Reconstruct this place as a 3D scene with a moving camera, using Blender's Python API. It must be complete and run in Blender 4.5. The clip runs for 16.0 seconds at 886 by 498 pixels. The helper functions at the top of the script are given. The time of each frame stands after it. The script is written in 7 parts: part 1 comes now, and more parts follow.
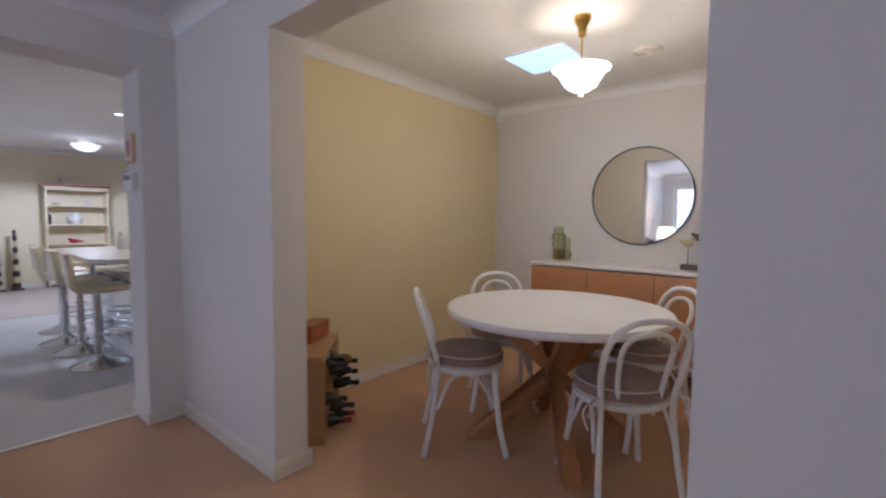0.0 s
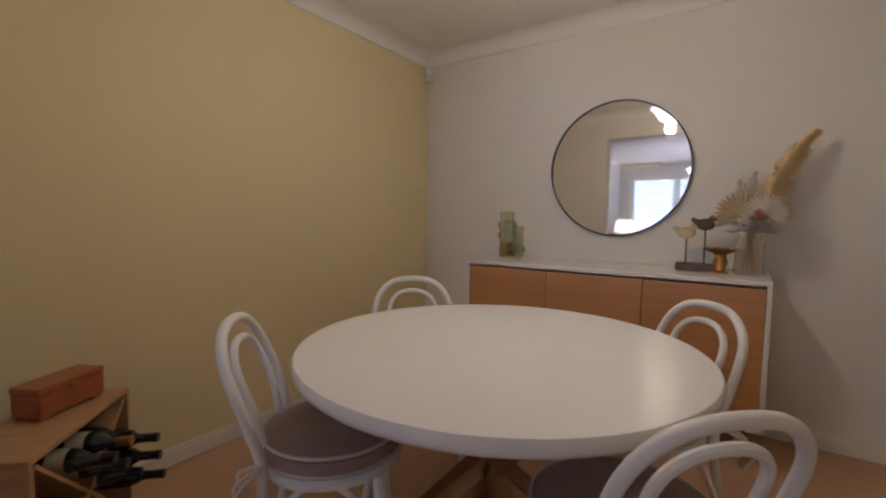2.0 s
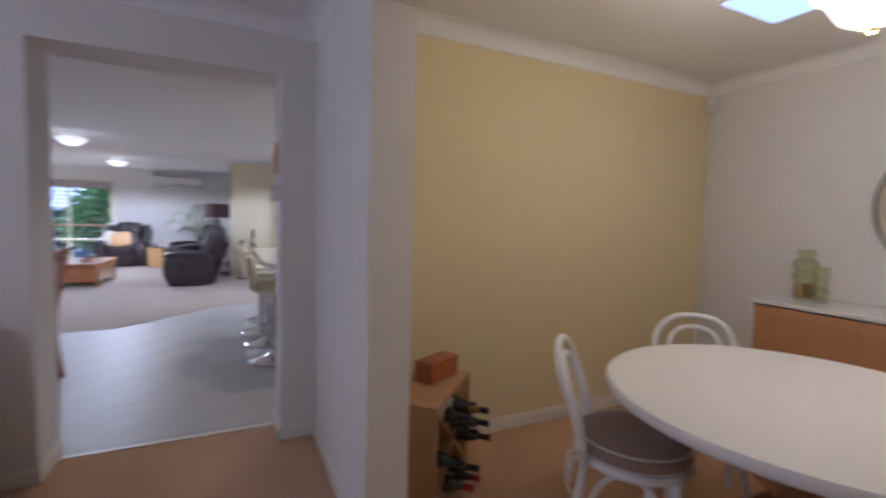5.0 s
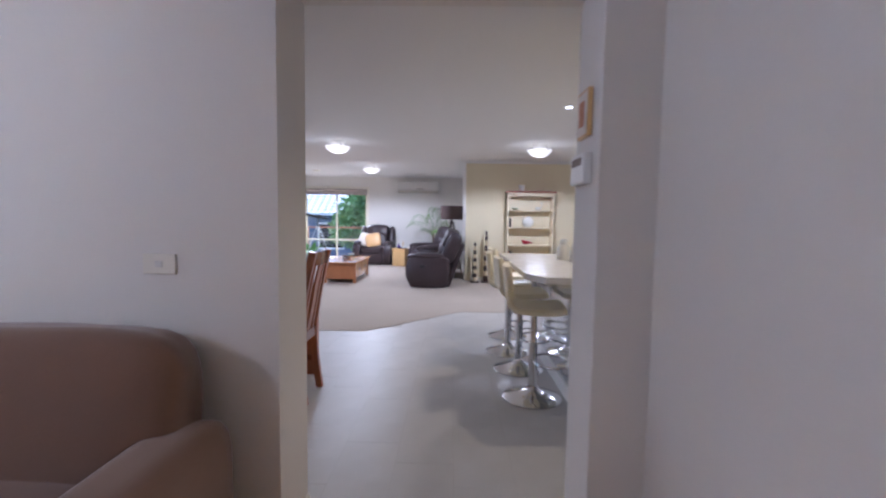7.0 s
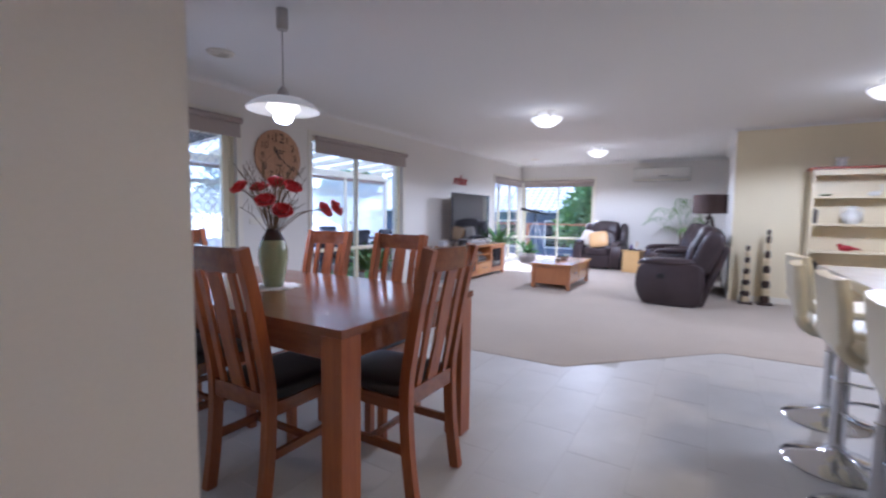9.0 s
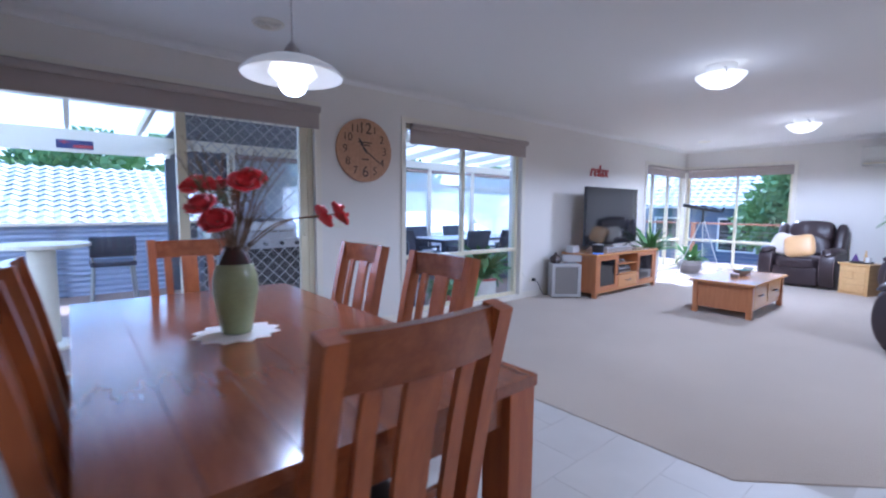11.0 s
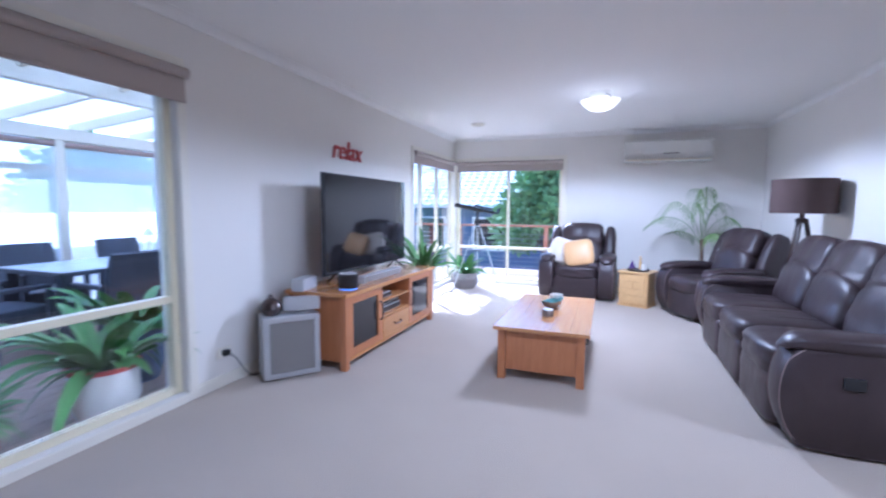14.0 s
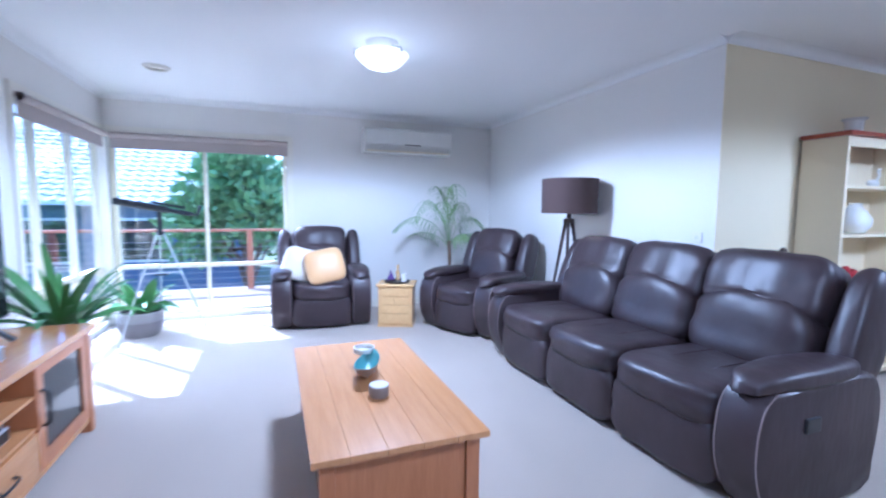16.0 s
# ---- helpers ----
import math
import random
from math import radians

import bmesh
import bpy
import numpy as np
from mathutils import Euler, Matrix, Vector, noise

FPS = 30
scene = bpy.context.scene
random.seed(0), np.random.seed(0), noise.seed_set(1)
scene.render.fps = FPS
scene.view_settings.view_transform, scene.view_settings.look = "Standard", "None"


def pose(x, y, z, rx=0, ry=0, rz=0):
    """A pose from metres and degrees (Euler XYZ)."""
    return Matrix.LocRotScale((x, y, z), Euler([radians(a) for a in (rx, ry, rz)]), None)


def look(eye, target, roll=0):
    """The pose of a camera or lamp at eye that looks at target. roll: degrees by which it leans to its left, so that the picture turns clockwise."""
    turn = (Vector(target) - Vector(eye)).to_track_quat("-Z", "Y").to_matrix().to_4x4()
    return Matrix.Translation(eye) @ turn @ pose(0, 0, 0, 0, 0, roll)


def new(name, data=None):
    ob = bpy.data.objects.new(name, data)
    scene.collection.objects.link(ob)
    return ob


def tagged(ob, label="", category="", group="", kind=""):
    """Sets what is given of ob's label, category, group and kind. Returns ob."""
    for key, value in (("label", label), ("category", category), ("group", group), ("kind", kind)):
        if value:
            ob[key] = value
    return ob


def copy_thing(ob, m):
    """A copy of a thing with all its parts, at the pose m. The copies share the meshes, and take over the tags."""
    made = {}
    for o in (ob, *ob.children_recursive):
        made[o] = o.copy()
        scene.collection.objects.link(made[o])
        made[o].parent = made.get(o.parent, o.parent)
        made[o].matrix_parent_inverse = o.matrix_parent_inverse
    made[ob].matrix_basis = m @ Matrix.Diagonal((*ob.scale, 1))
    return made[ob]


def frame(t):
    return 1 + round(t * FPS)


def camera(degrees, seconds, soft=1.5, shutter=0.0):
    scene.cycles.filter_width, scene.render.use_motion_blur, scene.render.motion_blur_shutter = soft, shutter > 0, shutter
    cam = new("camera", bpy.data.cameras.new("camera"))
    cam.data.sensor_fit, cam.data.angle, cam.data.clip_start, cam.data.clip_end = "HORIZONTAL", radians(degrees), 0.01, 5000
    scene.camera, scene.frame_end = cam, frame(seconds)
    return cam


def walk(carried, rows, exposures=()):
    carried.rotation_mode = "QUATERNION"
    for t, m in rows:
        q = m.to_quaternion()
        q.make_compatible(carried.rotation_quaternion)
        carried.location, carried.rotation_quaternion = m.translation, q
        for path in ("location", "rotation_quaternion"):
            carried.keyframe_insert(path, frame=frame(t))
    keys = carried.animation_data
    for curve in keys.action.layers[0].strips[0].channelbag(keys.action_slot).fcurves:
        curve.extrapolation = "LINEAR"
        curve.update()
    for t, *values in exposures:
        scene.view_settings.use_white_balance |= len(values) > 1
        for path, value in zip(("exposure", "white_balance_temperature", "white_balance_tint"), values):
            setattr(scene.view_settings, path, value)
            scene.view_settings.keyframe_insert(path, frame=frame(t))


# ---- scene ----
cam = camera(90.0, 16.0, soft=2.2, shutter=0.5)
PATH = [
    (0, (0.522, 0.029, 1.249), (-0.766, 1.553, 1.116), 0.5),
    (0.5, (0.412, 0.394, 1.232), (-0.81, 1.971, 1.089), 0.5),
    (1, (0.255, 0.718, 1.192), (-0.899, 2.345, 1.054), 0.7),
    (1.5, (0.143, 0.94, 1.174), (-1.004, 2.572, 1.033), 0.6),
    (2, (0.046, 1.108, 1.158), (-1.083, 2.752, 1.011), 0.6),
    (2.5, (-0.017, 1.209, 1.147), (-1.132, 2.864, 0.999), 0.7),
    (3, (-0.043, 1.251, 1.16), (-1.153, 2.908, 1.008), 0.8),
    (3.5, (-0.026, 1.208, 1.18), (-1.144, 2.859, 1.026), 0.8),
    (4, (0.007, 1.023, 1.232), (-1.189, 2.619, 1.086), 0.9),
    (4.5, (0.1, 0.809, 1.273), (-1.371, 2.158, 1.145), 0.8),
    (5, (0.191, 0.617, 1.32), (-1.606, 1.483, 1.186), 1.5),
    (7.5, (-1.434, 0.386, 1.236), (-3.417, 0.170, 1.095), 0.8),
    (8, (-1.861, 0.400, 1.198), (-3.799, -0.072, 1.051), 1.1),
    (8.5, (-2.169, 0.391, 1.184), (-4.022, -0.344, 1.025), 1.3),
    (9, (-2.450, 0.358, 1.161), (-4.161, -0.665, 1.002), 0.8),
    (11.5, (-3.943, -0.132, 1.225), (-5.209, -1.669, 1.038), 0.5),
    (12, (-4.381, -0.349, 1.238), (-5.753, -1.792, 1.044), 0.5),
    (12.5, (-4.797, -0.558, 1.254), (-6.292, -1.873, 1.055), 0.5),
    (13, (-5.256, -0.760, 1.269), (-6.874, -1.919, 1.074), 0.5),
    (13.5, (-5.663, -1.030, 1.264), (-7.399, -2.005, 1.074), 0.4),
    (14, (-6.117, -1.313, 1.246), (-7.983, -2.008, 1.064), 0.4),
    (14.5, (-6.475, -1.575, 1.266), (-8.431, -1.954, 1.085), 0.5),
    (15, (-6.900, -1.826, 1.248), (-8.893, -1.824, 1.072), 0.4),
    (15.5, (-7.302, -2.025, 1.242), (-9.260, -1.657, 1.067), 0.5),
    (16, (-7.730, -2.163, 1.251), (-9.591, -1.454, 1.073), 0.5),
]
EXPOSURES = [(0, 1.88, 4780, 20), (1.0, 1.62, 5080, 21), (3.0, 1.46, 5160, 20), (4.0, 1.46, 5130, 21), (5.0, 1.78, 4820, 21), (7.5, 2.05, 4980, 20),
             (9.0, 2.12, 4900, 20), (11.5, 2.16, 4500, 19), (13.0, 2.22, 4480, 19), (14.5, 2.3, 4400, 19), (16.0, 2.4, 4150, 15)]
walk(cam, [(t, look(eye, target, roll)) for t, eye, target, roll in PATH], EXPOSURES)

# ---- world, sun, exposure ----
world = bpy.data.worlds.new("world")
scene.world = world
world.use_nodes = True
wn = world.node_tree.nodes
sky = wn.new("ShaderNodeTexSky")
sky.sky_type, sky.sun_disc = "NISHITA", False
sky.sun_elevation, sky.sun_rotation = radians(52), radians(228)
sky.air_density, sky.dust_density = 1.0, 0.6
world.node_tree.links.new(sky.outputs["Color"], wn["Background"].inputs["Color"])
wn["Background"].inputs["Strength"].default_value = 0.11

sun_data = bpy.data.lights.new("sun", "SUN")
sun_data.energy, sun_data.angle, sun_data.color = 3.0, radians(0.6), (1.0, 0.95, 0.88)
sun = new("sun", sun_data)
sun.matrix_world = look((-20, -18, 30), (0, 0, 0))


def lamp(name, x, y, z, watts, colour, radius=0.06, cone=0):
    data = bpy.data.lights.new(name, "SPOT" if cone else "POINT")
    if cone:
        data.spot_size, data.spot_blend = math.radians(cone), 0.25
    data.energy, data.color, data.shadow_soft_size = watts, colour, radius
    ob = new(name, data)
    ob.location = (x, y, z)
    return ob


# sky light entering by the front window
area = bpy.data.lights.new("front_window_light", "AREA")
area.shape, area.size, area.size_y, area.energy, area.color = "RECTANGLE", 3.2, 2.4, 28, (0.86, 0.93, 1.0)
front_light = new("front_window_light", area)
front_light.matrix_world = pose(-1.3, -4.75, 1.42, 90, 0, 0)

WARM = (1.0, 0.76, 0.44)
SOFTW = (1.0, 0.96, 0.90)

# ---- materials ----


def nodes_of(name):
    m = bpy.data.materials.new(name)
    m.use_nodes = True
    return m, m.node_tree.nodes, m.node_tree.links, m.node_tree.nodes["Principled BSDF"]


def mixcol(n, l, fac, a, b):
    mx = n.new("ShaderNodeMix")
    mx.data_type = "RGBA"
    if isinstance(fac, float):
        mx.inputs[0].default_value = fac
    else:
        l.new(fac, mx.inputs[0])
    for sock, v in ((mx.inputs[6], a), (mx.inputs[7], b)):
        if isinstance(v, tuple):
            sock.default_value = (*v, 1)
        else:
            l.new(v, sock)
    return mx.outputs[2]


def ramp(n, l, src, lo, hi):
    r = n.new("ShaderNodeMapRange")
    r.inputs[1].default_value, r.inputs[2].default_value = lo, hi
    l.new(src, r.inputs[0])
    return r.outputs[0]


def noise_tex(n, l, scale, detail=4.0, stretch=None):
    tc = n.new("ShaderNodeTexCoord")
    nz = n.new("ShaderNodeTexNoise")
    nz.inputs["Scale"].default_value, nz.inputs["Detail"].default_value = scale, detail
    if stretch:
        mp = n.new("ShaderNodeMapping")
        mp.inputs["Scale"].default_value = stretch
        l.new(tc.outputs["Object"], mp.inputs["Vector"])
        l.new(mp.outputs["Vector"], nz.inputs["Vector"])
    else:
        l.new(tc.outputs["Object"], nz.inputs["Vector"])
    return nz.outputs["Fac"]


def bump(n, l, bs, height, strength, dist):
    b = n.new("ShaderNodeBump")
    b.inputs["Strength"].default_value, b.inputs["Distance"].default_value = strength, dist
    l.new(height, b.inputs["Height"])
    l.new(b.outputs["Normal"], bs.inputs["Normal"])


def mat(name, colour, rough=0.6, metal=0.0, vary=0.12, scale=3.0, fine=60.0, relief=0.2, dist=0.002, spec=0.5, sheen=0.0, coat=0.0, swing=0.035):
    """A surface with broad stains, fine grain and a fine relief."""
    m, n, l, bs = nodes_of(name)
    dark = tuple(c * (1 - vary) for c in colour)
    light = tuple(min(1, c * (1 + vary * 0.6)) for c in colour)
    broad = ramp(n, l, noise_tex(n, l, scale), 0.15, 0.85)
    grain = noise_tex(n, l, fine, 3.0)
    base = mixcol(n, l, broad, dark, light)
    g = mixcol(n, l, ramp(n, l, grain, 0.35, 0.65), tuple(c * (1 - vary * 0.5) for c in colour), light)
    l.new(mixcol(n, l, 0.4, base, g), bs.inputs["Base Color"])
    rr = n.new("ShaderNodeMapRange")
    rr.inputs[3].default_value, rr.inputs[4].default_value = max(0.02, rough - swing), min(1, rough + swing)
    l.new(broad, rr.inputs[0])
    l.new(rr.outputs[0], bs.inputs["Roughness"])
    bs.inputs["Metallic"].default_value = metal
    bs.inputs["Specular IOR Level"].default_value = spec
    bs.inputs["Sheen Weight"].default_value = sheen
    bs.inputs["Coat Weight"].default_value = coat
    bs.inputs["Coat Roughness"].default_value = 0.15
    if relief:
        bump(n, l, bs, grain, relief, dist)
    return m


def wood(name, colour, dark, stretch=(1.5, 14, 14), rough=0.38, scale=2.2, coat=0.2):
    """Long grain along the axis with the smallest stretch."""
    m, n, l, bs = nodes_of(name)
    a = noise_tex(n, l, scale, 6.0, stretch)
    b = noise_tex(n, l, scale * 6, 4.0, stretch)
    rnd = n.new("ShaderNodeNewGeometry")
    c1 = mixcol(n, l, ramp(n, l, a, 0.35, 0.68), dark, colour)
    c2 = mixcol(n, l, ramp(n, l, b, 0.3, 0.7), dark, colour)
    c = mixcol(n, l, 0.35, c1, c2)
    light = tuple(min(1, v * 1.22) for v in colour)
    fac = n.new("ShaderNodeMath")
    fac.operation = "MULTIPLY"
    fac.inputs[1].default_value = 0.45
    l.new(rnd.outputs["Random Per Island"], fac.inputs[0])
    l.new(mixcol(n, l, fac.outputs[0], c, light), bs.inputs["Base Color"])
    bs.inputs["Roughness"].default_value = rough
    bs.inputs["Coat Weight"].default_value = coat
    bs.inputs["Coat Roughness"].default_value = 0.2
    bump(n, l, bs, b, 0.12, 0.001)
    return m


def glow(name, colour, strength, rough=0.3):
    m, n, l, bs = nodes_of(name)
    bs.inputs["Base Color"].default_value = (*colour, 1)
    bs.inputs["Roughness"].default_value = rough
    bs.inputs["Emission Color"].default_value = (*colour, 1)
    bs.inputs["Emission Strength"].default_value = strength
    return m


def clear(name, tint=(1, 1, 1), rough=0.0, ior=1.45):
    m, n, l, bs = nodes_of(name)
    bs.inputs["Base Color"].default_value = (*tint, 1)
    bs.inputs["Roughness"].default_value = rough
    bs.inputs["IOR"].default_value = ior
    bs.inputs["Transmission Weight"].default_value = 1.0
    return m


WALL = mat("wall_paint", (0.74, 0.71, 0.66), 0.75, vary=0.04, scale=0.8, fine=140, relief=0.12, dist=0.0008)
CREAMW = mat("pale_cream_wall_paint", (0.77, 0.68, 0.47), 0.75, vary=0.04, scale=0.8, fine=140, relief=0.12, dist=0.0008)
# dining room cream, with the pendant's warm light put into a yellower colour
LAMPTINT = mat("lamp_tinted_cream_paint", (0.74, 0.64, 0.37), 0.75, vary=0.04, scale=0.8, fine=140, relief=0.12, dist=0.0008)
CEIL = mat("ceiling_paint", (0.80, 0.79, 0.77), 0.9, vary=0.03, scale=0.6, fine=160, relief=0.1, dist=0.0006)
TRIM = mat("trim_paint", (0.76, 0.72, 0.62), 0.4, vary=0.05, scale=2, fine=80, relief=0.05)
ALU = mat("cream_window_frame", (0.72, 0.66, 0.47), 0.4, vary=0.06, scale=3, fine=90, relief=0.05)
BLIND = mat("roller_blind_fabric", (0.42, 0.36, 0.32), 0.85, vary=0.06, scale=4, fine=400, relief=0.25)
CARPET = mat("cream_carpet", (0.46, 0.39, 0.315), 0.95, vary=0.16, scale=1.6, fine=260, relief=0.9, dist=0.006, spec=0.1, sheen=0.25)
CARPET_TAN = mat("tan_carpet", (0.58, 0.345, 0.18), 0.95, vary=0.16, scale=2.0, fine=240, relief=0.9, dist=0.006, spec=0.1, sheen=0.2)
GROUT = mat("grout", (0.44, 0.42, 0.39), 0.9, vary=0.08, fine=200)
WHITE = mat("white_gloss_paint", (0.80, 0.79, 0.77), 0.32, vary=0.01, scale=4, fine=120, relief=0.0, swing=0.004)
LAQUER = mat("white_laminate", (0.78, 0.76, 0.74), 0.26, vary=0.006, scale=3, fine=200, relief=0.0, swing=0.003)
OAK = wood("light_oak", (0.50, 0.255, 0.10), (0.36, 0.165, 0.055), (1.2, 14, 14))
OAK_Z = wood("oak_legs", (0.46, 0.225, 0.09), (0.32, 0.14, 0.05), (14, 14, 1.5))
PINE = wood("rack_wood", (0.50, 0.30, 0.145), (0.36, 0.20, 0.09), (14, 2, 6), rough=0.5)
REDBOX = wood("red_box_wood", (0.38, 0.115, 0.035), (0.24, 0.06, 0.02), (14, 2, 14), rough=0.35)
JARRAH = wood("red_brown_timber", (0.26, 0.085, 0.032), (0.13, 0.036, 0.015), (14, 1.3, 14), rough=0.17, coat=0.5)
JARRAH_Z = wood("red_brown_timber_upright", (0.39, 0.118, 0.032), (0.21, 0.052, 0.016), (14, 14, 1.5), rough=0.3, coat=0.3)
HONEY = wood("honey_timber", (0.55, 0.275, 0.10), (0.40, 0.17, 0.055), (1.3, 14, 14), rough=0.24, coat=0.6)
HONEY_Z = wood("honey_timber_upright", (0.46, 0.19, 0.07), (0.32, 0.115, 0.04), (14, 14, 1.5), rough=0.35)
PALEPINE = wood("pale_pine", (0.66, 0.44, 0.19), (0.52, 0.31, 0.12), (14, 1.5, 14), rough=0.4)
CLOCKW = wood("clock_timber", (0.52, 0.30, 0.17), (0.36, 0.19, 0.10), (14, 14, 1.2), rough=0.7, coat=0.0)


def leather(name, colour, rough):
    """Hide with a fine pebble, broad creases and a worn sheen."""
    m, n, l, bs = nodes_of(name)
    dark = tuple(c * 0.72 for c in colour)
    broad = ramp(n, l, noise_tex(n, l, 4.0, 3.0), 0.3, 0.7)
    l.new(mixcol(n, l, broad, dark, colour), bs.inputs["Base Color"])
    rr = n.new("ShaderNodeMapRange")
    rr.inputs[3].default_value, rr.inputs[4].default_value = rough - 0.05, rough + 0.07
    l.new(noise_tex(n, l, 7.0, 4.0), rr.inputs[0])
    l.new(rr.outputs[0], bs.inputs["Roughness"])
    bs.inputs["Specular IOR Level"].default_value = 0.5
    crease = n.new("ShaderNodeBump")
    crease.inputs["Strength"].default_value, crease.inputs["Distance"].default_value = 0.35, 0.018
    l.new(noise_tex(n, l, 6.5, 2.0, (1.0, 1.6, 0.7)), crease.inputs["Height"])
    pebble = n.new("ShaderNodeBump")
    pebble.inputs["Strength"].default_value, pebble.inputs["Distance"].default_value = 0.25, 0.0012
    l.new(noise_tex(n, l, 240, 2.0), pebble.inputs["Height"])
    l.new(crease.outputs["Normal"], pebble.inputs["Normal"])
    l.new(pebble.outputs["Normal"], bs.inputs["Normal"])
    return m


LEATHER = leather("dark_brown_leather", (0.046, 0.030, 0.032), 0.40)
SEAM = mat("seam_thread", (0.20, 0.15, 0.14), 0.6, vary=0.1, fine=300)
LEATHER_B = mat("black_leather", (0.018, 0.015, 0.014), 0.35, vary=0.2, scale=5, fine=180, relief=0.25, dist=0.0012, spec=0.6)
SUEDE = mat("brown_suede", (0.16, 0.085, 0.052), 0.85, vary=0.2, scale=4, fine=200, relief=0.4, sheen=0.4)
TAUPE = mat("taupe_cushion_linen", (0.30, 0.21, 0.18), 0.9, vary=0.1, scale=6, fine=420, relief=0.5, sheen=0.2)
PIPING = mat("white_piping", (0.66, 0.61, 0.57), 0.8, vary=0.05, fine=300)
CHROME = mat("chrome", (0.72, 0.72, 0.73), 0.08, 1.0, vary=0.04, scale=2, relief=0)
STEEL = mat("brushed_steel", (0.46, 0.45, 0.44), 0.3, 1.0, vary=0.08, fine=250, relief=0.1)
BLACK = mat("black_plastic", (0.018, 0.018, 0.02), 0.35, vary=0.15, fine=200, relief=0.05)
SCREEN = mat("dark_screen_glass", (0.012, 0.012, 0.014), 0.06, vary=0.1, scale=1, relief=0, spec=0.8)
SILVER = mat("silver_plastic", (0.52, 0.52, 0.53), 0.35, 0.3, vary=0.05, relief=0.03)
GRILLE = mat("grey_speaker_cloth", (0.25, 0.235, 0.225), 0.9, vary=0.08, fine=700, relief=0.6)
STOOLW = mat("cream_stool_vinyl", (0.86, 0.79, 0.58), 0.36, vary=0.05, scale=4, fine=150, relief=0.1)
STONE = mat("pale_stone_benchtop", (0.78, 0.76, 0.71), 0.16, vary=0.025, scale=9, fine=180, relief=0.02)
BEIGEP = mat("beige_cabinet_panel", (0.62, 0.47, 0.25), 0.45, vary=0.05, scale=2, fine=120, relief=0.05)
GLOSSP = mat("gloss_silver_panel", (0.66, 0.67, 0.69), 0.10, 0.75, vary=0.04, scale=1.5, fine=200, relief=0.0, swing=0.03)
BRASS = mat("brass", (0.72, 0.50, 0.13), 0.22, 1.0, vary=0.1, relief=0.03)
GOLD = mat("antique_gold", (0.50, 0.29, 0.09), 0.3, 1.0, vary=0.2, scale=20, relief=0.1)
SHADE = mat("dark_brown_lampshade", (0.070, 0.042, 0.036), 0.85, vary=0.12, fine=500, relief=0.5)
DARKW = mat("dark_stained_wood", (0.045, 0.026, 0.020), 0.4, vary=0.2, fine=100, relief=0.1)
GREYW = mat("grey_brown_wood_block", (0.12, 0.085, 0.07), 0.7, vary=0.25, scale=14, fine=90, relief=0.4)
CREAMP = mat("cream_bookcase_paint", (0.74, 0.64, 0.44), 0.45, vary=0.05, fine=120, relief=0.05)
REDW = mat("red_stained_wood", (0.30, 0.065, 0.03), 0.4, vary=0.15, fine=80)
SATIN = mat("gold_satin_cushion", (0.66, 0.40, 0.17), 0.42, vary=0.12, scale=7, fine=260, relief=0.3, sheen=0.5)
IVORY = mat("ivory_cushion", (0.72, 0.66, 0.58), 0.7, vary=0.06, scale=7, fine=260, relief=0.3, sheen=0.3)
LEAF = mat("leaf_green", (0.10, 0.24, 0.06), 0.45, vary=0.4, scale=9, fine=60, relief=0.2)
PALM = mat("palm_leaf", (0.20, 0.30, 0.105), 0.5, vary=0.4, scale=9, fine=60, relief=0.2)
TREEL = mat("tree_leaf", (0.22, 0.36, 0.13), 0.55, vary=0.5, scale=3, fine=20, relief=0.2)
BARK = mat("bark", (0.16, 0.105, 0.07), 0.9, vary=0.35, scale=12, fine=60, relief=0.8, dist=0.006)
SOIL = mat("soil", (0.05, 0.035, 0.025), 0.95, vary=0.3, scale=20, fine=120, relief=0.9, dist=0.006)
POTG = mat("grey_woven_pot", (0.28, 0.25, 0.24), 0.9, vary=0.2, scale=6, fine=120, relief=0.7, dist=0.005)
POTW = mat("pale_woven_band", (0.56, 0.53, 0.50), 0.9, vary=0.1, scale=6, fine=120, relief=0.7, dist=0.005)
CERAM = mat("white_ceramic", (0.72, 0.70, 0.65), 0.25, vary=0.06, scale=6, relief=0.03)
GREENC = mat("celadon_glaze", (0.30, 0.36, 0.19), 0.18, vary=0.15, scale=5, relief=0.04, coat=0.5)
DARKC = mat("dark_glaze", (0.055, 0.035, 0.03), 0.25, vary=0.2, relief=0.04, coat=0.4)
POPPY = mat("poppy_red", (0.78, 0.035, 0.045), 0.55, vary=0.25, scale=25, fine=200, relief=0.2, sheen=0.3)
TWIG = mat("twig", (0.22, 0.15, 0.085), 0.85, vary=0.3, fine=120, relief=0.4)
LACE = mat("white_lace", (0.72, 0.70, 0.68), 0.9, vary=0.1, fine=300, relief=0.6)
REDSIGN = mat("dusty_red_sign", (0.42, 0.055, 0.05), 0.6, vary=0.15, fine=120)
PAMPAS = mat("pampas_gold", (0.96, 0.76, 0.40), 0.9, vary=0.12, scale=20, fine=120, relief=0.6, sheen=0.4)
DRYLEAF = mat("dried_palm_leaf", (0.60, 0.49, 0.31), 0.8, vary=0.2, scale=20, fine=90, relief=0.4)
PINKD = mat("dusty_pink_flower", (0.52, 0.25, 0.15), 0.85, vary=0.2, scale=30, relief=0.4)
TEAL = mat("teal_glaze", (0.11, 0.27, 0.28), 0.15, vary=0.2, scale=9, relief=0.02, coat=0.5)
GREYC = mat("grey_brown_ceramic", (0.24, 0.19, 0.16), 0.6, vary=0.2, scale=14, relief=0.2)
DARKB = mat("dark_bottle_glass", (0.012, 0.016, 0.012), 0.08, vary=0.2, relief=0, spec=0.8)
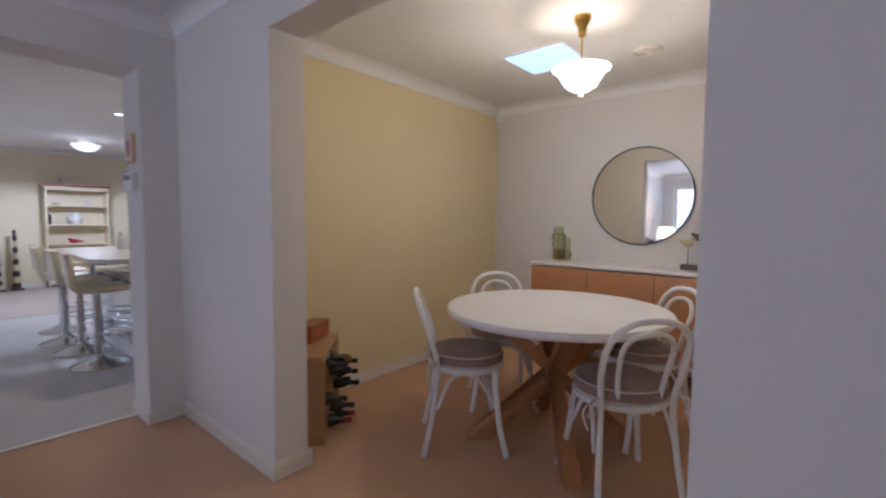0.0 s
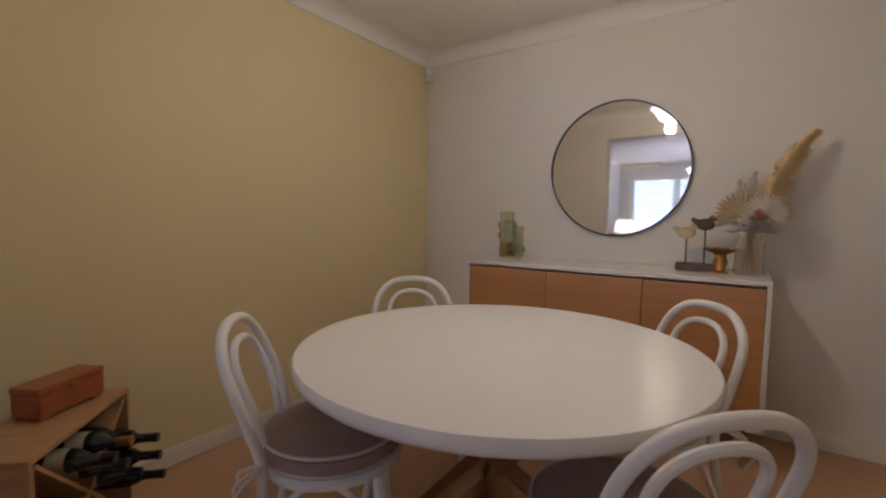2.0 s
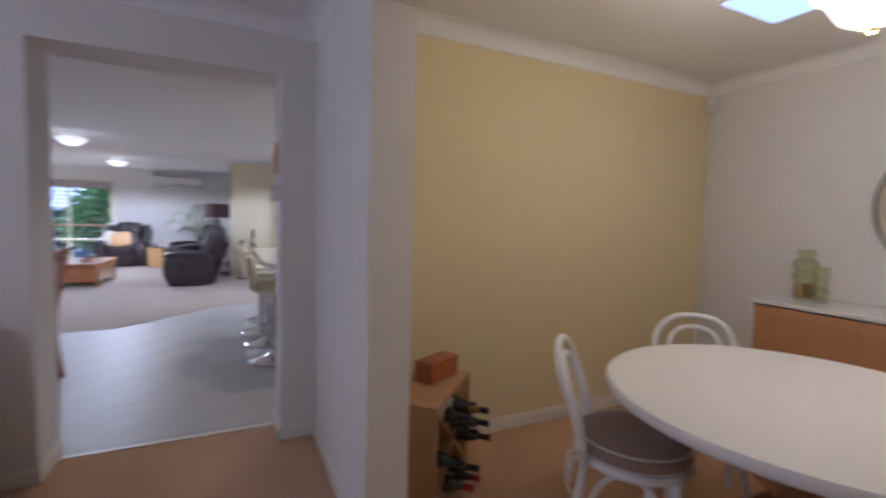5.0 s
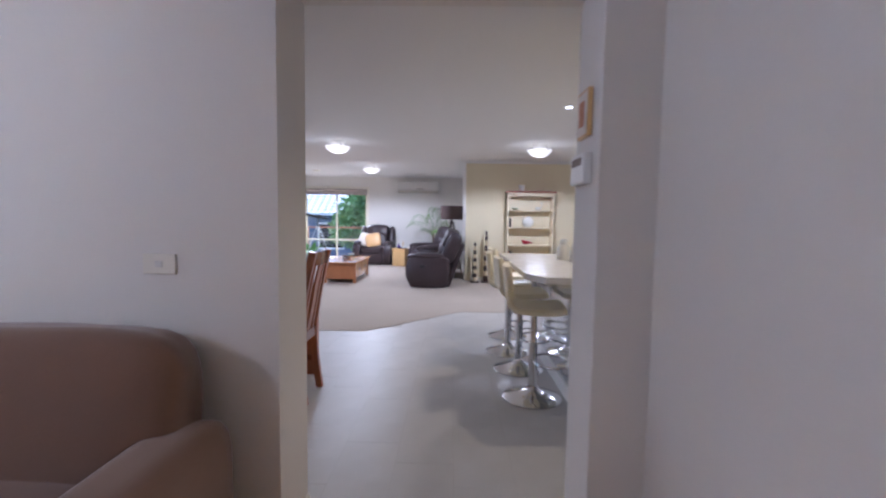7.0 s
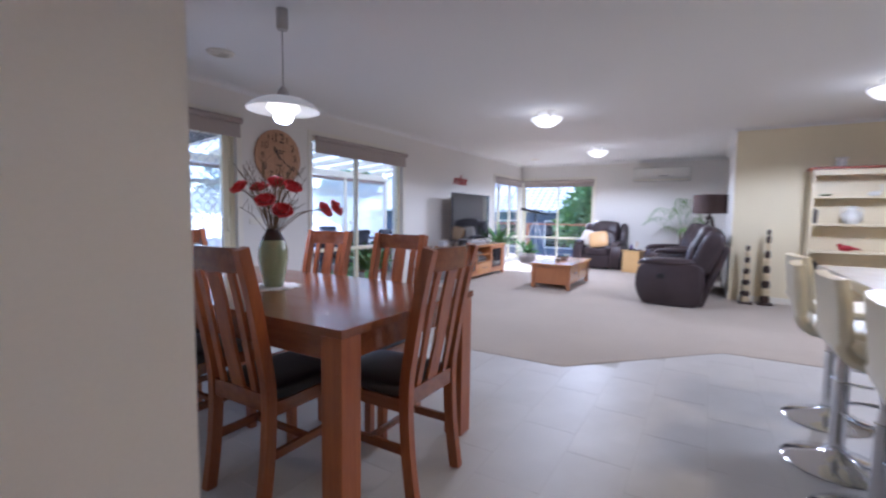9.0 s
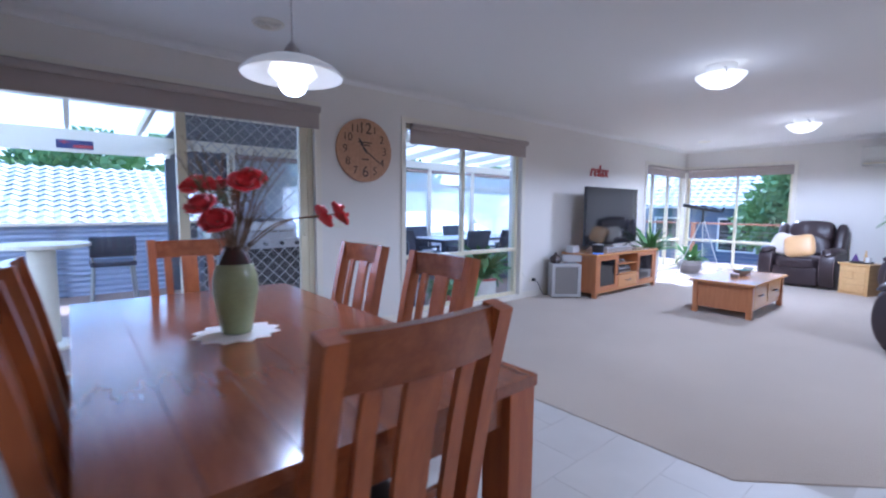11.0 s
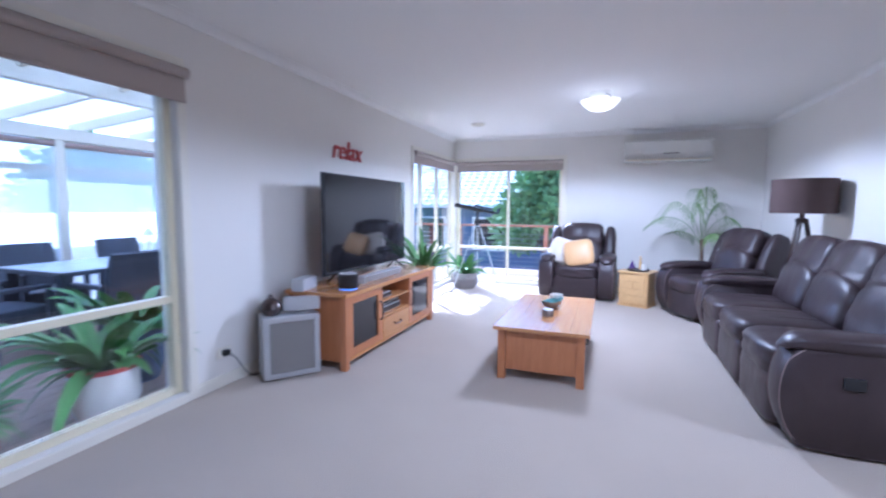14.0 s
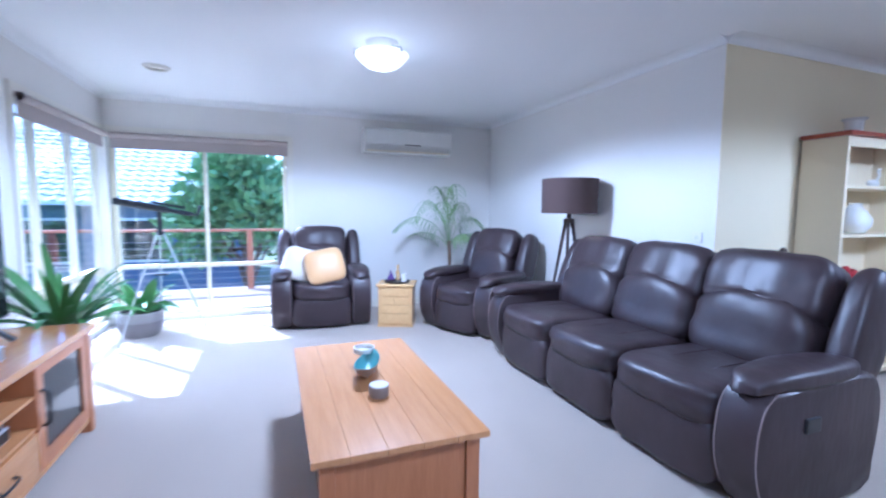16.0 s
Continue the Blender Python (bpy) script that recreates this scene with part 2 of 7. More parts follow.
LABEL = mat("bottle_label", (0.62, 0.57, 0.46), 0.6, vary=0.08, fine=200)
FOILG = mat("gold_foil", (0.45, 0.25, 0.07), 0.35, 0.8, vary=0.15)
FOILR = mat("red_foil", (0.35, 0.02, 0.03), 0.35, 0.3, vary=0.15)
FOILB = mat("dark_foil", (0.02, 0.02, 0.03), 0.35, 0.2, vary=0.15)
RATTAN = mat("grey_rattan", (0.060, 0.066, 0.085), 0.7, vary=0.3, scale=8, fine=160, relief=0.7, dist=0.004)
DECK = wood("deck_boards", (0.30, 0.22, 0.17), (0.20, 0.14, 0.10), (1.2, 14, 14), rough=0.7, coat=0.0)
RAILW = wood("rail_timber", (0.42, 0.17, 0.085), (0.30, 0.11, 0.05), (14, 1.2, 14), rough=0.6, coat=0.0)
PERGW = mat("cream_pergola_paint", (0.72, 0.67, 0.53), 0.6, vary=0.06, fine=80)
POLY = mat("translucent_roof_sheet", (0.78, 0.80, 0.82), 0.5, vary=0.05)
ROOFT = mat("grey_roof_tile", (0.60, 0.60, 0.61), 0.8, vary=0.2, scale=2, fine=30, relief=0.4)
BLUEW = mat("blue_grey_cladding", (0.12, 0.16, 0.25), 0.7, vary=0.12, scale=2, fine=40)
# panel grey; the shade under the deck roof is put into this dark colour
SHADEP = mat("roof_shaded_panel", (0.10, 0.105, 0.12), 0.6, vary=0.2, scale=1.5, fine=40)
NAVY = mat("navy_print", (0.02, 0.03, 0.12), 0.5, vary=0.1)
CORRU = mat("corrugated_steel", (0.33, 0.36, 0.42), 0.5, 0.2, vary=0.1, scale=2, fine=40)
GROUND = mat("dry_grass_ground", (0.15, 0.16, 0.075), 0.95, vary=0.35, scale=0.6, fine=8, relief=0.6, dist=0.02)
# bush green paled and greyed so the colour carries the distance haze
HILLS = mat("hazed_far_bush", (0.22, 0.27, 0.25), 0.95, vary=0.4, scale=0.12, fine=2, relief=0.5)
LAMPG = glow("lit_opal_glass", (1.0, 0.92, 0.78), 0.22)
PENDG = glow("lit_alabaster_glass", (1.0, 0.90, 0.70), 0.55)
BULB = glow("lit_bulb", (1.0, 0.97, 0.92), 3.0)
OPAL = glow("opal_shade", (0.78, 0.74, 0.64), 0.05)
SKYL = glow("skylight_diffuser", (0.42, 0.55, 0.95), 0.42)
GLASS = clear("window_glass")
GGLASS = clear("green_glass", (0.80, 0.84, 0.66), 0.03)
CGLASS = clear("jar_glass", (0.96, 0.93, 0.88), 0.02)
LAMPSH = glow("lit_fabric_shade", (0.95, 0.78, 0.55), 0.9, 0.9)
SIL = mat("mirror_silver", (0.93, 0.93, 0.93), 0.01, 1.0, vary=0.0, relief=0)

# ---- shape helpers ----


def part(name, bm, material, parent=None, label="", smooth=False):
    me = bpy.data.meshes.new(name)
    bm.normal_update()
    bm.to_mesh(me)
    bm.free()
    me.materials.append(material)
    if smooth:
        me.polygons.foreach_set("use_smooth", [True] * len(me.polygons))
        me.set_sharp_from_angle(angle=radians(40))
    ob = new(name, me)
    if parent is not None:
        ob.parent = parent
    if label:
        tagged(ob, label)
    return ob


def thing(name, label, category, m=None, group="", kind=""):
    ob = new(name)
    ob.empty_display_size = 0.1
    if m is not None:
        ob.matrix_world = m
    return tagged(ob, label, category, group, kind)


def box(bm, x0, x1, y0, y1, z0, z1, r=0.0, m=None):
    ret = bmesh.ops.create_cube(bm, size=1)
    vs = ret["verts"]
    c = Matrix.LocRotScale(((x0 + x1) / 2, (y0 + y1) / 2, (z0 + z1) / 2), None, (abs(x1 - x0), abs(y1 - y0), abs(z1 - z0)))
    bmesh.ops.transform(bm, matrix=(m @ c) if m is not None else c, verts=vs)
    if r:
        es = list({e for v in vs for e in v.link_edges})
        bmesh.ops.bevel(bm, geom=es, offset=r, segments=2, affect="EDGES", profile=0.6)


def boxes(*rows, r=0.0):
    bm = bmesh.new()
    for row in rows:
        box(bm, *row, r=r)
    return bm


def lathe(bm, prof, n=28, at=(0, 0, 0), m=None):
    rings = []
    base = Matrix.Translation(at)
    if m is not None:
        base = base @ m
    for r, z in prof:
        if r < 1e-5:
            rings.append([bm.verts.new(base @ Vector((0, 0, z)))])
        else:
            rings.append([bm.verts.new(base @ Vector((r * math.cos(2 * math.pi * i / n), r * math.sin(2 * math.pi * i / n), z))) for i in range(n)])
    for a, b in zip(rings, rings[1:]):
        for i in range(n):
            j = (i + 1) % n
            if len(a) == 1 and len(b) == 1:
                continue
            if len(a) == 1:
                bm.faces.new((a[0], b[j], b[i]))
            elif len(b) == 1:
                bm.faces.new((a[i], a[j], b[0]))
            else:
                bm.faces.new((a[i], a[j], b[j], b[i]))
    if len(prof) > 3 and len(rings[0]) > 1 and len(rings[-1]) > 1:
        a, b = rings[-1], rings[0]
        for i in range(n):
            j = (i + 1) % n
            bm.faces.new((a[i], a[j], b[j], b[i]))


def spline(pts, k=6, closed=False):
    pts = [Vector(p) for p in pts]
    out = []
    n = len(pts)
    for i in range(n if closed else n - 1):
        if closed:
            p = [pts[(i + j - 1) % n] for j in range(4)]
        else:
            p = [pts[max(0, min(n - 1, i + j - 1))] for j in range(4)]
        for s in range(k):
            t = s / k
            out.append(0.5 * ((2 * p[1]) + (p[2] - p[0]) * t + (2 * p[0] - 5 * p[1] + 4 * p[2] - p[3]) * t * t + (3 * p[1] - p[0] - 3 * p[2] + p[3]) * t ** 3))
    if not closed:
        out.append(pts[-1])
    return out


def tube(bm, pts, r, n=8, closed=False, flat=None):
    """A round (or, with flat=(w, d), a square) bar along the points; r may be a list."""
    pts = [Vector(p) for p in pts]
    m = len(pts)
    rings = []
    up = None
    for i, p in enumerate(pts):
        a = pts[(i - 1) % m] if closed or i else p
        b = pts[(i + 1) % m] if closed or i < m - 1 else p
        d = (b - a).normalized()
        if up is None:
            up = Vector((1, 0, 0)) if abs(d.x) < 0.8 else Vector((0, 1, 0))
        up = (up - d * up.dot(d)).normalized()
        side = d.cross(up)
        rr = r[i] if isinstance(r, list) else r
        if flat:
            w, h = flat
            ring = [p + up * sx * w / 2 + side * sy * h / 2 for sx, sy in ((-1, -1), (1, -1), (1, 1), (-1, 1))]
        else:
            ring = [p + (up * math.cos(2 * math.pi * k / n) + side * math.sin(2 * math.pi * k / n)) * rr for k in range(n)]
        rings.append([bm.verts.new(v) for v in ring])
    q = len(rings[0])
    for i in range(m if closed else m - 1):
        a, b = rings[i], rings[(i + 1) % m]
        for k in range(q):
            bm.faces.new((a[k], a[(k + 1) % q], b[(k + 1) % q], b[k]))
    if not closed:
        bm.faces.new(rings[0][::-1])
        bm.faces.new(rings[-1])


def puff(bm, c, size, e=4.0, cuts=7, m=None, wob=0.0, seed=0):
    """A soft upholstered block."""
    n0 = len(bm.verts)
    bmesh.ops.create_cube(bm, size=2)
    bm.verts.ensure_lookup_table()
    es = list({x for v in bm.verts[n0:] for x in v.link_edges})
    bmesh.ops.subdivide_edges(bm, edges=es, cuts=cuts, use_grid_fill=True)
    bm.verts.ensure_lookup_table()
    vs = list(bm.verts)[n0:]
    for v in vs:
        p = v.co
        k = (abs(p.x) ** e + abs(p.y) ** e + abs(p.z) ** e) ** (1 / e)
        q = p / k
        if wob:
            q = q * (1 + wob * noise.noise(q * 2.2 + Vector((seed, seed * 1.7, 0))))
        q = Vector((q.x * size[0] / 2, q.y * size[1] / 2, q.z * size[2] / 2))
        if m is not None:
            q = m @ q
        v.co = q + Vector(c)


def prism(bm, poly, z0, z1):
    lo = [bm.verts.new((x, y, z0)) for x, y in poly]
    hi = [bm.verts.new((x, y, z1)) for x, y in poly]
    bm.faces.new(lo[::-1])
    bm.faces.new(hi)
    for i in range(len(poly)):
        j = (i + 1) % len(poly)
        bm.faces.new((lo[i], lo[j], hi[j], hi[i]))


def wall_boxes(bm, axis, a0, a1, t0, t1, z0, z1, holes):
    """A straight wall along the axis with openings (start, end, bottom, top) through it."""
    def add(s, e, b, t):
        if e - s > 1e-4 and t - b > 1e-4:
            box(bm, *((s, e, t0, t1) if axis == "x" else (t0, t1, s, e)), b, t)
    pos = a0
    for s, e, b, t in sorted(holes):
        add(pos, s, z0, z1)
        add(s, e, z0, b)
        add(s, e, t, z1)
        pos = e
    add(pos, a1, z0, z1)


def setting(name, bm, material, label, category, smooth=False):
    return tagged(part(name, bm, material, smooth=smooth), label, category, kind="structure")


def face_to(x, y, dx, dy, z=0.0):
    """The pose of a thing whose front looks along -y when unturned, set to look along (dx, dy)."""
    return pose(x, y, z, 0, 0, math.degrees(math.atan2(dx, -dy)))

# ---- large structure ----
H = 2.4
WX0, WX1 = -2.775, -2.485     # wall between hall and family room
WY = -3.79                    # long window wall
EX = -13.29                   # far window wall
SY = 0.64                     # wall behind the sofa
BX = -9.885                   # wall with the bookcase
KY = 4.3                      # closing wall beyond the kitchen
DX, DY = -2.086, 3.98         # dining room's side and mirror walls
PY0, PY1 = 1.075, 1.25        # wall with the dining opening
LX, LY = 2.6, -4.3            # closing walls of the front room

bm = bmesh.new()
wall_boxes(bm, "y", LY, PY0, WX0, WX1, 0, H, [(-0.215, 0.878, 0, 2.1)])
setting("wall_hall", bm, WALL, "off-white painted wall with a square opening to the family room", "wall")
bm = bmesh.new()
wall_boxes(bm, "x", WX0, LX, PY0, PY1, 0, H, [(-1.392, 0.334, 0, 2.1)])
setting("wall_dining_front", bm, WALL, "off-white painted wall with a wide dining room opening", "wall")
bm = boxes((DX - 0.12, DX, PY1, DY, 0, H))
setting("wall_dining_side", bm, LAMPTINT, "plain cream dining room wall with the lamp's warm tint in its colour", "wall")
bm = boxes((DX - 0.12, 1.42, DY, DY + 0.12, 0, H))
setting("wall_dining_mirror", bm, WALL, "off-white painted dining room wall behind the sideboard", "wall")
bm = boxes((1.3, 1.42, PY1, DY, 0, H))
setting("wall_dining_far", bm, LAMPTINT, "plain cream closing wall with the lamp's warm tint in its colour", "wall")
bm = bmesh.new()
wall_boxes(bm, "x", WX0, LX + 0.12, LY - 0.12, LY, 0, H, [(-2.25, -0.35, 0.75, 2.1)])
setting("wall_front_room", bm, WALL, "off-white front room wall with a shuttered window", "wall")
bm = boxes((LX, LX + 0.12, LY, PY1, 0, H))
setting("wall_front_side", bm, WALL, "plain off-white closing wall", "wall")

SD = (-5.27, -3.12, 0.02, 2.08)       # sliding door
W2 = (-8.12, -6.27, 0.06, 2.08)       # low window
W3 = (EX, -11.6, 0.06, 2.02)          # corner window, long wall side
W4 = (WY, -2.01, 0.06, 2.02)          # corner window, far wall side
bm = bmesh.new()
wall_boxes(bm, "x", EX - 0.2, WX0, WY - 0.2, WY, 0, H, [SD, W2, (EX - 0.2, W3[1], W3[2], W3[3])])
setting("wall_windows", bm, WALL, "off-white wall with a sliding door and low windows", "wall")
bm = bmesh.new()
wall_boxes(bm, "y", WY, SY + 0.12, EX - 0.2, EX, 0, H, [W4])
setting("wall_far", bm, WALL, "off-white end wall with the corner window", "wall")
bm = boxes((EX, BX - 0.004, SY, SY + 0.12, 0, H))
setting("wall_sofa", bm, WALL, "plain off-white wall behind the sofa", "wall")
bm = boxes((BX - 0.12, BX, SY + 0.1205, KY, 0, H), (BX - 0.0035, BX, SY, SY + 0.12, 0, H))
setting("wall_bookcase", bm, CREAMW, "warm cream wall behind the bookcase", "wall")
bm = boxes((BX - 0.12, DX - 0.12, KY, KY + 0.12, 0, H))
setting("wall_kitchen", bm, WALL, "plain off-white closing wall of the kitchen", "wall")

# floors
CPOLY = [(EX, WY), (-5.76, WY), (-5.78, -0.555), (-6.885, 0.515), (-6.93, KY), (BX, KY), (BX, SY), (EX, SY)]
bm = boxes((BX, WX0, WY, KY, -0.2, -0.0014))
floor_tiled = setting("floor_tiled", bm, GROUT, "pale grout bed under cream stone tiles", "floor")
bm = bmesh.new()
prism(bm, CPOLY, -0.004, 0.004)
setting("floor_carpet", bm, CARPET, "cream wool carpet with a slanted edge at the tiles", "carpet")
bm = boxes((EX, BX, WY, SY, -0.2, -0.005))
setting("floor_slab", bm, GROUT, "floor slab under the carpet", "floor")
bm = boxes((WX0 + 0.06, LX, LY, DY, -0.2, 0.0))
setting("floor_hall", bm, CARPET_TAN, "tan carpet through hall, dining and front rooms", "carpet")
# ceilings
bm = boxes((EX - 0.2, DX - 0.12, WY - 0.2, KY + 0.12, H, H + 0.1))
setting("ceiling_family", bm, CEIL, "flat white painted ceiling", "ceiling")
bm = bmesh.new()
wall_boxes(bm, "x", DX - 0.12, LX + 0.12, LY - 0.12, DY + 0.12, H, H + 0.1, [])
setting("ceiling_front", bm, CEIL, "flat white painted ceiling", "ceiling")


def cornice(bm, axis, a0, a1, at, sign):
    """A coved cornice of 9 cm along the top of a wall; sign: the side of the room."""
    n = 6
    prof = [(0, H - 0.09)] + [(0.09 - 0.08 * math.cos(math.pi / 2 * i / n) - 0.0, H - 0.085 + 0.08 * math.sin(math.pi / 2 * i / n)) for i in range(n + 1)] + [(0.09, H - 0.002), (0, H - 0.002)]
    ends = []
    for a in (a0, a1):
        ends.append([bm.verts.new((a, at + sign * d, z) if axis == "x" else (at + sign * d, a, z)) for d, z in prof])
    k = len(prof)
    for i in range(k):
        j = (i + 1) % k
        bm.faces.new((ends[0][i], ends[0][j], ends[1][j], ends[1][i]))
    bm.faces.new(ends[0][::-1])
    bm.faces.new(ends[1])


bm = bmesh.new()
for row in (("y", PY1, DY, DX, 1), ("x", DX, 1.3, DY, -1), ("x", DX, 1.3, PY1, 1), ("y", PY1, DY, 1.3, -1),
            ("x", WX1, LX, PY0, -1), ("y", LY, PY0, WX1, 1), ("x", WX1, LX, LY, 1), ("y", LY, PY0, LX, -1)):
    cornice(bm, *row)
bmesh.ops.recalc_face_normals(bm, faces=bm.faces)
setting("trim_cornice", bm, CEIL, "white coved plaster cornice", "cornice", smooth=True)
bm = bmesh.new()
for row in (("x", EX, WX0, WY, 1), ("y", WY, SY, EX, 1), ("x", EX, BX, SY, -1), ("y", SY, KY, BX, 1), ("y", WY, PY1, WX0, -1)):
    cornice(bm, *row)
bmesh.ops.recalc_face_normals(bm, faces=bm.faces)
for v in bm.verts:
    v.co.z = H - (H - v.co.z) * 0.55
setting("trim_cornice_family", bm, CEIL, "small white plaster cornice", "cornice", smooth=True)

# baseboards
def skirt(bm, axis, a0, a1, at, sign, h=0.085):
    d0, d1 = sorted((at + sign * 0.0005, at + sign * 0.014))
    e0, e1 = sorted((at + sign * 0.0005, at + sign * 0.009))
    if axis == "x":
        box(bm, a0, a1, d0, d1, 0.0045, h - 0.016)
        box(bm, a0, a1, e0, e1, h - 0.016, h)
    else:
        box(bm, d0, d1, a0, a1, 0.0045, h - 0.016)
        box(bm, e0, e1, a0, a1, h - 0.016, h)


bm = bmesh.new()
for row in (("y", PY1, DY, DX, 1), ("x", DX + 0.014, 1.3, DY, -1), ("y", PY1, DY, 1.3, -1), ("x", DX, -1.392, PY1, 1),
            ("x", 0.334, 1.3, PY1, 1), ("x", WX1, -1.392, PY0, -1), ("x", 0.334, LX, PY0, -1),
            ("y", PY0 - 0.015, PY1 + 0.015, -1.392, 1), ("y", PY0 - 0.015, PY1 + 0.015, 0.334, -1),
            ("y", 0.878, PY0 - 0.015, WX1, 1), ("y", LY, -0.215, WX1, 1), ("x", WX1 + 0.015, LX, LY, 1),
            ("x", WX0, WX1 + 0.015, 0.878, -1), ("x", WX0, WX1 + 0.015, -0.215, 1),
            ("y", WY, -0.215, WX0, -1), ("y", 0.878, PY1, WX0, -1),
            ("x", W2[1] + 0.06, SD[0] - 0.06, WY, 1), ("x", -11.54, W2[0] - 0.06, WY, 1), ("x", SD[1] + 0.06, WX0, WY, 1),
            ("y", -1.95, SY, EX, 1), ("x", EX + 0.014, BX, SY, -1), ("y", SY + 0.12, KY, BX, 1)):
    skirt(bm, *row)
setting("baseboard", bm, TRIM, "cream painted timber skirting board", "baseboard")


def window(name, axis, a0, a1, z0, z1, at, sign, mullions, transom, label, arch=True):
    """Frame, panes and architrave of an opening in a wall; at: the room's face of the wall; sign: the way into the room."""
    w = thing(name, label, "window", kind="structure")
    f = 0.045
    o0, o1 = sorted((at - sign * 0.11, at - sign * 0.05))

    def bar(nm, s, e, b, t, mt=ALU, d=(o0, o1), r=0.004):
        bm = bmesh.new()
        box(bm, *((s, e, *d) if axis == "x" else (*d, s, e)), b, t, r=r)
        return part(nm, bm, mt, w)
    bar("frame_stile", a0, a0 + f, z0, z1)
    bar("frame_stile", a1 - f, a1, z0, z1)
    bar("frame_rail", a0 + f, a1 - f, z0, z0 + f)
    bar("frame_rail", a0 + f, a1 - f, z1 - f, z1)
    xs = [a0 + f] + list(mullions) + [a1 - f]
    zs = [z0 + f] + ([transom] if transom else []) + [z1 - f]
    if transom:
        bar("transom", a0 + f, a1 - f, transom - 0.022, transom + 0.022)
    for m0 in mullions:
        for b, t in zip(zs, zs[1:]):
            bar("mullion", m0 - 0.02, m0 + 0.02, b + 0.022 if b != zs[0] else b, t - 0.022 if t != zs[-1] else t)
    c = (o0 + o1) / 2
    for i, (s, e) in enumerate(zip(xs, xs[1:])):
        for j, (b, t) in enumerate(zip(zs, zs[1:])):
            p = bar("pane", s + (0.02 if i else 0) + 0.001, e - (0.02 if i < len(xs) - 2 else 0) - 0.001,
                    b + (0.022 if j else 0) + 0.001, t - (0.022 if j < len(zs) - 2 else 0) - 0.001, GLASS, (c - 0.0025, c + 0.0025), 0)
            p.visible_shadow = False
    # reveal lining and architrave
    if arch:
        k0, k1 = sorted((at + sign * 0.001, at + sign * 0.016))
        for s, e, b, t in ((a0 - 0.06, a0 - 0.002, max(0.005, z0 - 0.06), z1 + 0.06), (a1 + 0.002, a1 + 0.06, max(0.005, z0 - 0.06), z1 + 0.06),
                           (a0 - 0.002, a1 + 0.002, z1 + 0.002, z1 + 0.06), (a0 - 0.002, a1 + 0.002, max(0.005, z0 - 0.06), z0 - 0.002)):
            if t - b > 0.01:
                bar("architrave", s, e, b, t, TRIM, (k0, k1), 0.003)
    return w


def blind(axis, a0, a1, z0, z1, at, sign):
    """A roller blind, rolled up: roll, hanging cloth and bottom bar."""
    b = thing("roller_blind", "taupe fabric roller blind rolled up at the window head", "blind")
    d0, d1 = sorted((at + sign * 0.020, at + sign * 0.026))
    bm = bmesh.new()
    box(bm, *((a0, a1, d0, d1) if axis == "x" else (d0, d1, a0, a1)), z0 + 0.02, z1 - 0.03)
    part("cloth", bm, BLIND, b)
    bm = bmesh.new()
    rot = pose(0, 0, 0, 0, 90, 0) if axis == "x" else pose(0, 0, 0, 90, 0, 0)
    ln = a1 - a0
    mid = (a0 + a1) / 2
    cen = (mid, at + sign * 0.045, z1 - 0.035) if axis == "x" else (at + sign * 0.045, mid, z1 - 0.035)
    lathe(bm, [(0.03, -ln / 2), (0.03, ln / 2)], 16, cen, rot)
    part("roll", bm, BLIND, b, smooth=True)
    bm = bmesh.new()
    e0, e1 = sorted((at + sign * 0.015, at + sign * 0.031))
    box(bm, *((a0, a1, e0, e1) if axis == "x" else (e0, e1, a0, a1)), z0, z0 + 0.022, r=0.004)
    part("bottom_bar", bm, BLIND, b)
    return b


window("window_1", "x", W2[0], W2[1], W2[2], W2[3], WY, 1, (-7.14,), 0.67, "low cream aluminium window with a transom bar")
blind("x", -8.17, -6.31, 1.875, 2.085, WY, 1)
window("window_2", "x", EX + 0.001, W3[1], W3[2], W3[3], WY, 1, (-12.65, -12.0), 0.60, "tall corner window panes beside the television", arch=False)
blind("x", -13.2, -11.6, 1.85, 2.02, WY, 1)
window("window_3", "y", W4[0] + 0.04, W4[1], W4[2], W4[3], EX, 1, (-2.87,), 0.60, "tall corner window panes behind the armchair", arch=False)
blind("y", -3.72, -2.0, 1.85, 2.02, EX, 1)
bm = boxes((EX - 0.12, EX + 0.03, WY - 0.12, WY + 0.03, 0.02, 2.02), r=0.006)
setting("trim_corner_post", bm, TRIM, "white painted post at the corner of the window", "post")
bm = boxes((EX + 0.001, EX + 0.017, -2.0, -1.94, 0.005, 2.08), (EX + 0.001, EX + 0.017, WY + 0.03, -2.0, 2.022, 2.08),
           (-11.6, -11.54, WY + 0.001, WY + 0.017, 0.005, 2.08), (EX + 0.03, -11.6, WY + 0.001, WY + 0.017, 2.022, 2.08), r=0.003)
setting("trim_architrave", bm, TRIM, "white painted architrave round the corner window", "trim")

# sliding door with a mesh screen on its inner half
sd = thing("door_1", "cream aluminium sliding door with a diamond security screen", "door", kind="structure")
y0, y1 = WY - 0.10, WY - 0.03
for nm, row in (("frame_stile", (SD[0], SD[0] + 0.05, y0, y1, 0.02, 2.08)), ("frame_stile", (SD[1] - 0.05, SD[1], y0, y1, 0.02, 2.08)),
                ("frame_rail", (SD[0] + 0.05, SD[1] - 0.05, y0, y1, 2.03, 2.08)), ("frame_rail", (SD[0] + 0.05, SD[1] - 0.05, y0, y1, 0.02, 0.06)),
                ("meeting_stile", (-4.27, -4.20, y0, y1, 0.06, 2.03)), ("leaf_stile", (-5.22, -5.15, y0 + 0.01, y1 - 0.01, 0.06, 2.03))):
    part(nm, boxes(row, r=0.004), ALU, sd)
